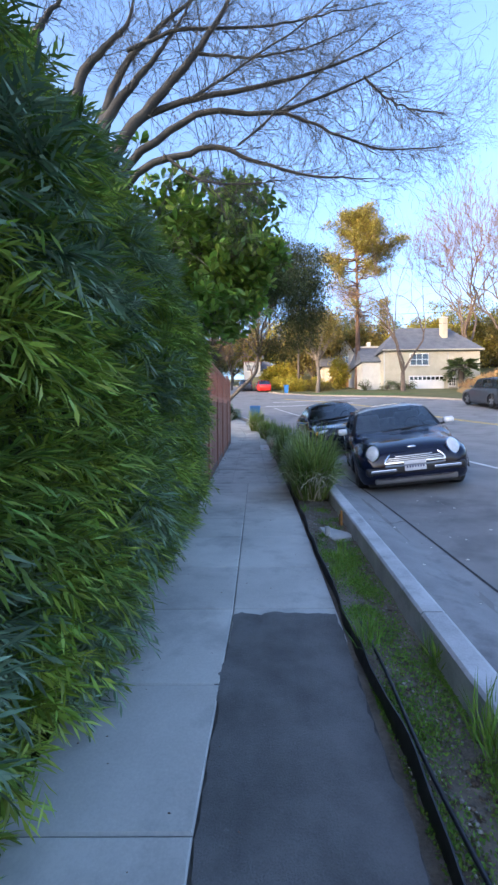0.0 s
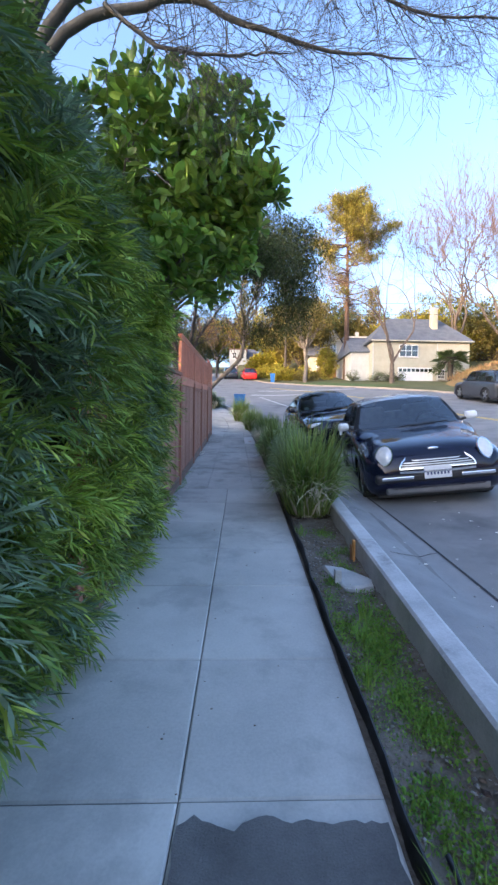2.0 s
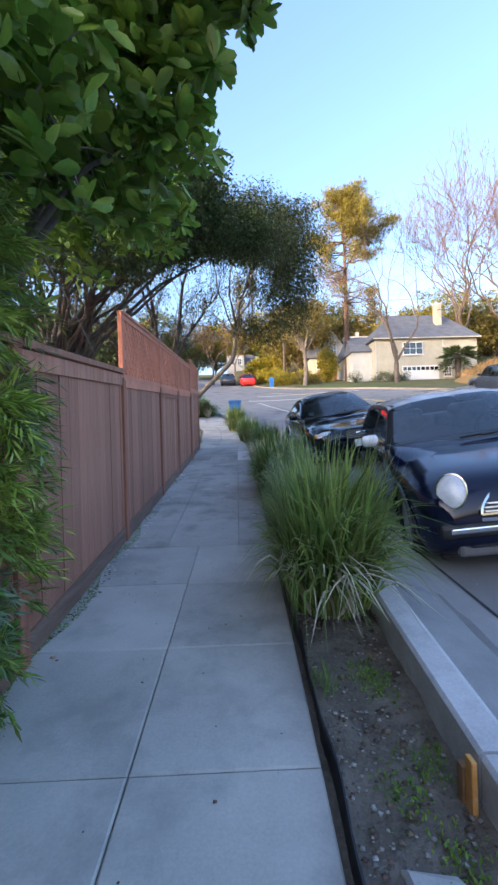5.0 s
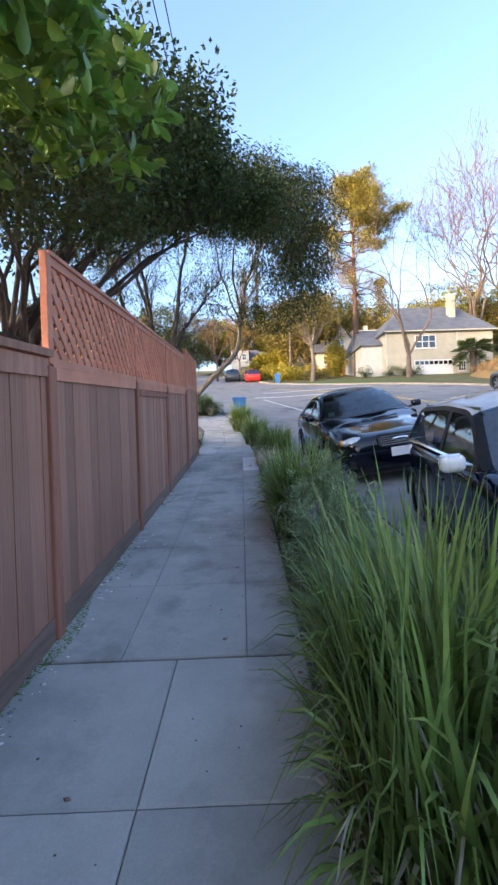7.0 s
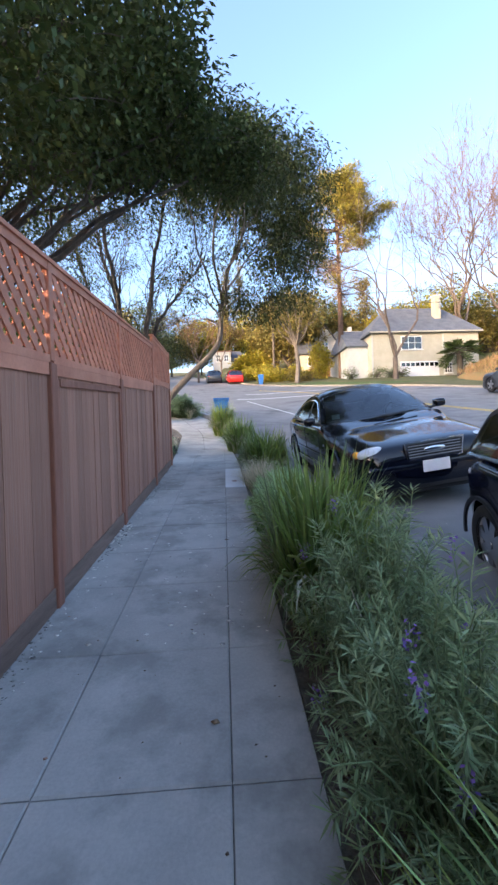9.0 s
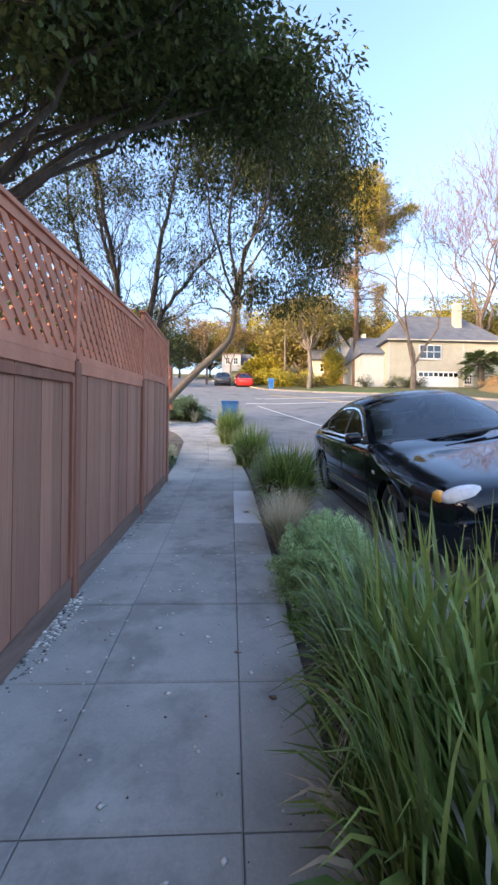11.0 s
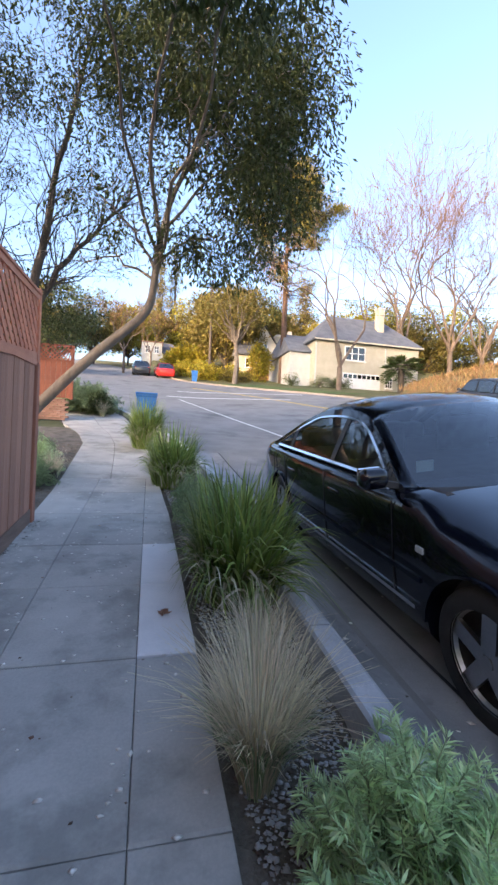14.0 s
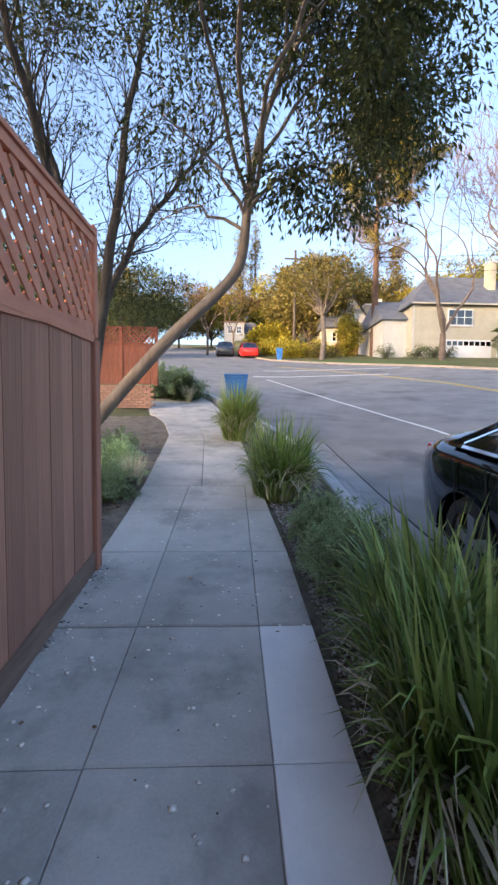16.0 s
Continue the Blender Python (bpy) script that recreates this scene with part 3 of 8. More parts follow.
for a, b in zip(ROWS3, ROWS3[1:]):
    for s0, s1 in ((0, 0.5), (0.5, 1.0)):
        la, ra, lb, rb = (float(lerp_line(q, t)) for t in (a, b) for q in (LEFT, RIGHT))
        w = 0.008 if a > 19 else 0.004
        slab("slab", [(la + (ra - la) * s0 + 0.003, a + w), (la + (ra - la) * s1 - 0.003, a + w), (lb + (rb - lb) * s1 - 0.003, b - w), (lb + (rb - lb) * s0 + 0.003, b - w)], 0.0, 0.10, M["concrete_old"], sidewalk,
             lift=tuple(rng.uniform(-0.006, 0.006, 4)))


def asphalt_patch():
    """The dark repair on the kerb side, with a ragged far edge and crumbling sides."""
    slab("slab", [(float(lerp_line(MIDL, 2.8)) + g, 2.8), (float(lerp_line(RIGHT, 2.8)), 2.8), (float(lerp_line(RIGHT, 3.17)), 3.17 - g), (float(lerp_line(MIDL, 3.17)) + g, 3.17 - g)], 0.0, 0.10, M["concrete"], sidewalk)
    r = np.random.default_rng(8)
    ys = np.linspace(-3.0, 3.09, 120)
    bm = bmesh.new()
    rows = []
    for y in ys:
        lx = lerp_line(MIDL, y) + 0.008 + 0.014 * noise.noise((y * 5, 0, 0)) + r.normal(0, 0.005)
        if 2.35 < y < 2.6:
            lx -= 0.03
        rx = lerp_line(RIGHT, y) - 0.012 + 0.02 * noise.noise((y * 3, 4, 0)) + r.normal(0, 0.006)
        rows.append([bm.verts.new((lx + (rx - lx) * s, y + (0.05 * noise.noise((s * 6, 1, 0)) + 0.02 * noise.noise((s * 21, 2, 0)) if y > 3.0 else 0), z(0, y) + (0.004 if y > 2.7 else -0.002) + 0.010 * math.sin(math.pi * s) + r.normal(0, 0.0015))) for s in np.linspace(0, 1, 27)])
    for p, q in zip(rows, rows[1:]):
        for i in range(26):
            bm.faces.new((p[i], p[i + 1], q[i + 1], q[i]))
    ob = part("asphalt_patch", bm, M["patch"], None, smooth=True)
    return tagged(ob, "dark rough asphalt repair patch in the sidewalk", "asphalt patch", kind="structure")


asphalt_patch()

# planting strip between sidewalk and kerb
def soil_bed(name, left, right, y0, y1, h, label, amp=0.025, dens=12):
    ys = np.linspace(y0, y1, int((y1 - y0) * dens))
    s = np.linspace(0, 1, 15)
    a, b = lerp_line(left, ys), lerp_line(right, ys)
    X = a[:, None] * (1 - s) + b[:, None] * s
    Y = np.repeat(ys[:, None], 15, 1)
    H = Z(X, Y) + h
    for i in range(X.shape[0]):
        for j in range(15):
            H[i, j] += amp * noise.noise((X[i, j] * 6, Y[i, j] * 6, 1.5)) + amp * 0.6 * noise.noise((X[i, j] * 17, Y[i, j] * 17, 4.5))
    i, j = np.meshgrid(np.arange(len(ys) - 1), np.arange(14), indexing="ij")
    f = np.stack([i * 15 + j, i * 15 + j + 1, (i + 1) * 15 + j + 1, (i + 1) * 15 + j], -1).reshape(-1, 4)
    return tagged(link(name, fast(name, (np.stack([X, Y, H], -1).reshape(-1, 3), f), 4), M["soil"], smooth=True), label, "soil", kind="structure")


soil_bed("planting_strip", off(RIGHT, -0.03), off(KERB_IN, 0.02), -4, 24, -0.045, "dark stony soil of the planting strip")
soil_bed("side_bed", [(15.3, -3.2), (24, -4.5)], off(LEFT, 0.02), 15.4, 23, -0.02, "dark soil bed beside the sidewalk")
soil_bed("fence_margin", [(4, -1.0), (16, -1.0)], [(4, -0.79), (16, -0.79)], 4, 15.5, -0.02, "narrow strip of soil under the fence", 0.015)


def kerb(name, line, width, top, y0, y1, step, label, notch=None, depth=0.16, material="kerb"):
    e = thing(name, (0, 0, 0), label, "kerb", kind="structure")
    a = y0
    while a < y1:
        b = min(a + step, y1)
        if notch and a < notch < b:
            b = notch
        gp = 0.006
        n = 4
        ys = np.linspace(a + gp, b - gp, n)
        bm = bmesh.new()
        rings = []
        for y in ys:
            x0 = float(lerp_line(line, y))
            h = top + (0.012 * noise.noise((y * 3, 0, 0)) if width < 0.3 else 0)
            prof = [(0, -depth), (0, h - 0.014), (0.014, h), (width - 0.03, h), (width - 0.008, h - 0.012), (width + 0.015, -depth)]
            zz = z(x0, y)
            rings.append([bm.verts.new((x0 + px, y, zz + pz)) for px, pz in prof])
        for p, q in zip(rings, rings[1:]):
            for i in range(6):
                bm.faces.new((p[i], p[(i + 1) % 6], q[(i + 1) % 6], q[i]))
        bm.faces.new(rings[0])
        bm.faces.new(rings[-1][::-1])
        part("kerb_stone", bm, M[material], e)
        a = b
    return e


kerb("near_kerb", KERB_IN, 0.15, 0.125, -5, 34, 2.62, "pale chipped concrete kerb beside the planting strip", notch=5.22)
kerb("far_kerb", FAR_KERB, 0.15, 0.13, -10, 70, 4.0, "tan kerb on the far side of the road", material="kerb_far")
mk = thing("kerb_marker", (1.0, 5.2, z(1.0, 5.2)), "orange painted wooden stake end at the kerb joint", "kerb marker")
part("stake", cube_bm(-0.006, 0.012, -0.012, 0.03, -0.06, 0.118, 0.003), M["orange"], mk)
part("stake_foot", cube_bm(-0.012, 0.008, 0.034, 0.07, -0.06, 0.07, 0.003), M["deck_wood"], mk, "weathered wooden stake foot")

# black plastic edging, wavy along the strip
def edging(name, y0, y1, dx, hgt, lab, th=0.006, wob=0.02):
    ys = np.linspace(y0, y1, int((y1 - y0) * 14))
    bm = bmesh.new()
    rows = []
    for y in ys:
        x = float(lerp_line(RIGHT, y)) + dx + wob * noise.noise((y * 1.3, 2.0, dx)) + 0.4 * wob * noise.noise((y * 5, 7.0, dx)) + (0.05 * math.exp(-((y - 2.0) / 0.5) ** 2) if hgt > 0.05 else 0)
        h = hgt * (0.8 + 0.35 * noise.noise((y * 2.2, 5.0, 0))) * float(np.interp(y, [1.0, 3.6], [1.7, 1.0]))
        lean = 0.02 * noise.noise((y * 2, 9.0, 0))
        zz = z(x, y)
        rows.append([bm.verts.new(p) for p in ((x, y, zz - 0.08), (x + th, y, zz - 0.08), (x + th + lean, y, zz + h), (x + lean, y, zz + h))])
    for p, q in zip(rows, rows[1:]):
        for i in range(4):
            bm.faces.new((p[i], p[(i + 1) % 4], q[(i + 1) % 4], q[i]))
    return tagged(part(name, bm, M["edging"]), lab, "edging")


edging("lawn_edging", -2.5, 6.6, 0.03, 0.055, "black wavy plastic edging along the sidewalk")
v, f = tubes([(np.array([[float(lerp_line(RIGHT, y)) + 0.13 + 0.03 * noise.noise((y * 1.1, 3, 3)), y, z(0.6, y) + 0.0 + 0.012 * noise.noise((y * 2, 1, 1))] for y in np.linspace(-1.5, 3.0, 40)]), np.full(40, 0.009))], 8)
tagged(link("drip_hose", fast("drip_hose", (v, f), 4), M["edging"], smooth=True), "thin black irrigation hose lying on the soil", "hose")


def flagstone():
    rs = np.random.default_rng(3)
    bm = bmesh.new()
    out = [(-0.16, 0.20), (0.02, 0.17), (0.13, 0.03), (0.22, -0.07), (0.20, -0.17), (0.02, -0.22), (-0.06, -0.20), (-0.12, -0.05)]
    lo = [bm.verts.new((x * 1.04, y * 1.04, -0.03)) for x, y in out]
    md = [bm.verts.new((x, y, 0.035)) for x, y in out]
    hi = [bm.verts.new((x * 0.9, y * 0.9, 0.05 + rs.normal(0, 0.003))) for x, y in out]
    for p, q in ((lo, md), (md, hi)):
        for i in range(8):
            bm.faces.new((p[i], p[(i + 1) % 8], q[(i + 1) % 8], q[i]))
    bm.faces.new(hi)
    bm.faces.new(lo[::-1])
    ob = part("flagstone", bm, M["stone"])
    ob.location, ob.rotation_euler = (0.84, 4.86, z(0.84, 4.86) - 0.055), (0.09, -0.03, 0)
    ob.scale = (0.78, 0.95, 0.8)
    return tagged(ob, "pale broken flagstone lying in the planting strip", "stone")


flagstone()
st = part("pebble_stone", cube_bm(-0.024, 0.026, -0.022, 0.02, -0.02, 0.075, 0.008), M["stone"])
st.location = (0.765, 4.77, z(0.765, 4.77) - 0.012)
tagged(st, "small pale block of stone on the flagstone", "stone")


def scatter(name, n, xf, y0, y1, size, material, label, cat, h, seed, flat=0.5):
    """Loose pieces strewn on a surface: small uneven six-sided lumps or flakes."""
    r = np.random.default_rng(seed)
    ys = r.uniform(y0, y1, n)
    lo, hi = xf(ys)
    xs = lo + (hi - lo) * r.random(n)
    base = np.array([[1, 0, 0], [0, 1, 0], [-1, 0, 0], [0, -1, 0], [0, 0, 1], [0, 0, -1]], float)
    S = size * np.minimum(r.lognormal(0, 0.45, n), 1.7)
    P = base[None] * (S[:, None, None] * r.uniform(0.6, 1.2, (n, 6, 1)))
    P[:, :, 2] *= flat
    a = r.uniform(0, 6.28, n)
    c, s = np.cos(a)[:, None], np.sin(a)[:, None]
    X = P[:, :, 0] * c - P[:, :, 1] * s + xs[:, None]
    Y = P[:, :, 0] * s + P[:, :, 1] * c + ys[:, None]
    H = P[:, :, 2] + Z(xs, ys)[:, None] + h + (S * flat * 0.5)[:, None]
    fs = np.array([[0, 1, 4], [1, 2, 4], [2, 3, 4], [3, 0, 4], [1, 0, 5], [2, 1, 5], [3, 2, 5], [0, 3, 5]])
    f = (np.arange(n)[:, None, None] * 6 + fs[None]).reshape(-1, 3)
    return tagged(link(name, fast(name, (np.stack([X, Y, H], -1).reshape(-1, 3), f), 3), material), label, cat, kind="stuff")


strip = lambda ys: (lerp_line(RIGHT, ys) + 0.06, lerp_line(KERB_IN, ys) - 0.02)
scatter("gravel", 4200, strip, 0.5, 17.5, 0.008, M["pebble"], "loose grey gravel strewn over the planting strip", "gravel", -0.04, 11)
scatter("pale_gravel", 11000, strip, 10.9, 17.6, 0.0085, M["stone"], "pale grey gravel thick around the feather grass", "gravel", -0.036, 21)
scatter("road_grit", 420, lambda ys: (ys * 0 + 1.32, ys * 0 + 3.6), 1.0, 18.0, 0.007, M["pebble"], "grit and small stones on the road", "grit", 0.004, 22, 0.4)
scatter("leaf_litter", 2600, strip, 0.5, 17.5, 0.012, M["mulch"], "brown leaf litter and bark on the strip", "leaf litter", -0.04, 12, 0.22)
scatter("fence_debris", 1500, lambda ys: (ys * 0 - 0.86, ys * 0 - 0.70 + 0.06 * np.sin(ys * 3)), 6.2, 15.4, 0.009, M["pebble"], "grit and dry debris along the foot of the fence", "debris", 0.0, 13, 0.4)
scatter("fence_leaf_litter", 320, lambda ys: (ys * 0 - 0.80, ys * 0 - 0.62), 7.0, 15.4, 0.012, M["petal"], "pale fallen petals gathered along the fence", "petals", 0.0, 14, 0.06)
scatter("fallen_petals", 560, lambda ys: (ys * 0 - 0.78, ys * 0 + 0.58), 9.2, 18.5, 0.0115, M["petal"], "white fallen petals scattered on the sidewalk", "petals", 0.001, 15, 0.06)
scatter("sidewalk_grit", 240, lambda ys: (ys * 0 - 0.7, ys * 0 + 0.5), 1.0, 18.5, 0.005, M["mulch"], "tiny dark grit on the sidewalk", "grit", 0.001, 16, 0.4)
scatter("road_leaves", 160, lambda ys: (ys * 0 + 1.3, ys * 0 + 2.6), 2.0, 18.0, 0.014, M["petal"], "pale dry leaves lying in the gutter", "leaves", 0.006, 17, 0.15)
scatter("fence_moss", 5200, lambda ys: (ys * 0 - 0.81, ys * 0 - 0.70 + 0.05 * np.sin(ys * 5)), 5.6, 8.9, 0.0045, M["weed"], "thin green moss along the fence foot", "moss", 0.0, 23, 0.35)
scatter("petal_drift", 150, lambda ys: (ys * 0 - 0.80, ys * 0 - 0.66), 10.9, 11.5, 0.014, M["petal"], "pale petals drifted against the fence", "petals", 0.001, 24, 0.2)
scatter("dry_leaves", 34, lambda ys: (ys * 0 - 0.78, ys * 0 + 0.95), 6.0, 18.0, 0.012, M["dry_leaf"], "small dry brown leaves on sidewalk and strip", "leaves", 0.002, 25, 0.12)
scatter("bed_litter", 900, lambda ys: (ys * 0 - 2.6, lerp_line(LEFT, ys) - 0.03), 15.6, 20.5, 0.02, M["mulch"], "brown litter on the soil bed", "leaf litter", -0.01, 18, 0.25)


def fallen_leaf(x, y, turn):
    """A curled brown leaf with lobed edges."""
    bm = bmesh.new()
    mid = bm.verts.new((0, 0, 0.004))
    rim = []
    for k in range(14):
        a = 2 * math.pi * k / 14
        rr = 0.050 * (1 if k % 2 else 0.62) * (1.15 if math.cos(a) > 0 else 0.85)
        rim.append(bm.verts.new((rr * math.cos(a), rr * 0.8 * math.sin(a), 0.004 + 0.014 * (k % 3) / 2)))
    for k in range(14):
        bm.faces.new((mid, rim[k], rim[(k + 1) % 14]))
    bmesh.ops.solidify(bm, geom=bm.faces[:], thickness=0.0012)
    ob = part("fallen_leaf", bm, M["dry_leaf"])
    ob.location, ob.rotation_euler = (x, y, z(x, y) + 0.004), (math.atan(SLOPE), 0, turn)
    return tagged(ob, "curled brown leaf lying on the pale slab", "leaf")


fallen_leaf(0.43, 13.52, 0.6)


# ---------------------------------------------------------------- fence
FX = -0.76


def fence():
    e = thing("fence", (0, 0, 0), "weathered redwood board fence topped with salmon lattice", "fence")
    posts = [4.0, 5.95, 7.85, 9.75, 11.48, 13.50, 15.36]
    r = np.random.default_rng(21)
    unit_board = raw("board", *box_data(0, 1))
    unit_board.materials.append(M["board"])
    y, i = 4.05, 0
    while y < 15.30:
        w = 0.138 if i % 3 else 0.150
        near_post = any(abs(y + w / 2 - p) < 0.03 for p in posts)
        b = new("board", unit_board)
        b.parent = e
        top = 1.52 if y < 7.8 else (1.48 if y < 13.5 else 1.585)
        b.location = (FX - 0.022 + r.normal(0, 0.0025), y + 0.002, z(0, y) + 0.10)
        b.scale = (0.022, w - 0.004 - (0.002 if near_post else 0), top - 0.10 + SLOPE * w * 0.5)
        b.rotation_euler = (r.normal(0, 0.002), 0, 0)
        y += w
        i += 1
    for k, p in enumerate(posts):
        raised = p > 13
        top = 1.66 if p < 7 else (2.12 if not raised else 2.2)
        o = part("post", cube_bm(-0.03, 0.022, -0.045, 0.045, -0.05, 1.47 if p > 7 else 1.55, 0.006, 1), M["post"], e)
        o.location = (FX + 0.006, p, z(0, p) + 0.03)
        if p > 7:
            o = part("lattice_post", cube_bm(-0.026, 0.016, -0.028, 0.028, 1.50, top, 0.004, 1), M["lattice"], e, "salmon lattice upright")
            o.location = (FX + 0.006, p, z(0, p) + 0.012)
    kick = [(a, b) for a, b in zip(posts, posts[1:])]
    for a, b in kick:
        sheared_box("kickboard", FX - 0.02, FX + 0.012, a + 0.05, b - 0.05, -0.03, 0.13, M["kickboard"], e, "grey weathered kickboard")
        if a < 7:
            sheared_box("cap_rail", FX - 0.07, FX + 0.035, a, b - 0.003, 1.55, 1.59, M["board"], e)
            sheared_box("top_rail", FX, FX + 0.016, a + 0.03, b - 0.03, 1.44, 1.54, M["board"], e)
            continue
        up = 0.0 if a < 13 else 0.10
        tilt = 0.0 if a < 13 else -0.065
        lo, hi = 1.50 + up, 2.12 + up + (0.05 if up else 0)
        L = b - a

        def zz(yy, h):
            return z(0, yy) + h + tilt * (yy - a)

        sheared_box("bottom_trim", FX - 0.002, FX + 0.014, a + 0.046, b - 0.046, lo - 0.075, lo + 0.004, M["lattice"], e, "salmon trim under the lattice")
        pn = thing("lattice_panel", (0, 0, 0), "salmon red diagonal lattice panel", "lattice panel")
        del pn["label"], pn["category"]
        pn.parent = e
        for (h0, h1) in ((lo, lo + 0.05), (hi - 0.05, hi)):
            vs = [(x, yy, zz(yy, h)) for x in (FX - 0.024, FX + 0.016) for yy in (a + 0.03, b - 0.03) for h in (h0, h1)]
            link("lattice_rail", raw("lattice_rail", vs, [(0, 1, 3, 2), (4, 6, 7, 5), (0, 4, 5, 1), (2, 3, 7, 6), (0, 2, 6, 4), (1, 5, 7, 3)]), M["lattice"], pn)
        vs = [(x, yy, zz(yy, h)) for x in (FX - 0.035, FX + 0.03) for yy in (a, b - 0.002) for h in (hi + 0.001, hi + 0.025)]
        link("lattice_cap", raw("lattice_cap", vs, [(0, 1, 3, 2), (4, 6, 7, 5), (0, 4, 5, 1), (2, 3, 7, 6), (0, 2, 6, 4), (1, 5, 7, 3)]), M["lattice"], pn)
        Hh = hi - lo - 0.08
        pitch = 0.128
        for layer, sg in ((0, 1), (1, -1)):
            c = -Hh
            while c < L + Hh:
                y0, y1 = c, c + Hh * sg
                p0, p1 = np.array([y0, 0.0]), np.array([y1, Hh])
                t0, t1 = 0.0, 1.0
                d = p1[0] - p0[0]
                for lim, sgn in ((0.03, 1), (L - 0.03, -1)):
                    va, vb = (p0[0] - lim) * sgn, (p1[0] - lim) * sgn
                    if va < 0 and vb < 0:
                        t0, t1 = 1, 0
                    elif va < 0:
                        t0 = max(t0, va / (va - vb))
                    elif vb < 0:
                        t1 = min(t1, va / (va - vb))
                if t1 - t0 > 0.06:
                    q0, q1 = p0 + (p1 - p0) * t0, p0 + (p1 - p0) * t1
                    nrm = unit(np.array([-(q1 - q0)[1], (q1 - q0)[0]])) * 0.026
                    x0 = FX - 0.012 + layer * 0.009
                    vs = []
                    for xx in (x0, x0 + 0.008):
                        for q, s in ((q0, 1), (q0, -1), (q1, -1), (q1, 1)):
                            u = q + nrm * s
                            vs.append((xx, a + u[0], zz(a + u[0], lo + 0.04 + u[1])))
                    link("slat", raw("slat", vs, [(0, 1, 2, 3), (7, 6, 5, 4), (0, 4, 5, 1), (1, 5, 6, 2), (2, 6, 7, 3), (3, 7, 4, 0)]), M["lattice"], pn)
                c += pitch
    # frame round the gate-like section and the return at the fence's end
    sheared_box("gate_head", FX + 0.001, FX + 0.02, 9.86, 11.40, 1.36, 1.405, M["post"], e, "reddish gate head trim")
    for yy in (9.81, 11.40):
        sheared_box("gate_stile", FX + 0.001, FX + 0.018, yy + 0.002, yy + 0.035, 0.14, 1.40, M["post"], e)
    xx = FX - 0.06
    while xx > -4.6:
        o = new("board", unit_board)
        o.parent = e
        o.location, o.scale, o.rotation_euler = (xx, 15.34, z(0, 15.34) + 0.05), (0.022, 0.14, 1.55), (0, 0, radians(90))
        xx -= 0.146
    return e


def box_data(a, b):
    v = [(x, y, w) for x in (a, b) for y in (a, b) for w in (a, b)]
    return v, [(0, 1, 3, 2), (4, 6, 7, 5), (0, 4, 5, 1), (2, 3, 7, 6), (0, 2, 6, 4), (1, 5, 7, 3)]


fence()


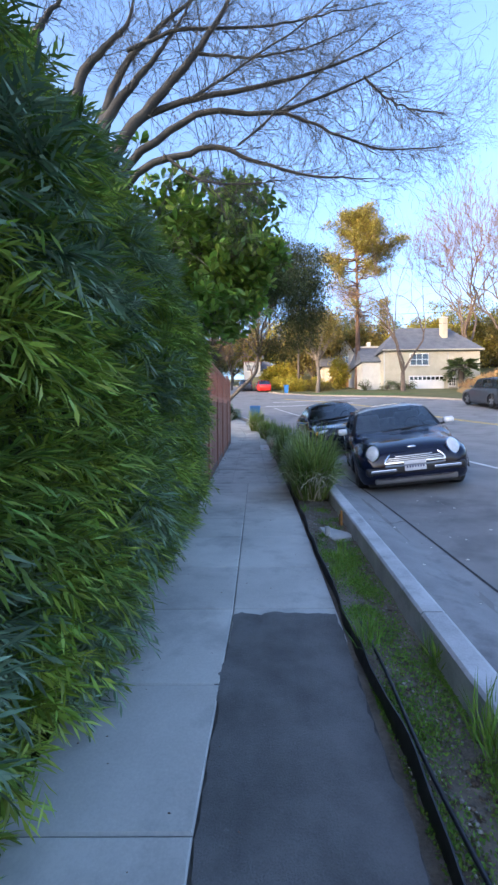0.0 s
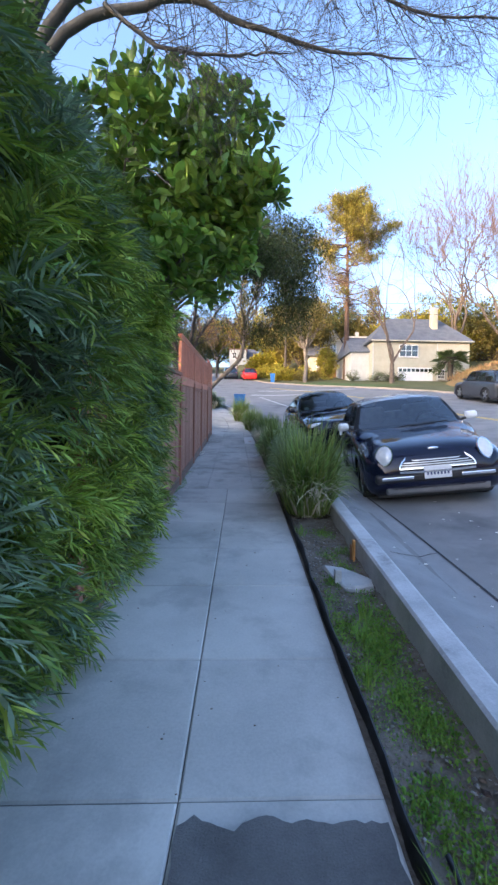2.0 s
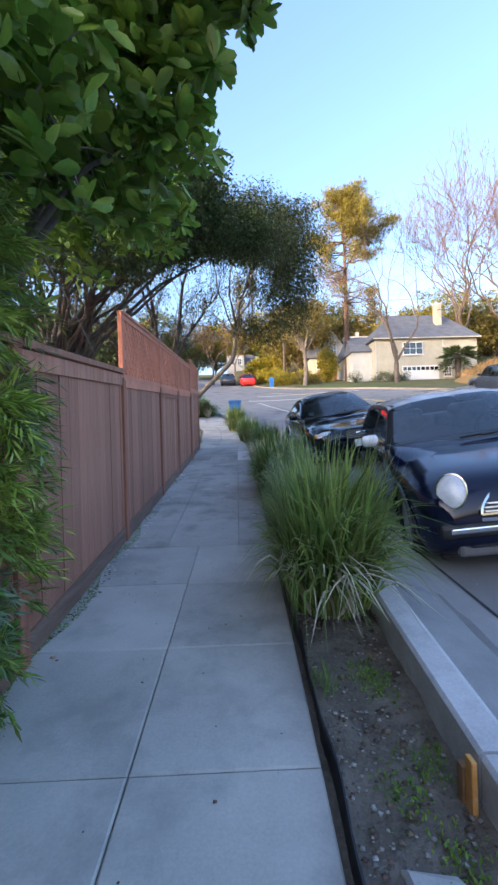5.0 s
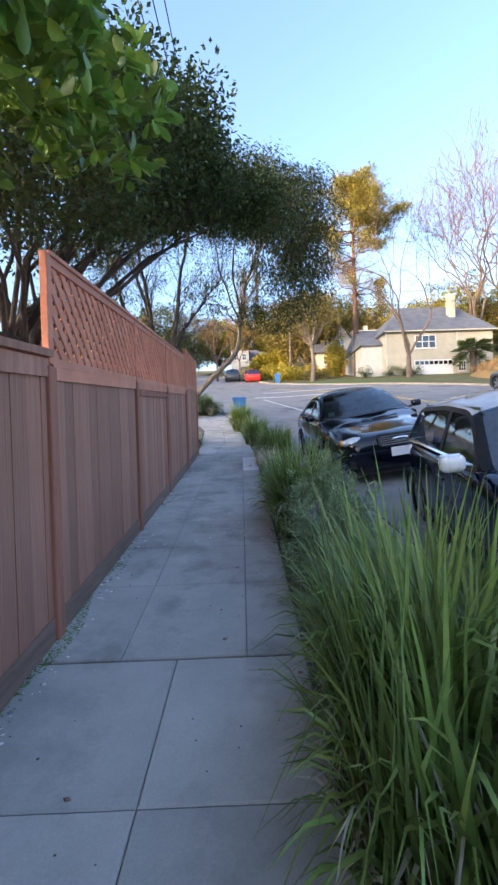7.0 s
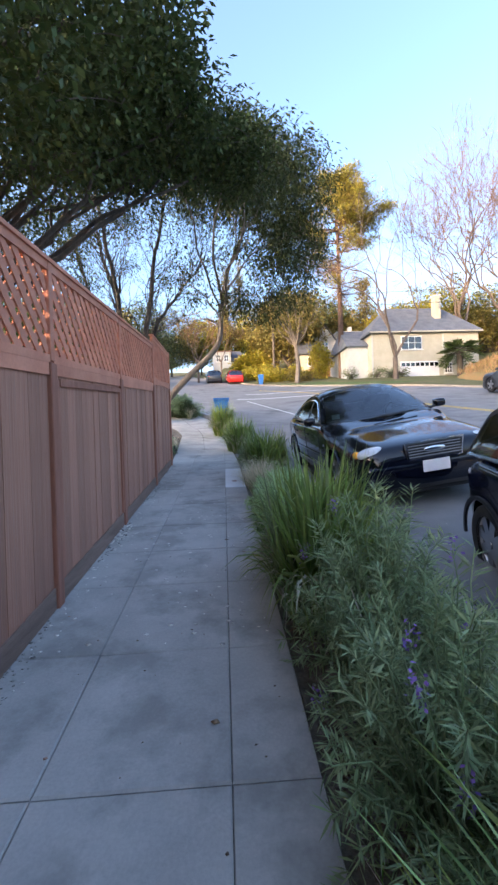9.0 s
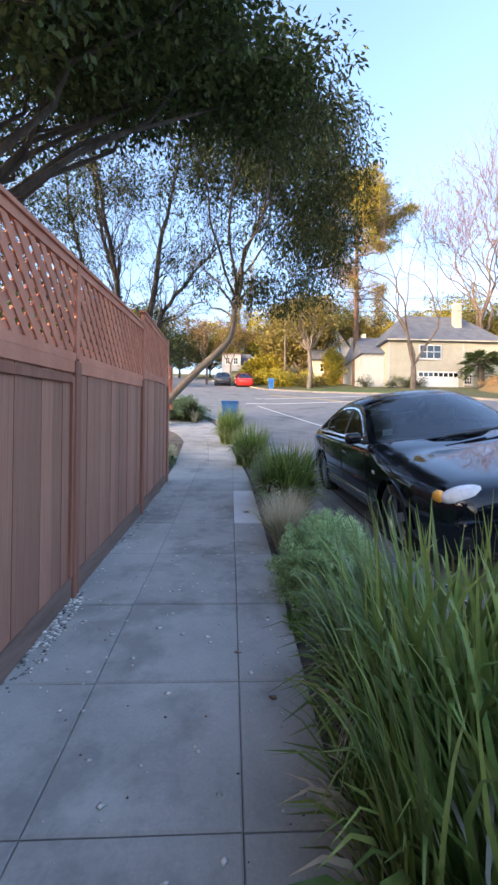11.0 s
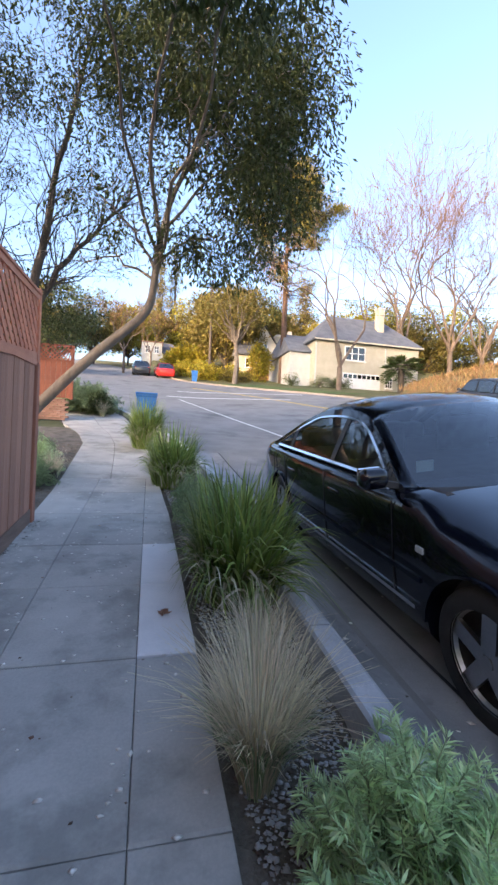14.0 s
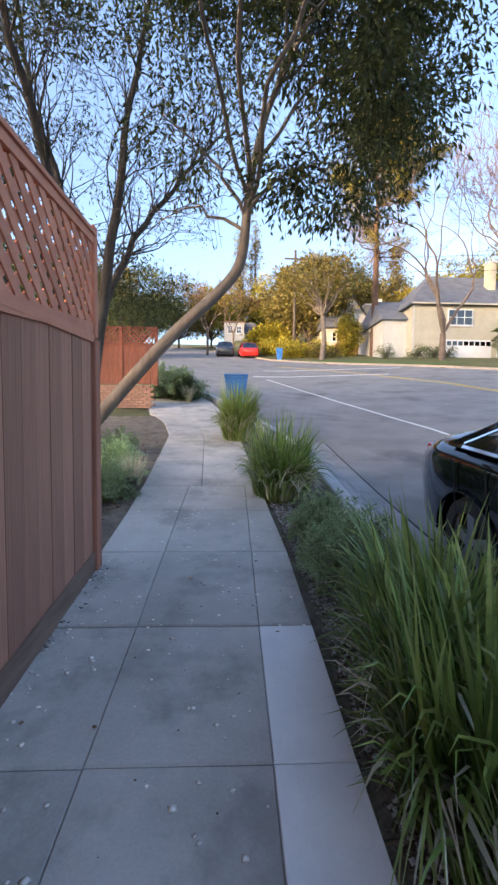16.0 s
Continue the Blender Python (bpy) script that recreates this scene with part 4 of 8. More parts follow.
# ---------------------------------------------------------------- hedge
def hedge():
    r = np.random.default_rng(77)
    e = thing("hedge", (-1.2, 3.0, z(-1.2, 3.0)), "tall dense green hedge with narrow whorled leaves", "hedge")
    org = np.array(e.location)

    def face(y, h):
        """How far the leafy face stands out at height h above the street."""
        b = np.interp(h, [0, 0.25, 0.8, 1.6, 2.3, 2.75, 3.1, 3.4], [-0.86, -0.76, -0.66, -0.64, -0.78, -1.02, -1.38, -1.8])
        lump = np.array([0.11 * noise.noise((0.0, yy * 1.1, hh * 1.1)) + 0.13 * noise.noise((3.0, yy * 2.9, hh * 2.9)) for yy, hh in zip(np.atleast_1d(y), np.atleast_1d(h))])
        end = np.clip((np.atleast_1d(y) - 5.3) / 1.1, 0, 1) ** 2 * 0.5
        return b + lump - end
    # core sheet: the shade between the sprays is put into its dark colour
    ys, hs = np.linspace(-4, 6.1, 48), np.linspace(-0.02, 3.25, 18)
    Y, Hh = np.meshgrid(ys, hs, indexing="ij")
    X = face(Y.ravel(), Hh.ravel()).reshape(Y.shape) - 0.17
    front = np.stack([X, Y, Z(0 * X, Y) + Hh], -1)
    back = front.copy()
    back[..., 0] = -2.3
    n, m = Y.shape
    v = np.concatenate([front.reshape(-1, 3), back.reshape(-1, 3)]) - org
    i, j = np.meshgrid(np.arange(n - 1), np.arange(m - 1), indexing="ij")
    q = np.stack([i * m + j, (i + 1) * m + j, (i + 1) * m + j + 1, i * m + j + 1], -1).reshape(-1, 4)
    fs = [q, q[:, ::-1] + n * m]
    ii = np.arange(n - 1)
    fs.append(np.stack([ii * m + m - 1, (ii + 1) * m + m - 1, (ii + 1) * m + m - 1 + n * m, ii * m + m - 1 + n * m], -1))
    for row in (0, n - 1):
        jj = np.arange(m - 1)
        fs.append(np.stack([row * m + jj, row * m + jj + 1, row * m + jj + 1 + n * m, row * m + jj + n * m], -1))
    link("inner_mass", fast("inner_mass", (v, np.concatenate(fs)), 4), M["hedge_shade"], e, "dark sheet painted as the shade inside the hedge", smooth=True)
    # leafy sprays hang in tufts; each tuft takes its colour from where it grows
    r = np.random.default_rng(101)
    cnt = 1500
    y, h = r.uniform(0.2, 6.15, cnt), r.uniform(0.02, 3.35, cnt)
    x = face(y, h) + r.uniform(-0.16, 0.05, cnt)
    tone = np.array([noise.noise((5.0, a * 1.9, b * 1.9)) for a, b in zip(y, h)]) + r.normal(0, 0.22, cnt)
    out = unit(np.stack([np.ones(cnt), r.normal(-0.1, 0.35, cnt) + np.clip(y - 5.4, 0, 1) * 1.4, r.normal(0.1, 0.35, cnt) + np.clip(h - 2.5, 0, 1)], -1))
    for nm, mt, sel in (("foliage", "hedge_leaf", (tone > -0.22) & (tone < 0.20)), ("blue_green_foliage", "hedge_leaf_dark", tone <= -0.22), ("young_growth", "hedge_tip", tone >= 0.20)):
        S, K = 8, 18
        o = np.repeat(np.stack([x, y, Z(0 * x, y) + h], -1)[sel], S, 0)
        d = unit(np.repeat(out[sel], S, 0) + r.normal(0, 0.62, o.shape))
        n = len(o)
        L = r.uniform(0.10, 0.24, n)
        flat = unit(np.cross(d, r.normal(0, 0.5, (n, 3)) + np.array([0, 0, 1.0])))
        C, D = [], []
        for k in range(K):
            q = (k + 0.5) / K
            C.append(o + d * (L * q)[:, None] - np.array([0, 0, 0.22]) * (L * q * q)[:, None])
            tan = unit(d - np.array([0, 0, 0.5]) * q)
            D.append(tan * (0.75 + 0.5 * q) + flat * (1 if k % 2 else -1) * (1.0 - 0.5 * q) + r.normal(0, 0.22, (n, 3)))
        v, f = leaves(np.concatenate(C) - org, np.concatenate(D), 0.080, 0.0105, r, 0.12)
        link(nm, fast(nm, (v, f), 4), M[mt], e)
    return e


hedge()


# ---------------------------------------------------------------- trees
def grow(r, base, d, length, radius, depth, spread, lift, kids=(2, 3), shrink=0.72, jit=0.12, seg=4, tips=None, polys=None, rmin=0.004):
    """Branches that fork again and again; returns polylines and the ends that carry leaves."""
    polys = [] if polys is None else polys
    tips = [] if tips is None else tips
    d = unit(np.asarray(d, float))
    P = [np.asarray(base, float)]
    for k in range(seg):
        d = unit(d + r.normal(0, jit, 3) + np.array([0, 0, lift]) * 0.25)
        P.append(P[-1] + d * length / seg)
    r1 = max(radius * shrink, rmin)
    polys.append((np.array(P), np.linspace(radius, r1, seg + 1)))
    if depth <= 0:
        tips.append((P[-1], d))
        return polys, tips
    n = r.integers(kids[0], kids[1] + 1)
    for k in range(n):
        a = unit(np.cross(d, r.normal(0, 1, 3)))
        nd = unit(d + a * spread * r.uniform(0.6, 1.3))
        at = P[-1] if k < 2 else P[r.integers(max(1, seg - 2), seg + 1)]
        grow(r, at, nd, length * r.uniform(0.62, 0.88), r1 * (0.9 if k == 0 else 0.72), depth - 1, spread, lift, kids, shrink, jit, seg, tips, polys, rmin)
    return polys, tips


def crown(r, centres, per, radius, length, width, shape="diamond", droop=0.3, fold=0.15, flat=0.75):
    C = np.repeat(np.asarray(centres), per, 0)
    n = len(C)
    off_ = unit(r.normal(0, 1, (n, 3))) * (radius * r.random(n) ** 0.45)[:, None]
    off_[:, 2] *= flat
    d = unit(off_ + r.normal(0, 0.25, (n, 3)))
    return leaves(C + off_, d, length, width, r, fold, droop, shape)


def tree(name, base, polys, leafsets, bark, label, thin=0.02, cat="tree", twig_mat=None):
    """A tree as one thing: trunk and limbs in stout meshes, twigs, and the leafy crown."""
    e = thing(name, base, label, cat)
    o = np.array(base)
    stout = [(p - o, q) for p, q in polys if q[0] >= thin * 2.5]
    mid = [(p - o, q) for p, q in polys if thin <= q[0] < thin * 2.5]
    fine = [(p - o, q) for p, q in polys if q[0] < thin]
    for nm, grp, sides, mt in (("trunk", stout, 10, bark), ("branchwork", mid, 7, bark), ("twigwork", fine, 4, twig_mat or bark)):
        if grp:
            link(nm, fast(nm, tubes(grp, sides), 4), mt, e, smooth=True)
    for nm, (v, f), mt in leafsets:
        link(nm, fast(nm, (v - o, f), 4), mt, e)
    return e


def above(x, y, h):
    return np.array([x, y, z(0, y) * 1.0 + h])


def G3(x, y, h):
    """A place h above the plane of the street's lower stretch."""
    return np.array([x, y, SLOPE * y + h])


def smooth_line(pts, n=18):
    P = np.array(pts)
    s = np.linspace(0, len(P) - 1, n)
    P = np.stack([np.interp(s, np.arange(len(P)), P[:, k]) for k in range(3)], -1)
    for _ in range(2):
        P[1:-1] = (P[:-2] + 2 * P[1:-1] + P[2:]) / 4
    return P


def broadleaf_tree():
    r = np.random.default_rng(31)
    base = (-1.55, 6.5, z(-1.55, 6.5) - 0.05)
    polys, cents = [], []
    ends = [(-0.75, 5.9, 4.1), (-0.25, 5.9, 4.0), (0.05, 6.0, 3.3), (-0.2, 6.1, 2.6), (-0.9, 5.4, 3.2), (-1.6, 5.5, 3.9), (-0.5, 6.9, 3.2), (-1.0, 7.4, 2.9), (-0.1, 6.9, 3.6), (-1.9, 6.6, 4.0), (-0.45, 5.6, 2.5), (-0.9, 7.9, 3.4)]
    knee = G3(-1.5, 6.5, 1.2)
    polys.append((np.array([base, G3(-1.53, 6.5, 0.6), knee]), np.array([0.075, 0.065, 0.055])))
    for x, y, h in ends:
        t = G3(x, y, h)
        p = bend_line(knee, t, 0.25, 6, 0.05, r)
        polys.append((p, np.linspace(0.04, 0.008, 6)))
        for k in range(7):
            at = p[r.integers(2, 6)]
            q = at + r.normal(0, 0.26, 3) + np.array([0.05, 0, 0.02])
            polys.append((bend_line(at, q, 0.04, 4), np.linspace(0.008, 0.004, 4)))
            cents.append(q)
    A = []
    for x, y, h, rad, n in [(-0.65, 6.0, 3.75, 0.62, 70), (-0.15, 6.05, 3.35, 0.48, 60), (-0.35, 6.2, 2.75, 0.55, 70), (-0.95, 5.7, 3.2, 0.7, 70), (-0.6, 5.5, 2.45, 0.4, 30), (-1.5, 5.9, 3.7, 0.7, 30), (-0.7, 7.1, 3.05, 0.6, 34), (-1.2, 7.6, 3.0, 0.7, 30), (-0.25, 6.1, 4.05, 0.35, 12), (0.14, 6.1, 3.3, 0.36, 40), (0.0, 6.2, 4.0, 0.4, 26), (0.05, 6.1, 2.75, 0.3, 16), (-0.62, 8.25, 3.25, 0.5, 46), (-1.1, 8.1, 3.3, 0.5, 34)]:
        for _ in range(n):
            A.append(G3(x, y, h) + unit(r.normal(0, 1, 3)) * rad * r.random() ** 0.4 * np.array([1, 1, 0.95]))
    A = np.array(A)
    allc = np.concatenate([np.array(cents), A])
    allc = allc[(allc[:, 0] < 0.46) & (allc[:, 2] - SLOPE * allc[:, 1] > 1.95)]
    # rosettes: leaves radiate from each twig's end
    n = len(allc)
    K = 15
    C = np.repeat(allc, K, 0)
    ax = np.repeat(unit(r.normal(0, 0.6, (n, 3)) + np.array([0.35, -0.2, 0.55])), K, 0)
    rad = unit(np.cross(ax, r.normal(0, 1, (n * K, 3))))
    d = unit(ax * r.uniform(-0.1, 1.0, (n * K, 1)) + rad)
    v, f = leaves(C + d * 0.02 + ax * r.uniform(-0.07, 0.05, (n * K, 1)), d, 0.125, 0.062, r, 0.16, 0.1, "broad")
    return tree("broadleaf_tree", base, polys, [("crown", (v, f), M["broad_leaf"])], M["bark_grey"], "evergreen tree with large glossy rounded leaves overhanging the sidewalk", 0.012)


broadleaf_tree()


def bare_tree():
    """The big leafless tree whose grey limbs fan out over the hedge."""
    r = np.random.default_rng(12)
    base = (-2.35, 5.5, z(-2.35, 5.5) - 0.1)
    fork = G3(-1.95, 5.2, 2.9)
    polys = [(smooth_line([base, G3(-2.25, 5.45, 1.2), G3(-2.1, 5.3, 2.2), fork], 10), np.linspace(0.17, 0.13, 10))]
    # each limb: its distance along the street, its stoutness, then across and height from the fork outwards
    limbs = [
        (5.10, 0.060, [(-1.62, 4.5), (-1.42, 4.76), (-1.2, 5.02), (-0.92, 5.38), (-0.6, 5.9)]),
        (5.00, 0.036, [(-1.48, 4.34), (-0.72, 4.65), (-0.12, 4.74), (0.55, 4.88), (1.15, 5.08), (1.7, 5.4)]),
        (4.90, 0.038, [(-1.36, 3.91), (-0.95, 4.15), (-0.59, 4.44), (-0.26, 4.44), (0.2, 4.39), (0.67, 4.53), (1.21, 4.77), (1.64, 5.01)]),
        (4.85, 0.034, [(-1.29, 3.78), (-0.89, 3.92), (-0.61, 3.96), (-0.4, 4.08), (-0.12, 3.95), (0.2, 3.82), (0.59, 3.72), (0.91, 3.69), (1.29, 3.68)]),
        (4.95, 0.062, [(-1.43, 4.15), (-0.98, 4.65), (-0.56, 5.11), (-0.19, 5.7), (0.02, 6.2)]),
        (5.15, 0.050, [(-1.67, 4.54), (-1.5, 4.98), (-1.35, 5.24), (-1.02, 5.59), (-0.59, 5.94), (-0.07, 6.29)]),
        (5.20, 0.058, [(-2.0, 5.02), (-1.69, 5.37), (-1.36, 5.68), (-1.28, 6.13)]),
        (5.20, 0.050, [(-2.48, 5.51), (-2.35, 5.73), (-2.18, 5.95), (-1.87, 6.26)]),
    ]
    # side limbs spring from the ones above
    side_limbs = [
        (4.85, 0.020, [(0.2, 4.39), (0.45, 4.36), (0.8, 4.2), (1.22, 4.02), (1.64, 3.97), (2.05, 4.01)]),
        (4.85, 0.014, [(1.21, 4.77), (1.43, 4.53), (1.71, 4.4), (2.06, 4.35)]),
        (4.80, 0.018, [(-0.89, 3.92), (-0.57, 3.67), (-0.32, 3.61), (0.09, 3.62), (0.37, 3.64)]),
        (5.05, 0.022, [(-1.35, 5.24), (-0.74, 5.5), (-0.24, 5.47), (0.36, 5.5), (0.74, 5.6), (1.46, 5.74)]),
        (4.95, 0.018, [(-0.56, 5.11), (0.0, 5.05), (0.6, 5.15), (1.2, 5.4)]),
        (4.70, 0.014, [(-0.59, 4.44), (-0.1, 4.75), (0.5, 5.15), (1.1, 5.6)]),
        (4.70, 0.012, [(-0.12, 3.95), (0.3, 4.3), (0.8, 4.75), (1.3, 5.2)]),
    ]
    for main, (yy, rad, pts) in [(True, q) for q in limbs] + [(False, q) for q in side_limbs]:
        P = [G3(a, yy, b) for a, b in pts]
        P = smooth_line(([fork] if main else []) + P, 22)
        P[1:-1] += r.normal(0, 0.006, (20, 3))
        R = np.linspace(rad * (1.25 if main else 1.0), 0.005, 22)
        polys.append((P, R))
        for k in range(7 if main else 2, 22):
            for _ in range(3):
                d = unit(P[min(k + 1, 21)] - P[k - 1]) + r.normal(0, 0.55, 3) + np.array([0.05, 0, 0.0 if r.random() < 0.7 else -0.5])
                grow(r, P[k], d, r.uniform(0.16, 0.38), min(R[k] * 0.4, 0.0045), 3, 0.55, 0.0, (2, 3), 0.62, 0.20, 4, None, polys, 0.0011)
    return tree("bare_tree", base, polys, [], M["bark_dark"], "large leafless tree with grey limbs spreading over the hedge", 0.012)


bare_tree()


def ellips(r, cx, cy, h, rx, ry, rz, n, shell=0.5):
    u = unit(r.normal(0, 1, (n, 3))) * (shell + (1 - shell) * r.random((n, 1)) ** 0.6)
    c = np.array([cx, cy, SLOPE * cy + h])
    return c + u * np.array([rx, ry, rz])


def oak_tree():
    """The dark small-leaved tree behind the fence."""
    r = np.random.default_rng(51)
    base = (-3.6, 12.6, z(-3.6, 12.6) - 0.1)
    knee = G3(-3.4, 12.5, 1.7)
    polys = [(np.array([base, G3(-3.5, 12.6, 0.8), knee]), np.array([0.17, 0.15, 0.13]))]
    cents = np.concatenate([
        ellips(r, -2.3, 10.6, 4.6, 1.9, 1.9, 1.2, 150), ellips(r, -1.0, 12.0, 5.2, 1.25, 1.5, 0.9, 90), ellips(r, -3.0, 13.2, 5.4, 1.9, 1.7, 1.2, 96),
        ellips(r, -1.2, 13.6, 5.6, 1.3, 1.4, 0.8, 40), ellips(r, -0.35, 12.6, 5.2, 0.65, 0.9, 0.55, 34), ellips(r, -1.0, 13.8, 5.2, 1.3, 0.8, 0.45, 60), ellips(r, 0.4, 14.0, 5.3, 0.7, 0.7, 0.4, 30), ellips(r, -2.4, 9.2, 3.7, 1.2, 1.0, 0.8, 50)])
    for k in range(0, len(cents), 14):
        p = bend_line(knee + r.normal(0, 0.15, 3), cents[k], 0.3, 7, 0.12, r)
        polys.append((p, np.linspace(0.05, 0.006, 7)))
    for k in range(0, len(cents), 2):
        near = cents[r.integers(0, len(cents))]
        d = unit(near - cents[k])
        polys.append((bend_line(cents[k], cents[k] + d * 0.7 + r.normal(0, 0.15, 3), 0.05, 4), np.linspace(0.008, 0.003, 4)))
    v, f = crown(r, cents, 125, 0.46, 0.088, 0.045, "diamond", 0.15)
    return tree("evergreen_tree", base, polys, [("crown", (v, f), M["oak_leaf"])], M["bark"], "dark small-leaved evergreen tree rising behind the fence", 0.02)


oak_tree()


def leaning_tree():
    """The tree whose pale trunk leans out over the sidewalk and then turns upright."""
    r = np.random.default_rng(61)
    base = (-2.32, 18.65, z(-2.32, 18.65) - 0.08)
    tr = smooth_line([base, G3(-1.7, 18.6, 0.80), G3(-0.74, 18.5, 1.88), G3(0.10, 18.5, 2.62), G3(0.27, 18.5, 2.95), G3(0.31, 18.5, 3.5), G3(0.35, 18.5, 4.0), G3(0.55, 18.5, 4.9), G3(0.8, 18.5, 5.4), G3(1.15, 18.3, 6.1)], 30)
    polys = [(tr, np.linspace(0.105, 0.028, 30))]
    cents = np.concatenate([
        ellips(r, 1.5, 18.2, 6.1, 0.95, 1.3, 1.4, 84), ellips(r, 1.85, 18.0, 5.0, 0.6, 0.8, 0.7, 30), ellips(r, 1.15, 18.6, 7.6, 1.1, 1.4, 1.2, 80),
        ellips(r, 0.3, 18.3, 7.2, 1.2, 1.5, 1.0, 70), ellips(r, 1.5, 18.3, 3.95, 0.55, 0.7, 0.55, 26), ellips(r, 0.75, 18.4, 3.9, 0.4, 0.5, 0.35, 12), ellips(r, -0.3, 18.2, 4.6, 0.9, 0.8, 0.9, 16),
        ellips(r, 2.6, 19.5, 5.9, 0.7, 0.9, 0.9, 40), ellips(r, 2.1, 19.3, 7.3, 1.1, 1.2, 1.3, 80), ellips(r, 2.5, 19.6, 4.4, 0.4, 0.5, 0.5, 12),
        ellips(r, 1.15, 14.6, 5.6, 0.7, 0.9, 0.75, 46), ellips(r, 0.2, 14.6, 5.9, 0.9, 1.0, 0.6, 56), ellips(r, -0.9, 14.2, 5.9, 1.1, 1.1, 0.7, 70), ellips(r, 0.8, 16.2, 6.3, 1.1, 1.0, 0.7, 40),
        ellips(r, 2.5, 18.2, 5.6, 0.75, 0.9, 1.6, 80), ellips(r, 2.7, 18.0, 7.1, 0.7, 0.9, 0.9, 44)])
    stock = [tr[16:]]
    for at, end, rad in ((17, (1.3, 14.6, 5.5), 0.034), (19, (0.2, 14.4, 5.8), 0.036), (18, (-0.9, 14.2, 5.8), 0.03), (24, (0.9, 16.2, 6.3), 0.024), (20, (2.5, 18.2, 5.6), 0.03), (26, (2.7, 18.0, 7.2), 0.024), (27, (0.2, 18.2, 7.4), 0.022), (25, (2.1, 19.3, 7.3), 0.024)):
        p = smooth_line(bend_line(tr[at], G3(*end), 0.35, 9, 0.14, r), 16)
        polys.append((p, np.linspace(rad, 0.009, 16)))
        stock.append(p[4:])
    stock = np.concatenate(stock)
    for k in range(0, len(cents), 5):
        j = int(np.argmin(np.linalg.norm(stock - cents[k], axis=1)))
        polys.append((bend_line(stock[j], cents[k], 0.10, 6, 0.05, r), np.linspace(0.010, 0.003, 6)))
    for a, b in (((0.31, 18.5, 3.45), (-0.75, 18.0, 4.5)), ((0.33, 18.5, 3.6), (1.5, 18.2, 4.15)), ((0.33, 18.5, 3.3), (-0.9, 18.9, 3.6))):
        p = bend_line(G3(*a), G3(*b), 0.2, 8, 0.05, r)
        polys.append((p, np.linspace(0.03, 0.008, 8)))
        for _ in range(14):
            grow(r, p[r.integers(3, 8)], r.normal(0, 1, 3) + np.array([0, 0, 0.4]), 0.35, 0.008, 2, 0.6, 0.05, (2, 2), 0.7, 0.15, 3, None, polys, 0.003)
    v, f = crown(r, cents, 60, 0.46, 0.12, 0.036, "diamond", 0.9)
    return tree("leaning_tree", base, polys, [("crown", (v, f), M["euc_leaf"])], M["bark_pale"], "tree with pale trunk leaning over the sidewalk and drooping leaves", 0.02)


leaning_tree()


def bay_tree():
    """Dark many-stemmed tree beside the leaning one, with an airy crown."""
    r = np.random.default_rng(71)
    base = (-2.5, 20.2, z(-2.5, 20.2) - 0.08)
    polys, cents = [], []
    stems = [
        [(-2.3, 20.1, 1.5), (-2.03, 20.0, 3.0), (-1.85, 20.0, 4.3), (-1.7, 20.0, 5.4), (-1.4, 19.9, 7.0), (-1.0, 19.7, 8.4)],
        [(-2.6, 20.2, 2.4), (-2.78, 20.0, 4.3), (-3.2, 20.0, 5.7), (-3.5, 20.0, 7.5)],
        [(-2.9, 20.4, 2.2), (-3.7, 20.3, 4.4), (-4.2, 20.2, 6.6), (-4.4, 20.2, 8.2)],
        [(-2.45, 19.6, 2.6), (-2.5, 18.6, 4.4), (-2.6, 17.6, 6.0), (-2.7, 16.8, 7.2)],
        [(-2.2, 20.4, 2.7), (-1.6, 20.6, 4.0), (-0.9, 20.8, 5.0), (-0.2, 21.0, 5.9)],
        [(-3.2, 19.6, 2.4), (-4.4, 18.2, 4.2), (-5.2, 17.0, 5.6)],
    ]
    for k, s in enumerate(stems):
        P = smooth_line([base] + [G3(*p) for p in s], 18)
        P[2:-1] += r.normal(0, 0.025, (15, 3))
        polys.append((P, np.linspace(0.13 if k < 2 else 0.09, 0.022, 18)))
        for j in range(6, 18):
            for _ in range(3):
                tips = []
                grow(r, P[j], unit(P[j] - P[j - 1]) + r.normal(0, 0.55, 3) + np.array([0, -0.05, 0.15]), r.uniform(0.45, 0.8), 0.017, 3, 0.55, 0.06, (2, 2), 0.66, 0.15, 3, tips, polys, 0.003)
                cents += [t[0] for t in tips if r.random() < 0.62]
    cents = np.array(cents)
    dense = np.concatenate([ellips(r, -1.6, 18.8, 7.4, 1.8, 1.6, 1.1, 70), ellips(r, -3.6, 17.4, 6.4, 1.9, 1.9, 1.3, 66), ellips(r, -0.2, 20.0, 7.6, 1.4, 1.5, 1.0, 80), ellips(r, -4.6, 19.5, 5.2, 1.4, 1.6, 1.4, 70), ellips(r, -2.4, 21.6, 3.2, 1.4, 1.0, 0.8, 40)])
    v, f = join([crown(r, cents, 11, 0.26, 0.09, 0.022, "diamond", 0.6), crown(r, dense, 70, 0.46, 0.105, 0.034, "diamond", 0.6)])
    return tree("bay_tree", base, polys, [("crown", (v, f), M["euc_leaf"])], M["bark"], "dark many-stemmed tree with an airy crown of slender leaves", 0.02)


bay_tree()


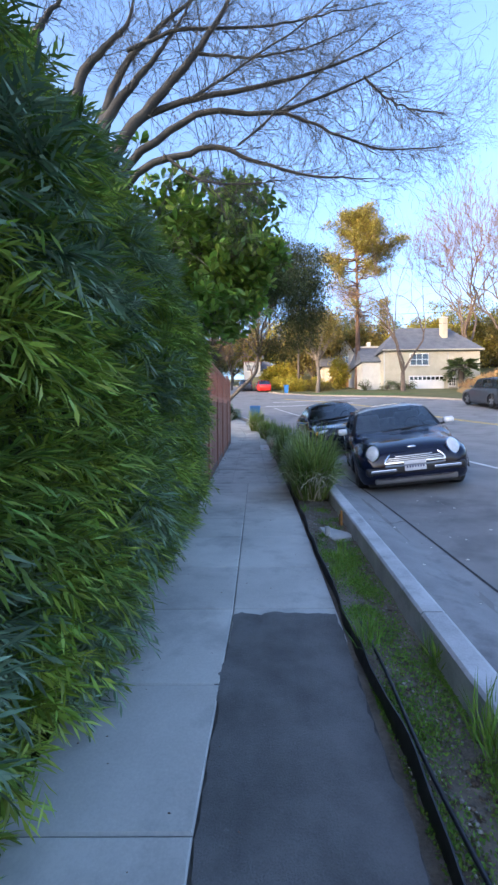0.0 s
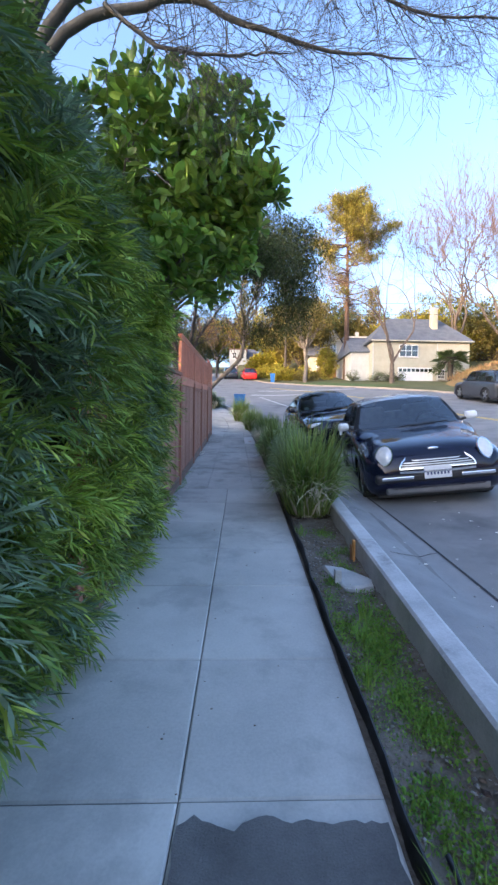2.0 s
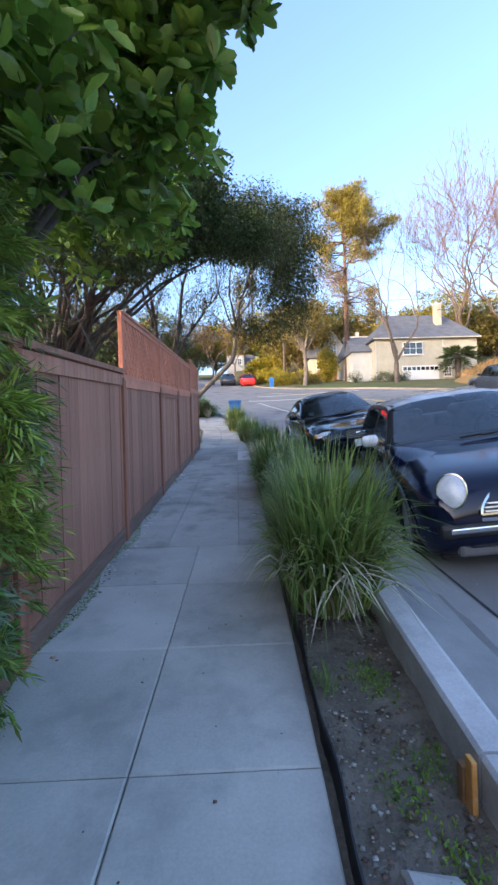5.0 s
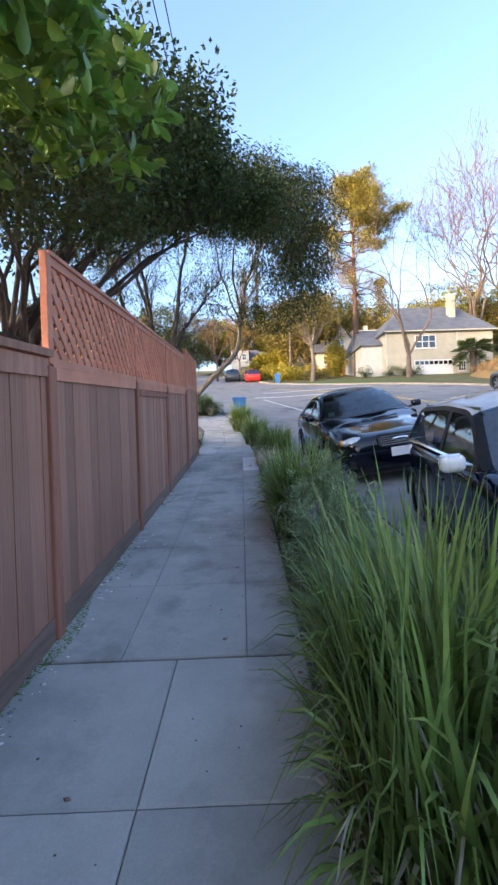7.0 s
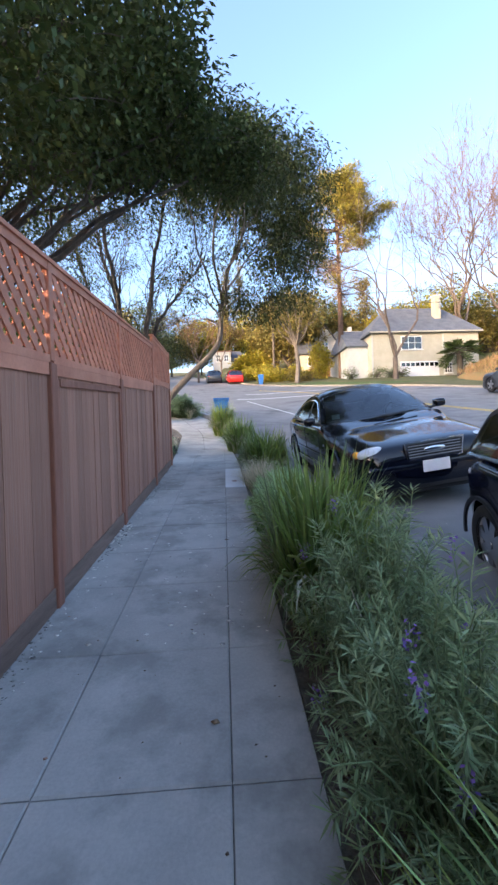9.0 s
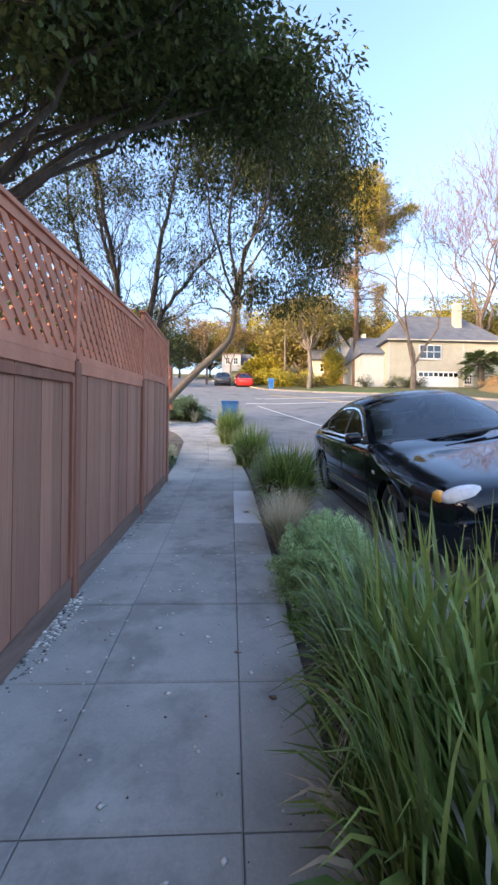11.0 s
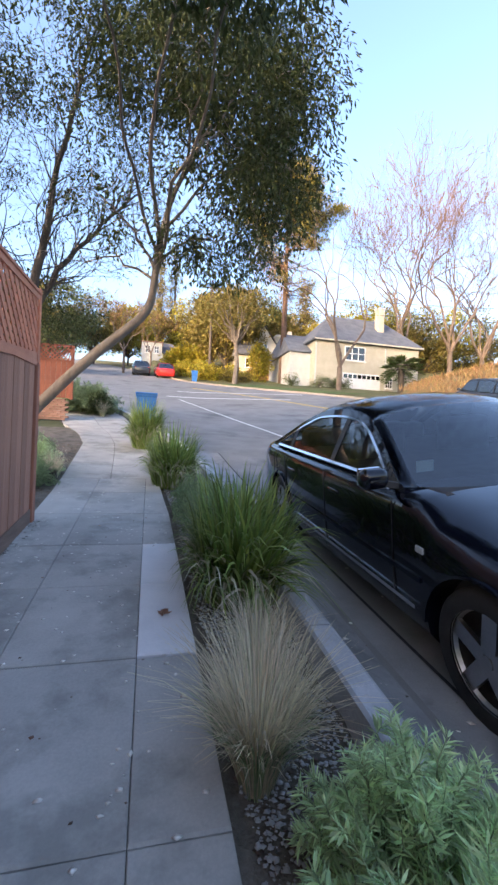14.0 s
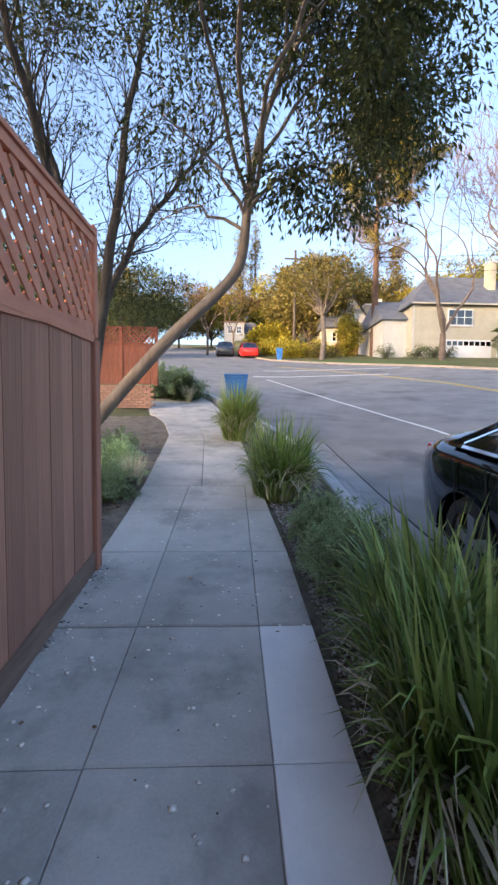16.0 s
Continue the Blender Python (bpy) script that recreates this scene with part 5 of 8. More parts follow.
# ---------------------------------------------------------------- plants along the strip
def clump(name, loc, seed, n, hgt, spread, label, dead=0.10, wid=0.013):
    r = np.random.default_rng(seed)
    e = thing(name, loc, label, "grass clump", "strap-leaved clumps along the kerb")
    for nm, cnt, mt, lf, sg in (("blades", n, "blade", 1.0, (0.15, 1.1)), ("outer_blades", int(n * 0.5), "blade", 0.80, (0.9, 1.5)), ("dry_blades", int(n * dead * 0.7), "blade_dead", 0.75, (0.9, 1.6))):
        a = r.uniform(0, 6.283, cnt)
        rad = spread * 0.42 * np.sqrt(r.random(cnt))
        roots = np.stack([np.cos(a) * rad, np.sin(a) * rad, np.full(cnt, -0.05)], -1)
        a2 = a + r.normal(0, 0.6, cnt)
        outw = np.stack([np.cos(a2), np.sin(a2), np.zeros(cnt)], -1)
        tilt = r.uniform(0.05, 0.55, cnt) * (0.5 + rad / (spread * 0.42)) * (2.2 if nm == "outer_blades" else 1.0)
        heads = outw * tilt[:, None] * 0.27 + np.array([0, 0, 1.0])
        L = hgt * r.uniform(0.72, 1.18, cnt) * lf
        v, f = strips(roots, heads, outw, L, wid * r.uniform(0.75, 1.6, cnt), r, 6, r.uniform(sg[0], sg[1], cnt))
        v[:, 2] = np.maximum(v[:, 2], 0.012 - 0.06 * (np.hypot(v[:, 0], v[:, 1]) < 0.2))
        v[:, 0] = np.sign(v[:, 0]) * np.where(np.abs(v[:, 0]) > 0.28, 0.28 + (np.abs(v[:, 0]) - 0.28) * 0.35, np.abs(v[:, 0]))
        link(nm, fast(nm, (v, f), 4), M[mt], e, "" if "dry" not in nm else "bleached dry blades")
    # old leaf bases at the foot
    c = 60
    a = r.uniform(0, 6.283, c)
    roots = np.stack([np.cos(a) * spread * 0.3, np.sin(a) * spread * 0.3, np.full(c, -0.04)], -1)
    outw = np.stack([np.cos(a), np.sin(a), np.zeros(c)], -1)
    v, f = strips(roots, outw * 0.9 + np.array([0, 0, 0.6]), outw, hgt * r.uniform(0.08, 0.2, c), np.full(c, wid), r, 4, np.full(c, 1.0))
    v[:, 2] = np.maximum(v[:, 2], -0.03)
    link("thatch", fast("thatch", (v, f), 4), M["mulch"], e, "brown dead thatch at the foot")
    return e


LABEL = "dense clump of arching dark green strap leaves on the strip"
spots = [(0.86, 6.55, 1.08, 0.62, 620), (0.92, 7.05, 1.10, 0.62, 600), (0.86, 9.55, 1.0, 0.54, 430), (0.94, 10.15, 1.0, 0.60, 500),
         (0.93, 13.74, 0.94, 0.56, 480), (1.0, 14.25, 0.92, 0.52, 320), (0.66, 17.0, 0.98, 0.62, 560), (0.26, 20.2, 1.22, 0.62, 620)]
for i, (x, y, hh, sp, n) in enumerate(spots):
    clump("strap_grass", (x, y, z(x, y) - 0.04), 200 + i, n, hh, sp, LABEL if i < 6 else "round clump of strap leaves near the street corner", 0.42, 0.019 if i in (2, 3, 4, 5) else 0.015)


def feather_grass(loc, seed, n, hgt):
    r = np.random.default_rng(seed)
    e = thing("feather_grass", loc, "fine blond feather grass tuft beside the sidewalk", "ornamental grass")
    a = r.uniform(0, 6.283, n)
    rad = 0.06 * np.sqrt(r.random(n))
    roots = np.stack([np.cos(a) * rad, np.sin(a) * rad, np.full(n, -0.03)], -1)
    outw = np.stack([np.cos(a), np.sin(a), np.zeros(n)], -1)
    v, f = strips(roots, outw * r.uniform(0.02, 0.30, n)[:, None] + np.array([0, 0, 1.0]), outw, hgt * r.uniform(0.6, 1.2, n), np.full(n, 0.0028), r, 5, r.uniform(0.05, 0.8, n))
    v[:, 2] = np.maximum(v[:, 2], -0.02)
    k = int(n * 0.8)
    link("dry_stems", fast("dry_stems", (v[:k * 12], f[:k * 5]), 4), M["blond"], e)
    a = a[k:]
    m = n - k
    v, f = strips(roots[k:], outw[k:] * 0.2 + np.array([0, 0, 1.0]), outw[k:], hgt * r.uniform(0.4, 0.8, m), np.full(m, 0.004), r, 5, np.full(m, 0.5))
    link("green_stems", fast("green_stems", (v, f), 4), M["sage_dark"], e)
    return e


feather_grass((0.72, 12.42, z(0.7, 12.42) - 0.03), 301, 1500, 0.56)
feather_grass((0.86, 12.95, z(0.86, 12.95) - 0.03), 302, 700, 0.45)
feather_grass((-0.98, 17.35, z(-1, 17.3) - 0.01), 303, 500, 0.42)
feather_grass((-1.2, 25.6, z(-1.2, 25.6)), 304, 500, 0.6)


def shrub(name, loc, seed, rx, ry, rz, stems, per, ll, lw, mt, label, flowers=0, droop=0.0, cat="shrub", narrow=0.6):
    """A bushy plant: stems fan from the foot and carry leaves all along."""
    r = np.random.default_rng(seed)
    e = thing(name, loc, label, cat)
    polys, C, D = [], [], []
    for _ in range(stems):
        u = unit(r.normal(0, 1, 3))
        u[2] = abs(u[2])
        end = u * np.array([rx, ry, rz]) * r.uniform(0.72, 1.05)
        a0 = np.array([end[0] * 0.2, end[1] * 0.2, -0.03])
        p = bend_line(a0, end, 0.12 * rz, 6, 0.012, r)
        polys.append((p, np.linspace(0.005, 0.0018, 6)))
        s = r.random(per) ** narrow
        idx = s * 5
        lo = np.floor(idx).astype(int).clip(0, 4)
        pts = p[lo] + (p[lo + 1] - p[lo]) * (idx - lo)[:, None]
        t = unit(p[lo + 1] - p[lo])
        rad = unit(np.cross(t, r.normal(0, 1, (per, 3))))
        C.append(pts)
        D.append(t * 0.6 + rad)
    link("stemwork", fast("stemwork", tubes(polys, 4), 4), M["sage_dark"], e)
    v, f = leaves(np.concatenate(C), np.concatenate(D), ll, lw, r, 0.15, droop)
    v[:, 2] = np.maximum(v[:, 2], 0.0)
    link("foliage", fast("foliage", (v, f), 4), M[mt], e)
    if flowers:
        ends = np.array([p[0][-1] for p in polys])[:flowers]
        k = 26
        C = np.repeat(ends, k, 0) + r.normal(0, 0.012, (len(ends) * k, 3)) + np.array([0, 0, 1.0]) * r.uniform(-0.04, 0.03, (len(ends) * k, 1))
        v, f = leaves(C, r.normal(0, 1, C.shape), 0.016, 0.010, r)
        link("flowers", fast("flowers", (v, f), 4), M["flower"], e, "purple flower spikes")
    return e


shrub("sage_shrub", (0.90, 11.55, z(0.9, 11.55) - 0.03), 401, 0.40, 0.50, 0.54, 260, 110, 0.046, 0.0065, "sage", "soft grey-green leafy shrub on the strip")
shrub("sage_shrub", (1.02, 11.95, z(1.0, 11.95) - 0.03), 402, 0.34, 0.40, 0.46, 190, 100, 0.046, 0.0065, "sage", "soft grey-green leafy shrub on the strip")
shrub("lavender_shrub", (0.92, 8.25, z(0.9, 8.25) - 0.03), 403, 0.42, 0.52, 0.86, 170, 56, 0.06, 0.007, "sage_dark", "wispy dusty-green shrub with purple flower spikes", 9)
shrub("lavender_shrub", (0.94, 8.85, z(0.9, 8.85) - 0.03), 404, 0.42, 0.50, 0.90, 170, 56, 0.06, 0.007, "sage_dark", "wispy dusty-green shrub with purple flower spikes", 8)
shrub("lavender_shrub", (0.98, 10.85, z(0.9, 10.85) - 0.03), 405, 0.30, 0.34, 0.50, 70, 50, 0.05, 0.007, "sage_dark", "wispy dusty-green shrub with purple flower spikes", 3)
shrub("low_shrub", (0.92, 15.15, z(0.9, 15.15) - 0.03), 406, 0.36, 0.55, 0.55, 130, 60, 0.05, 0.008, "sage_dark", "feathery dusty-green low shrub on the strip")
shrub("low_shrub", (0.90, 15.9, z(0.9, 15.9) - 0.03), 407, 0.34, 0.45, 0.42, 100, 60, 0.05, 0.008, "sage_dark", "feathery dusty-green low shrub on the strip")
shrub("bright_weed", (0.74, 7.75, z(0.7, 7.75) - 0.03), 408, 0.14, 0.14, 0.38, 9, 12, 0.10, 0.028, "weed", "bright green broad-leaved weed among the grass", cat="weed")
shrub("bright_weed", (0.66, 11.05, z(0.66, 11.05) - 0.03), 409, 0.10, 0.10, 0.2, 10, 12, 0.05, 0.02, "weed", "small bright green weed at the sidewalk's edge", cat="weed")
shrub("bed_shrub", (-1.15, 16.9, z(-1.1, 16.9) - 0.02), 410, 0.34, 0.42, 0.46, 130, 60, 0.04, 0.007, "sage_dark", "dusty grey-green shrub in the soil bed")
shrub("bed_shrub", (-1.25, 17.8, z(-1.2, 17.8) - 0.02), 411, 0.36, 0.45, 0.52, 130, 60, 0.04, 0.007, "sage", "dusty grey-green shrub in the soil bed")
shrub("bed_shrub", (-1.55, 18.9, z(-1.5, 18.9) - 0.02), 412, 0.36, 0.45, 0.45, 100, 60, 0.04, 0.007, "sage_dark", "dusty grey-green shrub in the soil bed")
shrub("corner_bush", (-2.1, 26.6, z(-2.1, 26.6) - 0.02), 413, 1.55, 1.1, 1.2, 330, 70, 0.10, 0.02, "sage_dark", "large dusty round bush at the street corner")
shrub("corner_bush", (-1.35, 26.0, z(-1.3, 26.0) - 0.02), 414, 0.55, 0.6, 0.85, 160, 60, 0.10, 0.016, "green_leaf", "dark green round bush at the street corner")
shrub("hedge_foot_shrub", (-0.95, 5.6, z(-0.9, 5.6)), 415, 0.32, 0.55, 0.95, 130, 60, 0.065, 0.02, "weed", "light green leafy shrub at the end of the hedge")
blk = part("timber_block", cube_bm(-0.06, 0.06, -0.05, 0.05, -0.05, 0.16, 0.006), M["timber_block"])
blk.location = (-0.93, 17.05, z(-0.93, 17.05))
tagged(blk, "short dark timber stake beside the bed", "timber stake")


def weeds():
    """Low green weeds in mats and tufts over the open end of the strip."""
    r = np.random.default_rng(91)
    V = []

    def put(x, y, n, rad, ll, lw, up):
        a = r.normal(0, 1, (n, 2)) * np.array([rad * 0.7, rad]) + np.array([x, y])
        a[:, 0] = np.clip(a[:, 0], lerp_line(RIGHT, a[:, 1]) + 0.05, lerp_line(KERB_IN, a[:, 1]) - 0.02)
        c = np.stack([a[:, 0], a[:, 1], Z(a[:, 0], a[:, 1]) - 0.04 + up * 0.03 * r.random(n)], -1)
        d = r.normal(0, 0.8, (n, 3))
        d[:, 2] = np.abs(d[:, 2]) + up
        V.append(leaves(c, d, ll, lw, r, 0.2))
    # creeping mats of tiny leaves
    for _ in range(64):
        y = r.uniform(1.0, 4.3)
        put(r.uniform(0.56, 0.90), y, int(r.uniform(120, 420)), r.uniform(0.04, 0.11), r.uniform(0.012, 0.024), r.uniform(0.006, 0.012), 0.25)
    for _ in range(12):
        put(r.uniform(0.62, 0.95), r.uniform(4.2, 6.1), 160, 0.06, 0.02, 0.008, 0.3)
    # grassy tufts
    for x, y, n, rad, ll in ((0.60, 2.75, 70, 0.03, 0.20), (0.86, 2.05, 60, 0.04, 0.24), (0.64, 3.7, 50, 0.03, 0.10), (0.80, 4.25, 60, 0.04, 0.11), (0.72, 4.05, 60, 0.03, 0.09), (0.62, 7.9, 40, 0.08, 0.07), (0.66, 5.75, 50, 0.04, 0.08), (0.90, 2.6, 40, 0.03, 0.14)):
        put(x, y, n, rad, ll, 0.006, 1.4)
    return tagged(link("strip_weeds", fast("strip_weeds", join(V), 4), M["weed"]), "low green weeds matted over the stony soil", "weeds", kind="stuff")


weeds()


# ---------------------------------------------------------------- cars
def loft(stations):
    """A closed skin through cross-sections; each is a list of (x, z) on the right half from keel to crown, at its y."""
    bm = bmesh.new()
    rings = []
    for y, half in stations:
        full = [(x, w) for x, w in half] + [(-x, w) for x, w in half[::-1] if x > 1e-6]
        if half[0][0] <= 1e-6:
            full = [half[0]] + list(half[1:]) + [(-x, w) for x, w in half[:0:-1] if x > 1e-6]
        rings.append([bm.verts.new((x, y, w)) for x, w in full])
    n = len(rings[0])
    for p, q in zip(rings, rings[1:]):
        for i in range(n):
            bm.faces.new((p[i], p[(i + 1) % n], q[(i + 1) % n], q[i]))
    bm.faces.new(rings[0])
    bm.faces.new(rings[-1][::-1])
    bmesh.ops.recalc_face_normals(bm, faces=bm.faces)
    return bm


def cut(ob, cutters):
    """Cuts the wheel openings out of a body for good."""
    for c in cutters:
        md = ob.modifiers.new("cut", "BOOLEAN")
        md.operation, md.object, md.solver = "DIFFERENCE", c, "EXACT"
    dg = bpy.context.evaluated_depsgraph_get()
    me = bpy.data.meshes.new_from_object(ob.evaluated_get(dg))
    ob.modifiers.clear()
    ob.data = me
    for c in cutters:
        bpy.data.objects.remove(c)


def patch(a, b, c, d, bulge, n=8, m=6, nrm=None):
    """A gently bulging pane between the corners a b (foot) and d c (head)."""
    a, b, c, d = (np.array(q, float) for q in (a, b, c, d))
    nv = unit(np.cross(b - a, d - a)) if nrm is None else np.array(nrm)
    bm = bmesh.new()
    g_ = []
    for i in range(m + 1):
        t = i / m
        row = []
        for j in range(n + 1):
            s = j / n
            p = (a * (1 - s) + b * s) * (1 - t) + (d * (1 - s) + c * s) * t
            p = p + nv * bulge * (4 * s * (1 - s)) * 0.8 * (1 - 0.75 * t * t) + nv * bulge * 0.25 * 4 * t * (1 - t)
            row.append(bm.verts.new(p))
        g_.append(row)
    for p, q in zip(g_, g_[1:]):
        for j in range(n):
            bm.faces.new((p[j], p[j + 1], q[j + 1], q[j]))
    return bm


def bar(a, b, w, t, nrm, bm=None):
    """A slim four-sided bar from a to b."""
    bm = bm or bmesh.new()
    a, b, nv = np.array(a, float), np.array(b, float), unit(np.array(nrm, float))
    s = unit(np.cross(b - a, nv))
    vs = [bm.verts.new(p + s * w / 2 * i + nv * t / 2 * j) for p in (a, b) for i, j in ((-1, -1), (1, -1), (1, 1), (-1, 1))]
    for k in range(4):
        bm.faces.new((vs[k], vs[(k + 1) % 4], vs[4 + (k + 1) % 4], vs[4 + k]))
    bm.faces.new(vs[:4][::-1])
    bm.faces.new(vs[4:])
    return bm


def path_bar(pts, w, t, nrm):
    """One bar of rectangular section swept along a bent line."""
    P, nv = np.array(pts, float), unit(np.array(nrm, float))
    bm = bmesh.new()
    rings = []
    for k in range(len(P)):
        d = unit(unit(P[min(k + 1, len(P) - 1)] - P[k]) + unit(P[k] - P[max(k - 1, 0)]))
        sd = unit(np.cross(d, nv))
        up = unit(np.cross(sd, d))
        rings.append([bm.verts.new(P[k] + sd * w / 2 * a + up * t / 2 * b) for a, b in ((-1, -1), (1, -1), (1, 1), (-1, 1))])
    for p, q in zip(rings, rings[1:]):
        for k in range(4):
            bm.faces.new((p[k], p[(k + 1) % 4], q[(k + 1) % 4], q[k]))
    bm.faces.new(rings[0][::-1])
    bm.faces.new(rings[-1])
    return bm


def wheel(parent, x, y, r, w, side, rim_r, spokes=5):
    """Tyre with tread shoulders, alloy rim with spokes and a hub cap."""
    e = new("wheel")
    e.parent = parent
    e.location = (x, y, r)
    rot = Matrix.Rotation(radians(90), 4, "Y")
    bm = bmesh.new()
    prof = [(rim_r, -w / 2 + 0.01), (r - 0.03, -w / 2), (r - 0.008, -w / 2 + 0.02), (r, -w / 4), (r, w / 4), (r - 0.008, w / 2 - 0.02), (r - 0.03, w / 2), (rim_r, w / 2 - 0.01)]
    N = 40
    rings = [[bm.verts.new((px, math.cos(a) * pr, math.sin(a) * pr)) for pr, px in prof] for a in np.linspace(0, 2 * math.pi, N, endpoint=False)]
    for i in range(N):
        p, q = rings[i], rings[(i + 1) % N]
        for j in range(len(prof) - 1):
            bm.faces.new((p[j], p[j + 1], q[j + 1], q[j]))
    part("tyre", bm, M["rubber"], e, smooth=True)
    bm = bmesh.new()
    out = side * (w / 2 - 0.025)
    cyl_bm(rim_r, rim_r, w * 0.8, 40, rot, bm, caps=False)
    rr = bmesh.ops.create_cone(bm, segments=40, radius1=rim_r, radius2=rim_r, depth=0.004, cap_ends=True)
    bmesh.ops.transform(bm, matrix=Matrix.Translation((-out * 0.3, 0, 0)) @ rot, verts=rr["verts"])
    part("rim", bm, M["interior"], e, "dark inner wheel well")
    bm = bmesh.new()
    for k in range(spokes):
        a = 2 * math.pi * k / spokes + 0.3
        bar((out * 0.92, 0.03 * math.cos(a), 0.03 * math.sin(a)), (out * 0.8, rim_r * 0.97 * math.cos(a), rim_r * 0.97 * math.sin(a)), rim_r * 0.36, 0.025, (1, 0, 0), bm)
    part("spokes", bm, M["alloy"], e)
    bm = bmesh.new()
    cyl_bm(rim_r * 1.02, rim_r * 0.96, 0.03, 40, Matrix.Translation((out * 0.86, 0, 0)) @ rot, bm, caps=False)
    part("rim_lip", bm, M["alloy"], e)
    part("hub_cap", cyl_bm(0.032, 0.028, 0.03, 16, Matrix.Translation((out * 0.98, 0, 0)) @ rot), M["alloy"], e)
    return e


def seat(parent, x, y, zs, s=1.0):
    bm = cube_bm(x - 0.24 * s, x + 0.24 * s, y - 0.25, y + 0.25, zs - 0.12, zs, 0.05)
    cube_bm(x - 0.23 * s, x + 0.23 * s, y + 0.2, y + 0.34, zs - 0.05, zs + 0.5, 0.05, bm=bm)
    cube_bm(x - 0.12 * s, x + 0.12 * s, y + 0.26, y + 0.35, zs + 0.52, zs + 0.68, 0.04, bm=bm)
    return part("seat", bm, M["seat"], parent, "grey cloth seat", smooth=False)


def car(name, loc, P, label, group="", heading=0.0, detail=True):
    """Builds a car with its nose towards -y; P holds its measures."""
    e = thing(name, loc, label, "car", group, rz=heading, rx=0.0)
    sl = math.atan(P.get("slope", SLOPE))
    e.rotation_mode = "QUATERNION"
    yaw, bank = P.get("parked", (0.0, 0.0))
    e.rotation_quaternion = (Matrix.Rotation(sl, 4, "X") @ Matrix.Rotation(yaw, 4, "Z") @ Matrix.Rotation(-bank, 4, "Y")).to_quaternion() if heading == 0 else (Matrix.Rotation(P.get("pitch", 0.0), 4, "X") @ Matrix.Rotation(heading, 4, "Z")).to_quaternion()
    L, W, roof, belt = P["L"], P["W"] / 2, P["roof"], P["belt"]
    yf0, yf1, yr1, yr0 = P["glass"]         # windscreen foot and head, rear glass head and foot
    hood0, hood1, deck = P["hood"][0], P["hood"][1], P["deck"]
    zb = 0.17
    paintm = P["paint"]

    def top(y):
        if P.get("nose"):
            return float(np.interp(y, P["nose"][0] + [yf0, yf0 + 0.05, yr0 - 0.05, yr0, L - 0.25, L - 0.05, L], P["nose"][1] + [hood1, belt, belt, deck, deck - 0.01, deck - 0.06, deck - 0.14]))
        return float(np.interp(y, [0, 0.12, 0.35, yf0, yf0 + 0.05, yr0 - 0.05, yr0, L - 0.25, L - 0.05, L], [hood0 - 0.14, hood0, hood0 + 0.05, hood1, belt, belt, deck, deck - 0.01, deck - 0.06, deck - 0.14]))

    def wid(y):
        return W * float(np.interp(y, [0, 0.08, 0.22, 0.5, 1.0, L - 0.9, L - 0.35, L - 0.12, L], P.get("plan", [0.74, 0.86, 0.94, 0.985, 1.0, 1.0, 0.965, 0.90, 0.80])))
    st = []
    for y in sorted(set([0, 0.02, 0.045, 0.075, 0.11, 0.16, 0.22, 0.29, 0.36, 0.43, 0.5, 0.6, 0.7, 0.8, 0.9, 1.0, yf0 - 0.1, yf0 + 0.05, 1.6, 2.0, 2.5, 2.9, 3.2, yr0 - 0.05, yr0 + 0.04, L - 0.6, L - 0.4, L - 0.25, L - 0.14, L - 0.06, L])):
        w, t = wid(y), top(y)
        bl = min(belt, t) if yf0 < y < yr0 else t - 0.05
        k = float(np.interp(y, [0, 0.15, L - 0.15, L], [0.1, 0, 0, 0.12]))
        b0 = zb + k
        sh = min(bl, belt) - 0.06
        zs = b0 + 0.22 + (sh - b0 - 0.22) * 0.35
        ex = float(np.interp(y, [yf0 - 0.25, yf0 + 0.06, yr0 - 0.06, yr0 + 0.15], [P.get("camber", 4.0), 9.0, 9.0, 4.5]))
        sec = [(0, b0), (w * 0.80, b0), (w * 0.93, b0 + 0.025), (w * 0.975, b0 + 0.08), (w * 0.993, b0 + 0.16), (w, zs)]
        for q in range(1, 13):
            a = math.pi / 2 * (q / 12)
            c_, s_ = max(math.cos(a), 0.0) ** (2 / ex), math.sin(a) ** (2 / ex)
            sec.append((w * c_ if q < 12 else 0.0, zs + (t - zs) * s_))
        st.append((y, sec))
    body = part("body", loft(st), paintm, e, P.get("paint_label", ""), smooth=False)
    wb0, wb1, wr = P["wheels"]
    cutters = []
    for wy in (wb0, wb1):
        c = new("cutter", bpy.data.meshes.new("cutter"))
        bm = cyl_bm(wr + 0.045, wr + 0.045, P["W"] * 0.28, 40, Matrix.Translation((0, 0, 0)) @ Matrix.Rotation(radians(90), 4, "Y"))
        r2 = bmesh.ops.duplicate(bm, geom=bm.verts[:] + bm.edges[:] + bm.faces[:])
        vs = [g_ for g_ in r2["geom"] if isinstance(g_, bmesh.types.BMVert)]
        first = [q for q in bm.verts if q not in set(vs)]
        bmesh.ops.translate(bm, vec=(W * 0.86, wy, wr), verts=first)
        bmesh.ops.translate(bm, vec=(-W * 0.86, wy, wr), verts=vs)
        bm.to_mesh(c.data)
        bm.free()
        c.parent = e
        cutters.append(c)
    cut(body, cutters)
    me = body.data
    me.polygons.foreach_set("use_smooth", [True] * len(me.polygons))
    if hasattr(me, "set_sharp_from_angle"):
        me.set_sharp_from_angle(angle=radians(42))
    for wy in (wb0, wb1):
        for sd in (1, -1):
            wheel(e, sd * (W - 0.115), wy, wr, 0.20, sd, wr * 0.70, P.get("spokes", 5))
    # cabin: one line over screen, roof and rear glass; the sides hang from its edges
    wt, wbelt = W * P.get("tumble", 0.70), W * 0.925
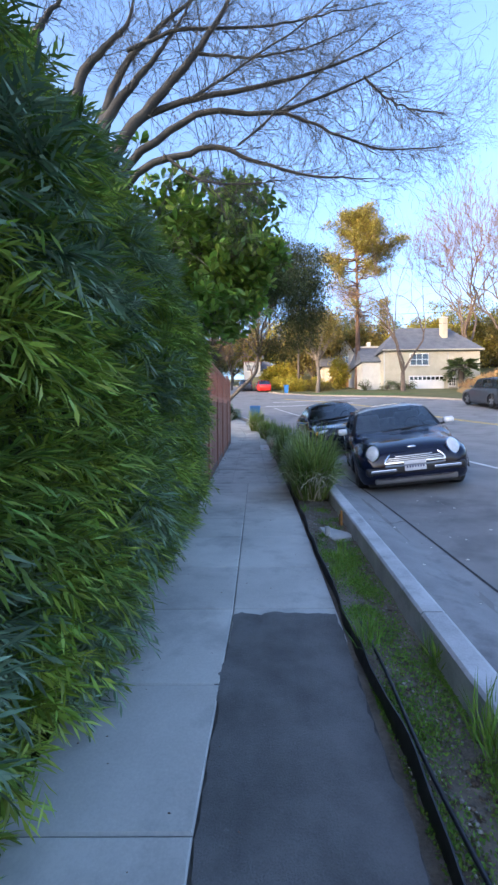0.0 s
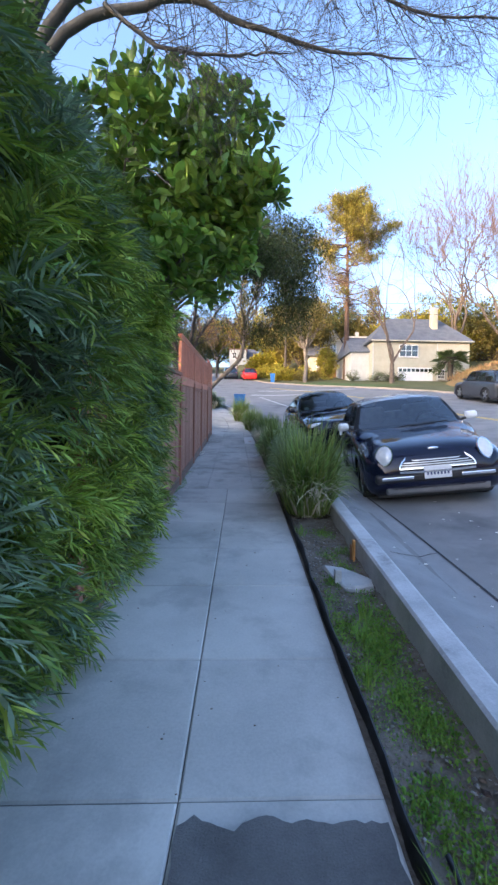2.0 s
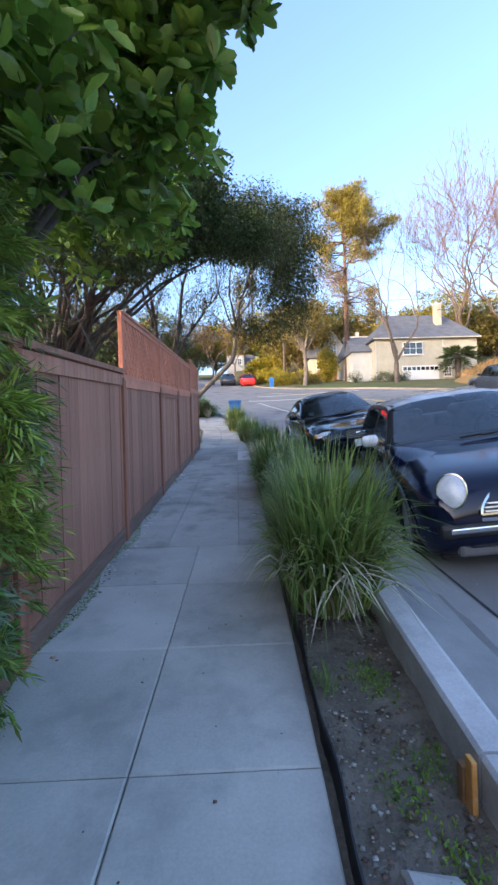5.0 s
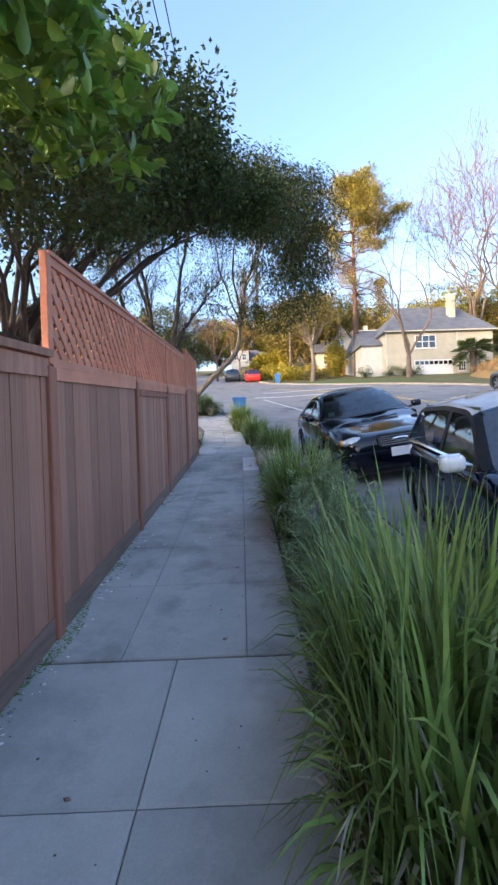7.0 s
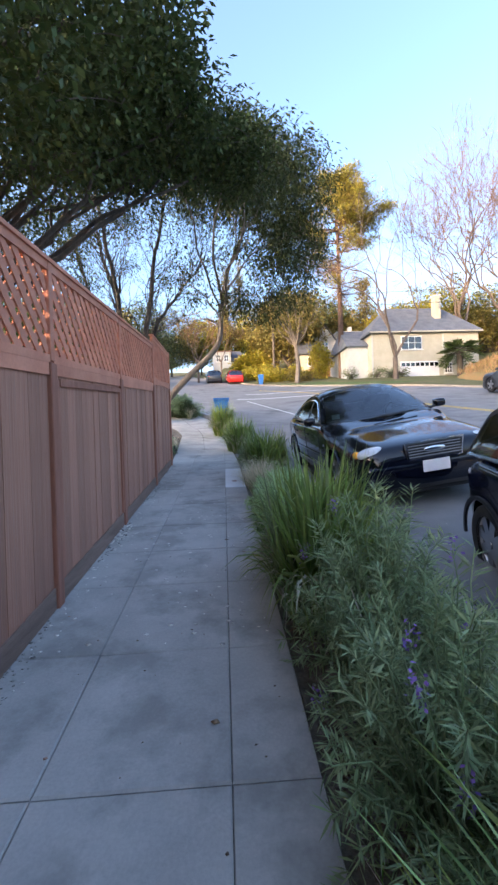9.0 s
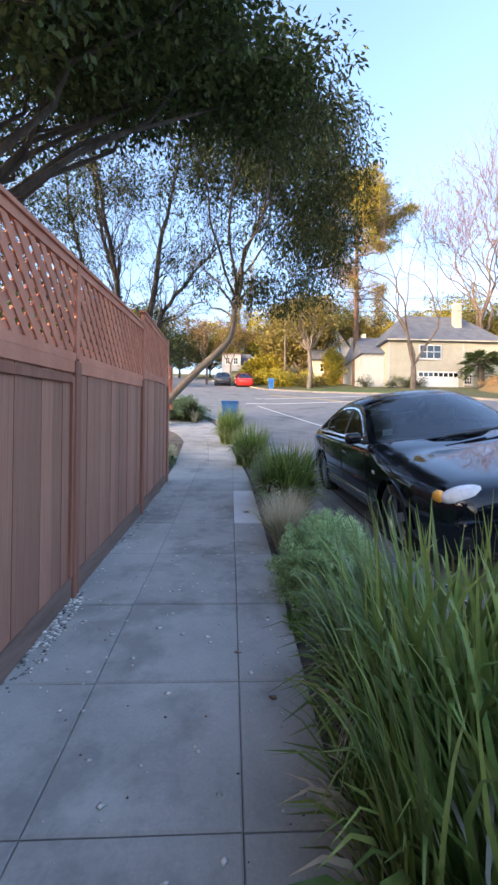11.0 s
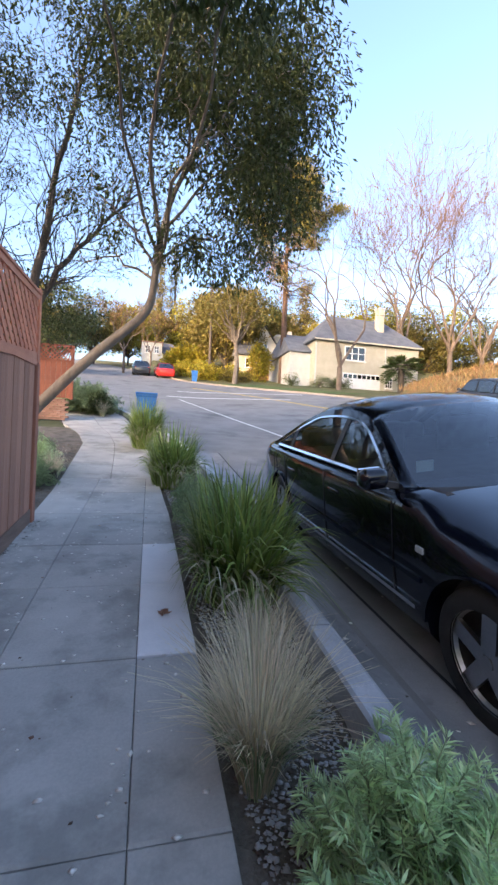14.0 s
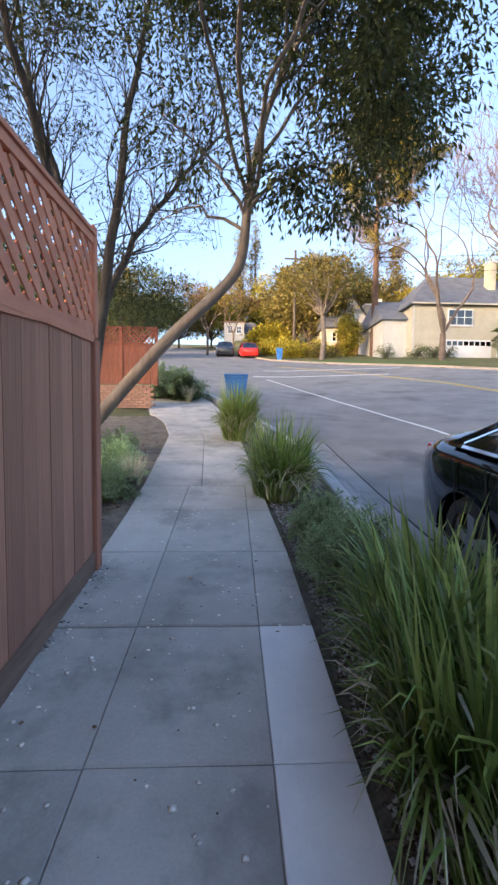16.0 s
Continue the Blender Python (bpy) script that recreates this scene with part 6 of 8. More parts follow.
    cab = P.get("cabin") or [(yf0, belt), (yf1, roof - 0.05), ((yf1 + yr1) / 2, roof), (yr1, roof - 0.05), (yr0, max(deck, belt))]
    cy, cz = [c[0] for c in cab], [c[1] for c in cab]
    cs = np.concatenate([[0], np.cumsum(np.hypot(np.diff(cy), np.diff(cz)))])
    sv = np.linspace(0, cs[-1], 61)
    C = np.stack([np.interp(sv, cs, cy), np.interp(sv, cs, cz)], -1)
    for _ in range(P.get("ease", 10)):
        C[1:-1] = (C[:-2] + 2 * C[1:-1] + C[2:]) / 4
    rise = lambda zz: np.clip((zz - belt) / (roof - belt), 0, 1)
    hw = lambda zz: wbelt - (wbelt - wt) * rise(zz) ** 1.05
    bow_f, bow_r = P.get("bow", (0.20, 0.14))
    bow = np.interp(C[:, 0], [yf0, yf1, yf1 + 0.5, yr1 - 0.3, yr1, yr0], [bow_f, bow_f * 0.45, 0, 0, -bow_r * 0.4, -bow_r])
    fall = P.get("crown", 0.08) * rise(C[:, 1]) ** 0.5
    yE, zE = C[:, 0] + bow, C[:, 1] - fall
    edge = lambda y: np.interp(y, yE, zE)
    vv = [-1, -0.985, -0.95, -0.91, -0.6, -0.3, 0, 0.3, 0.6, 0.91, 0.95, 0.985, 1]
    pt = lambda i, v: (v * hw(zE[i]), C[i, 0] + bow[i] * v * v, C[i, 1] - fall[i] * (0.45 * v * v + 0.55 * abs(v) ** 7))

    def skin(i0, i1, j0, j1, th):
        bm = bmesh.new()
        rows = [[bm.verts.new(pt(i, vv[j])) for j in range(j0, j1 + 1)] for i in range(i0, i1 + 1)]
        for p, q in zip(rows, rows[1:]):
            for j in range(j1 - j0):
                bm.faces.new((p[j], p[j + 1], q[j + 1], q[j]))
        if th:
            bmesh.ops.solidify(bm, geom=bm.faces[:], thickness=th)
        return bm
    iF, iR = int(np.argmin(np.abs(C[:30, 0] - yf1))), 30 + int(np.argmin(np.abs(C[30:, 0] - yr1)))
    part("roof", skin(iF, iR, 0, 12, 0.02), P.get("roof_paint", paintm), e, P.get("roof_label", ""), smooth=True)
    pane_part("windscreen", skin(0, iF, 3, 9, 0), M["glass"], e)
    pane_part("rear_window", skin(iR, 60, 3, 9, 0), M["glass"], e)
    ppaint = P.get("pillar_paint", paintm)
    for j0, j1 in ((0, 3), (9, 12)):
        part("pillar", skin(0, iF, j0, j1, 0.015), ppaint, e, smooth=True)
        part("pillar", skin(iR, 60, j0, j1, 0.015), ppaint, e, smooth=True)
    pill = P["pillars"]                     # stations of the posts between side windows
    A = lambda sd, y, zz, w: (sd * w, y, zz)
    rail = P.get("rail", 0.05)
    ys_ = np.linspace(yE[0], yE[-1], 200)
    tall = ys_[edge(ys_) - rail > belt + 0.03]
    edges = [float(tall[0]) + 0.04] + pill + [float(tall[-1])]

    def side_panel(sd, ya, yb, lo, hi, offw, n=14):
        bm = bmesh.new()
        rows = []
        for y in np.linspace(ya, yb, n):
            a, b = lo(y), max(hi(y), lo(y) + 0.002)
            rows.append([bm.verts.new((sd * (hw(zz) + offw), y, zz)) for zz in np.linspace(a, b, 5)])
        for p, q in zip(rows, rows[1:]):
            for j in range(4):
                k_ = (p[j], p[j + 1], q[j + 1], q[j])
                bm.faces.new(k_ if sd < 0 else k_[::-1])
        return bm
    for sd in (1, -1):
        for a, b in zip(edges, edges[1:]):
            pane_part("side_window", side_panel(sd, a, b, lambda y: belt - 0.01, lambda y: edge(y) - rail, -0.004), M["glass"], e)
        part("roof_rail", side_panel(sd, yE[0], yE[-1], lambda y: max(edge(y) - rail, belt - 0.01), lambda y: edge(y) + 0.004, 0.0, 50), P.get("roof_paint", paintm) if P.get("rail_roof") else ppaint, e, smooth=True)
        part("corner_panel", side_panel(sd, yE[0], edges[0], lambda y: belt - 0.01, lambda y: edge(y), 0.0), M["trim"], e, smooth=True)
        part("corner_panel", side_panel(sd, edges[-1], yE[-1], lambda y: belt - 0.01, lambda y: edge(y), 0.0), ppaint, e, smooth=True)
        for y0_ in pill:
            part("pillar", side_panel(sd, y0_ - 0.035, y0_ + 0.035, lambda y: belt - 0.01, lambda y: edge(y) - rail * 0.8, 0.003, 3), M["trim"], e)
        if P.get("chrome_line", True):
            pts = [A(sd, y, belt + 0.006, wbelt * 1.004) for y in np.linspace(edges[0] - 0.02, edges[-1], 8)]
            part("belt_trim", path_bar(pts, 0.022, 0.016, (sd, 0, 0.9)), M["chrome"], e, "bright window trim")
            if P.get("chrome_top", True):
                pts = [A(sd, y, max(edge(y) - rail - 0.004, belt + 0.012), float(hw(edge(y) - rail)) + 0.006) for y in np.linspace(edges[0] - 0.02, edges[-1], 40)]
                part("window_frame", path_bar(pts, 0.017, 0.012, (sd, 0, 0.9)), M["chrome"], e, "bright window trim")
        # door seams, handles, sill strip, mirror
        if detail:
            for k, y0_ in enumerate([yf0 + 0.25] + pill + ([yr0 - 0.35] if len(pill) > 1 else [])):
                part("door_seam", path_bar([A(sd, y0_ - 0.02, 0.30, W * 1.0012), A(sd, y0_, 0.55, W * 1.0025), A(sd, y0_ + 0.01, belt - 0.07, W * 0.998)], 0.007, 0.006, (sd, 0, 0)), M["trim"], e)
            for y0_ in [p_ - 0.16 for p_ in pill[:2]] if len(pill) > 1 else [pill[0] - 0.16]:
                part("door_handle", cube_bm(sd * W - 0.012, sd * W + 0.028, y0_ - 0.08, y0_ + 0.08, belt - 0.195, belt - 0.165, 0.010), M["chrome"] if P.get("handle_chrome") else paintm, e)
            part("sill_strip", path_bar([A(sd, wb0 + wr + 0.12, P.get("sill", 0.33), W * 1.006), A(sd, wb1 - wr - 0.12, P.get("sill", 0.33), W * 1.006)], 0.022, 0.016, (sd, 0, 0)), M["chrome"] if P.get("chrome_sill") else M["trim"], e)
        my = yf0 + 0.30
        m_ = part("door_mirror", cube_bm(sd * (W + 0.09) - 0.085, sd * (W + 0.09) + 0.085, my - 0.055, my + 0.052, belt - 0.005, belt + 0.115, 0.045, 5), P.get("mirror_paint", paintm), e, P.get("mirror_label", ""), smooth=True)
        part("mirror_glass", cube_bm(sd * (W + 0.085) - 0.072, sd * (W + 0.085) + 0.072, my + 0.050, my + 0.062, belt + 0.01, belt + 0.11, 0.006), M["chrome"], m_)
        part("mirror_arm", bar((sd * (W * 0.93), my, belt + 0.0), (sd * (W + 0.06), my, belt + 0.03), 0.05, 0.035, (0, 0, 1)), M["trim"], m_)
        # wheel-arch lips
        for wy in (wb0, wb1):
            pts = [A(sd, wy + (wr + 0.052) * math.cos(a), wr + (wr + 0.052) * math.sin(a), W * 1.001) for a in np.linspace(0.0, math.pi, 19)]
            part("arch_lip", path_bar(pts, 0.03 if P.get("arch_black") else 0.014, 0.02, (sd, 0, 0)), M["trim"] if P.get("arch_black") else paintm, e)
    # cabin inside
    part("cabin_lining", cube_bm(-wbelt * 0.93, wbelt * 0.93, yf0 + bow_f + 0.05, yr0 - 0.12, belt - 0.06, belt + 0.006), M["interior"], e)
    part("cabin_floor", cube_bm(-W * 0.85, W * 0.85, yf0 - 0.2, yr0, zb + 0.02, belt - 0.22, 0.02), M["interior"], e)
    part("dashboard", cube_bm(-wbelt * 0.9, wbelt * 0.9, yf0 + 0.02, yf0 + 0.42, belt - 0.16, belt + 0.0, 0.04), M["interior"], e)
    for sd in (1, -1):
        seat(e, sd * W * 0.45, (yf0 + pill[0]) / 2 + 0.35, belt - 0.22)
    part("rear_seat", cube_bm(-W * 0.75, W * 0.75, yr0 - 0.75, yr0 - 0.55, belt - 0.3, belt + 0.16, 0.05), M["seat"], e, "grey rear bench")
    bm = bmesh.new()
    for k in range(20):
        a, b = 2 * math.pi * k / 20, 2 * math.pi * (k + 1) / 20
        c = np.array([W * 0.45, yf0 + 0.5, belt - 0.02])
        bar(c + 0.18 * np.array([math.cos(a), 0.25 * math.sin(a), math.sin(a)]), c + 0.18 * np.array([math.cos(b), 0.25 * math.sin(b), math.sin(b)]), 0.03, 0.03, (0, 1, 0.2), bm)
    part("steering_wheel", bm, M["interior"], e)
    for sd in (-1, 1):
        part("wiper", path_bar([(sd * 0.10 - 0.05, yf0 - 0.03, belt + 0.008), (sd * 0.10 + 0.42 * 1, yf0 + 0.04, belt + 0.028)], 0.018, 0.014, (0, -0.5, 0.8)), M["trim"], e)
    # underside and bumpers
    part("undertray", cube_bm(-W * 0.80, W * 0.80, 0.18, L - 0.18, 0.13, 0.26, 0.01), M["trim"], e)
    for y0_, nm in ((L - 0.012, "tail_lamp"),):
        for sd in (1, -1):
            part(nm, cube_bm(sd * W * 0.64 - 0.145, sd * W * 0.64 + 0.145, L - 0.20, L - 0.018, deck - 0.29, deck - 0.11, 0.035), M["red_lens"], e, "red tail lamp")
    return e


def front_text(parent, txt, x0, x1, y, zc, h):
    """Plain dark bars of the size of letters that cannot be read."""
    n = 7
    for i in range(n):
        x = x0 + (x1 - x0) * (i + 0.5) / n
        part("plate_character", cube_bm(x - (x1 - x0) / n * 0.26, x + (x1 - x0) / n * 0.26, y - 0.003, y, zc - h / 2, zc + h / 2), M["ink"], parent)


def compact():
    P = dict(parked=(radians(-9.5), radians(7.4)), L=3.63, W=1.69, tumble=0.70, roof=1.395, belt=0.93, cabin=[(1.13, 0.93), (1.66, 1.33), (1.82, 1.37), (2.45, 1.395), (3.1, 1.365), (3.3, 1.33), (3.54, 0.95)], ease=5, bow=(0.22, 0.08), rail=0.035, glass=(1.13, 1.68, 3.30, 3.54), hood=(0.70, 0.90), deck=0.90, camber=3.4, nose=([0, 0.02, 0.045, 0.075, 0.11, 0.16, 0.24, 0.40, 0.75], [0.50, 0.585, 0.64, 0.685, 0.72, 0.75, 0.78, 0.815, 0.865]), wheels=(0.68, 3.14, 0.295), paint=M["navy"], roof_paint=M["white_paint"], roof_label="white painted roof",
             crown=0.085, mirror_paint=M["white_paint"], mirror_label="white mirror cap", pillars=[2.25], pillar_paint=M["trim"], arch_black=True, chrome_top=False, spokes=8,
             plan=[0.74, 0.89, 0.96, 0.99, 1.0, 1.0, 0.97, 0.92, 0.84])
    e = car("compact_car", (2.515, 6.82, SLOPE * 6.82 - 0.05), P, "small dark navy hatchback with white roof parked at kerb", "parked cars")
    for sd in (1, -1):
        nv = Vector((sd * 0.42, -0.80, 0.42)).normalized()
        at = Matrix.Translation((sd * 0.585, 0.092, 0.678)) @ nv.to_track_quat("Z", "Y").to_matrix().to_4x4()
        bm = ball_bm(0.112, (0.92, 1.16, 0.34), (0, 0, 0), 28, 14)
        bmesh.ops.transform(bm, matrix=at, verts=bm.verts)
        lamp = part("headlamp", bm, M["lamp_glass"], e, "large oval clear headlamp", smooth=True)
        bm = bmesh.new()
        for k in range(32):
            a, b = 2 * math.pi * k / 32, 2 * math.pi * (k + 1) / 32
            bar((0.106 * math.cos(a), 0.133 * math.sin(a), 0.004), (0.106 * math.cos(b), 0.133 * math.sin(b), 0.004), 0.010, 0.02, (0, 0, 1), bm)
        bmesh.ops.transform(bm, matrix=at, verts=bm.verts)
        part("headlamp_ring", bm, M["chrome"], lamp)
        part("fog_lamp", cyl_bm(0.045, 0.045, 0.03, 20, Matrix.Translation((sd * 0.50, 0.035, 0.485)) @ Matrix.Rotation(radians(90), 4, "X")), M["lamp_glass"], e, smooth=False)
        part("bumper_bar", cube_bm(sd * 0.46 - 0.19, sd * 0.46 + 0.19, -0.018, 0.04, 0.385, 0.43, 0.012), M["chrome"], e, "chrome bumper bar")
    # the wide rounded grille with its bright bars
    gz = lambda q: 0.515 + 0.135 * q
    gw = lambda q: 0.43 - 0.11 * q ** 2
    gy = lambda q: -0.012 + 0.085 * q ** 1.5
    bm = bmesh.new()
    ring = [(sg * gw(q), gy(q) + 0.004, gz(q)) for sg, seq in ((-1, np.linspace(0, 1, 9)), (1, np.linspace(1, 0, 9))) for q in seq]
    fr = [bm.verts.new(p_) for p_ in ring]
    bk = [bm.verts.new((p_[0], p_[1] + 0.12, p_[2])) for p_ in ring]
    bm.faces.new(fr)
    for k in range(len(fr)):
        bm.faces.new((fr[k], fr[(k + 1) % len(fr)], bk[(k + 1) % len(fr)], bk[k]))
    part("grille_mesh", bm, M["trim"], e)
    for k in range(5):
        q = 0.12 + k * 0.185
        ww = gw(q) - 0.01
        part("grille_slat", path_bar([(-ww, gy(q) + 0.012, gz(q)), (-ww * 0.5, gy(q) - 0.006, gz(q)), (ww * 0.5, gy(q) - 0.006, gz(q)), (ww, gy(q) + 0.012, gz(q))], 0.011, 0.012, (0, -1, 0.25)), M["alloy"], e)
    part("grille_frame", path_bar(ring + ring[:1], 0.016, 0.03, (0, -1, 0.2)), M["chrome"], e)
    part("chrome_strip", path_bar([(-0.43, 0.0, 0.478), (-0.2, -0.024, 0.474), (0.2, -0.024, 0.474), (0.43, 0.0, 0.478)], 0.026, 0.03, (0, -1, 0)), M["chrome"], e)
    part("bumper", cube_bm(-0.72, 0.72, -0.012, 0.16, 0.34, 0.465, 0.04, 3), M["trim"], e)
    part("front_skirt", cube_bm(-0.60, 0.60, 0.0, 0.14, 0.20, 0.325, 0.03, 2), M["grey_trim"], e, "grey lower skirt")
    pl = part("number_plate", cube_bm(-0.155, 0.155, -0.034, -0.024, 0.385, 0.535, 0.004), M["plate"], e, "white number plate")
    front_text(pl, "", -0.135, 0.135, -0.034, 0.455, 0.05)
    part("badge", ball_bm(0.03, (2.2, 0.5, 0.7), (0, 0.115, 0.728), 16, 10), M["chrome"], e, "chrome winged badge", smooth=True)
    part("roof_gutter", path_bar([(-0.60, 1.72, 1.30), (-0.60, 3.15, 1.30)], 0.02, 0.02, (1, 0, 0)), M["chrome"], e)
    return e


def sedan():
    P = dict(parked=(radians(0.9), radians(7.1)), L=4.56, W=1.81, roof=1.45, belt=0.955, cabin=[(1.32, 0.955), (1.75, 1.225), (2.12, 1.41), (2.6, 1.455), (3.08, 1.42), (3.45, 1.30), (4.12, 0.985)], crown=0.10, bow=(0.24, 0.16), glass=(1.32, 2.08, 3.28, 4.12), hood=(0.72, 0.90), deck=0.98, camber=4.5, nose=([0, 0.02, 0.045, 0.075, 0.11, 0.16, 0.24, 0.40, 0.75], [0.55, 0.64, 0.69, 0.715, 0.73, 0.745, 0.765, 0.79, 0.84]), wheels=(0.92, 3.66, 0.315), paint=M["black_paint"], pillars=[2.50, 3.42], chrome_sill=True, sill=0.36, tumble=0.63,
             plan=[0.72, 0.86, 0.945, 0.985, 1.0, 1.0, 0.965, 0.90, 0.78])
    e = car("sedan", (2.687, 11.64, SLOPE * 11.64 + 0.018), P, "shiny dark navy four-door sedan parked along the kerb", "parked cars")
    for sd in (1, -1):
        lamp = part("headlamp", ball_bm(0.15, (1.35, 0.75, 0.55), (sd * 0.62, 0.17, 0.655), 22, 12), M["lamp_glass"], e, "clear headlamp", smooth=True)
        part("indicator", ball_bm(0.07, (0.7, 1.1, 0.75), (sd * 0.80, 0.235, 0.655), 14, 8), M["amber"], lamp, "amber indicator", smooth=True)
        part("side_marker", cube_bm(sd * 0.905 - 0.008, sd * 0.905 + 0.006, 1.30, 1.36, 0.665, 0.70, 0.004), M["lamp_glass"], e)
        part("air_inlet", cube_bm(sd * 0.58 - 0.18, sd * 0.58 + 0.18, 0.03, 0.12, 0.30, 0.40, 0.02), M["trim"], e)
    part("grille", cube_bm(-0.32, 0.32, -0.004, 0.08, 0.555, 0.735, 0.02), M["trim"], e)
    part("grille_frame", path_bar([(-0.33, -0.01, 0.74), (-0.30, -0.012, 0.55), (0.30, -0.012, 0.55), (0.33, -0.01, 0.74), (-0.33, -0.01, 0.74)], 0.02, 0.02, (0, -1, 0)), M["chrome"], e)
    for k in range(5):
        zz = 0.575 + k * 0.031
        part("grille_slat", cube_bm(-0.30, 0.30, -0.010, 0.03, zz, zz + 0.008, 0.002), M["alloy"], e)
    part("badge", ball_bm(0.04, (3.2, 0.3, 0.8), (0, -0.014, 0.65), 16, 8), M["chrome"], e, "plain chrome badge", smooth=True)
    part("bumper", cube_bm(-0.78, 0.78, -0.008, 0.2, 0.44, 0.525, 0.035, 3), M["black_paint"], e)
    part("number_plate", cube_bm(-0.155, 0.155, -0.024, -0.012, 0.40, 0.53, 0.004), M["plate"], e, "pale number plate")
    part("parking_paper", cube_bm(-0.62, -0.50, 1.74, 1.745, 0.985, 1.055), M["sticker"], e, "pale blue paper behind the windscreen")
    for sd in (1, -1):
        part("rub_strip", path_bar([(sd * 0.908, 1.32, 0.52), (sd * 0.908, 3.25, 0.52)], 0.03, 0.012, (sd, 0, 0)), M["black_paint"], e)
    return e


compact()
sedan()


def far_car(name, x, y, heading, P, label, pitch=0.0):
    return car(name, (x, y, z(x, y)), dict(P, pitch=pitch), label, "cars parked further up", heading, detail=False)


FAR = dict(L=4.5, W=1.8, roof=1.48, belt=0.98, glass=(1.25, 1.9, 3.3, 3.9), hood=(0.74, 0.92), deck=0.98, wheels=(0.88, 3.5, 0.32), pillars=[2.4, 3.2], chrome_line=False)
SUV = dict(L=4.75, W=1.88, roof=1.82, belt=1.16, glass=(1.25, 1.75, 4.3, 4.6), hood=(0.98, 1.12), deck=1.14, wheels=(0.92, 3.75, 0.38), pillars=[2.45, 3.45], chrome_line=False, tumble=0.80, arch_black=True)
far_car("sport_utility_car", 15.45, 29.5, radians(180), dict(SUV, paint=M["grey_paint"]), "dark grey sport utility car parked at far kerb", -math.atan(0.16) * -1)
far_car("red_car", 1.5, 57.2, radians(184), dict(FAR, paint=M["red_paint"]), "bright red car parked up the street", math.atan(0.19))
far_car("dark_car", -0.9, 59.5, radians(184), dict(FAR, paint=M["grey_paint"]), "dark car parked up the street", math.atan(0.19))


# ---------------------------------------------------------------- corner: bin, second fence, neighbour
def wheelie_bin(x, y, label, sc=1.0):
    e = thing("recycling_bin", (x, y, z(x, y)), label, "bin", "recycling bins")
    e.scale = (sc, sc, sc)
    bm = bmesh.new()
    rings = []
    for h, w, d in ((0.08, 0.19, 0.22), (0.5, 0.225, 0.26), (0.93, 0.255, 0.30), (0.955, 0.275, 0.32), (0.99, 0.275, 0.32)):
        rings.append([bm.verts.new((sx * w, sy * d, h)) for sx, sy in ((-1, -1), (1, -1), (1, 1), (-1, 1))])
    for p, q in zip(rings, rings[1:]):
        for i in range(4):
            bm.faces.new((p[i], p[(i + 1) % 4], q[(i + 1) % 4], q[i]))
    bm.faces.new(rings[0][::-1])
    bm.faces.new(rings[-1])
    bmesh.ops.bevel(bm, geom=[ed for ed in bm.edges if abs(ed.verts[0].co.z - ed.verts[1].co.z) > 0.1], offset=0.03, segments=2, affect="EDGES")
    part("body", bm, M["bin"], e)
    part("lid", cube_bm(-0.285, 0.285, -0.335, 0.33, 0.995, 1.05, 0.025, 3), M["bin"], e)
    part("handle", cyl_bm(0.015, 0.015, 0.42, 12, Matrix.Translation((0, 0.36, 0.97)) @ Matrix.Rotation(radians(90), 4, "Y")), M["bin"], e)
    for sx in (-1, 1):
        part("wheel", cyl_bm(0.12, 0.12, 0.05, 24, Matrix.Translation((sx * 0.235, 0.22, 0.12)) @ Matrix.Rotation(radians(90), 4, "Y")), M["rubber"], e)
    return e


wheelie_bin(0.22, 22.55, "blue plastic recycling bin standing at the kerb")
wheelie_bin(4.1, 48.4, "blue plastic recycling bin at the far kerb")


def second_fence():
    y0 = 24.2
    e = thing("garden_fence", (-2.9, y0, z(-2.9, y0)), "reddish board fence with lattice on a low brick wall", "fence")
    base = 0.05
    bm_n = 9
    for row in range(9):
        for k in range(bm_n):
            o = part("brick", cube_bm(-0.10, 0.10, -0.05, 0.05, 0, 0.062, 0.004, 1), M["brick"], e) if row == 0 and k == 0 else new("brick", bpy.data.objects["brick"].data)
            o.parent = e
            o.location = (-1.0 + k * 0.212 + (0.1 if row % 2 else 0), 0, base - 0.04 + row * 0.070)
    ub = raw("fence_board", *box_data(0, 1))
    ub.materials.append(M["dark_red_wood"])
    for k in range(14):
        b = new("board", ub)
        b.parent = e
        b.location, b.scale = (-1.05 + k * 0.142, -0.03, 0.66), (0.134, 0.02, 1.08)
    for xx in (-1.06, 0.0, 0.95):
        part("post", cube_bm(xx - 0.045, xx + 0.045, -0.06, 0.03, 0.62, 2.20, 0.006, 1), M["dark_red_wood"], e)
    pn = part("lattice_rail", cube_bm(-1.06, 0.95, -0.05, 0.0, 1.72, 1.77), M["dark_red_wood"], e)
    part("lattice_rail", cube_bm(-1.06, 0.95, -0.05, 0.0, 2.16, 2.21), M["dark_red_wood"], e)
    for sg in (1, -1):
        for k in range(16):
            c = -1.0 + k * 0.122
            a, b = (c, -0.03 + 0.008 * sg, 1.77), (min(max(c + 0.4 * sg, -1.05), 0.94), -0.03 + 0.008 * sg, 2.16)
            part("slat", bar(a, b, 0.035, 0.008, (0, 1, 0)), M["dark_red_wood"], e)
    return e


second_fence()


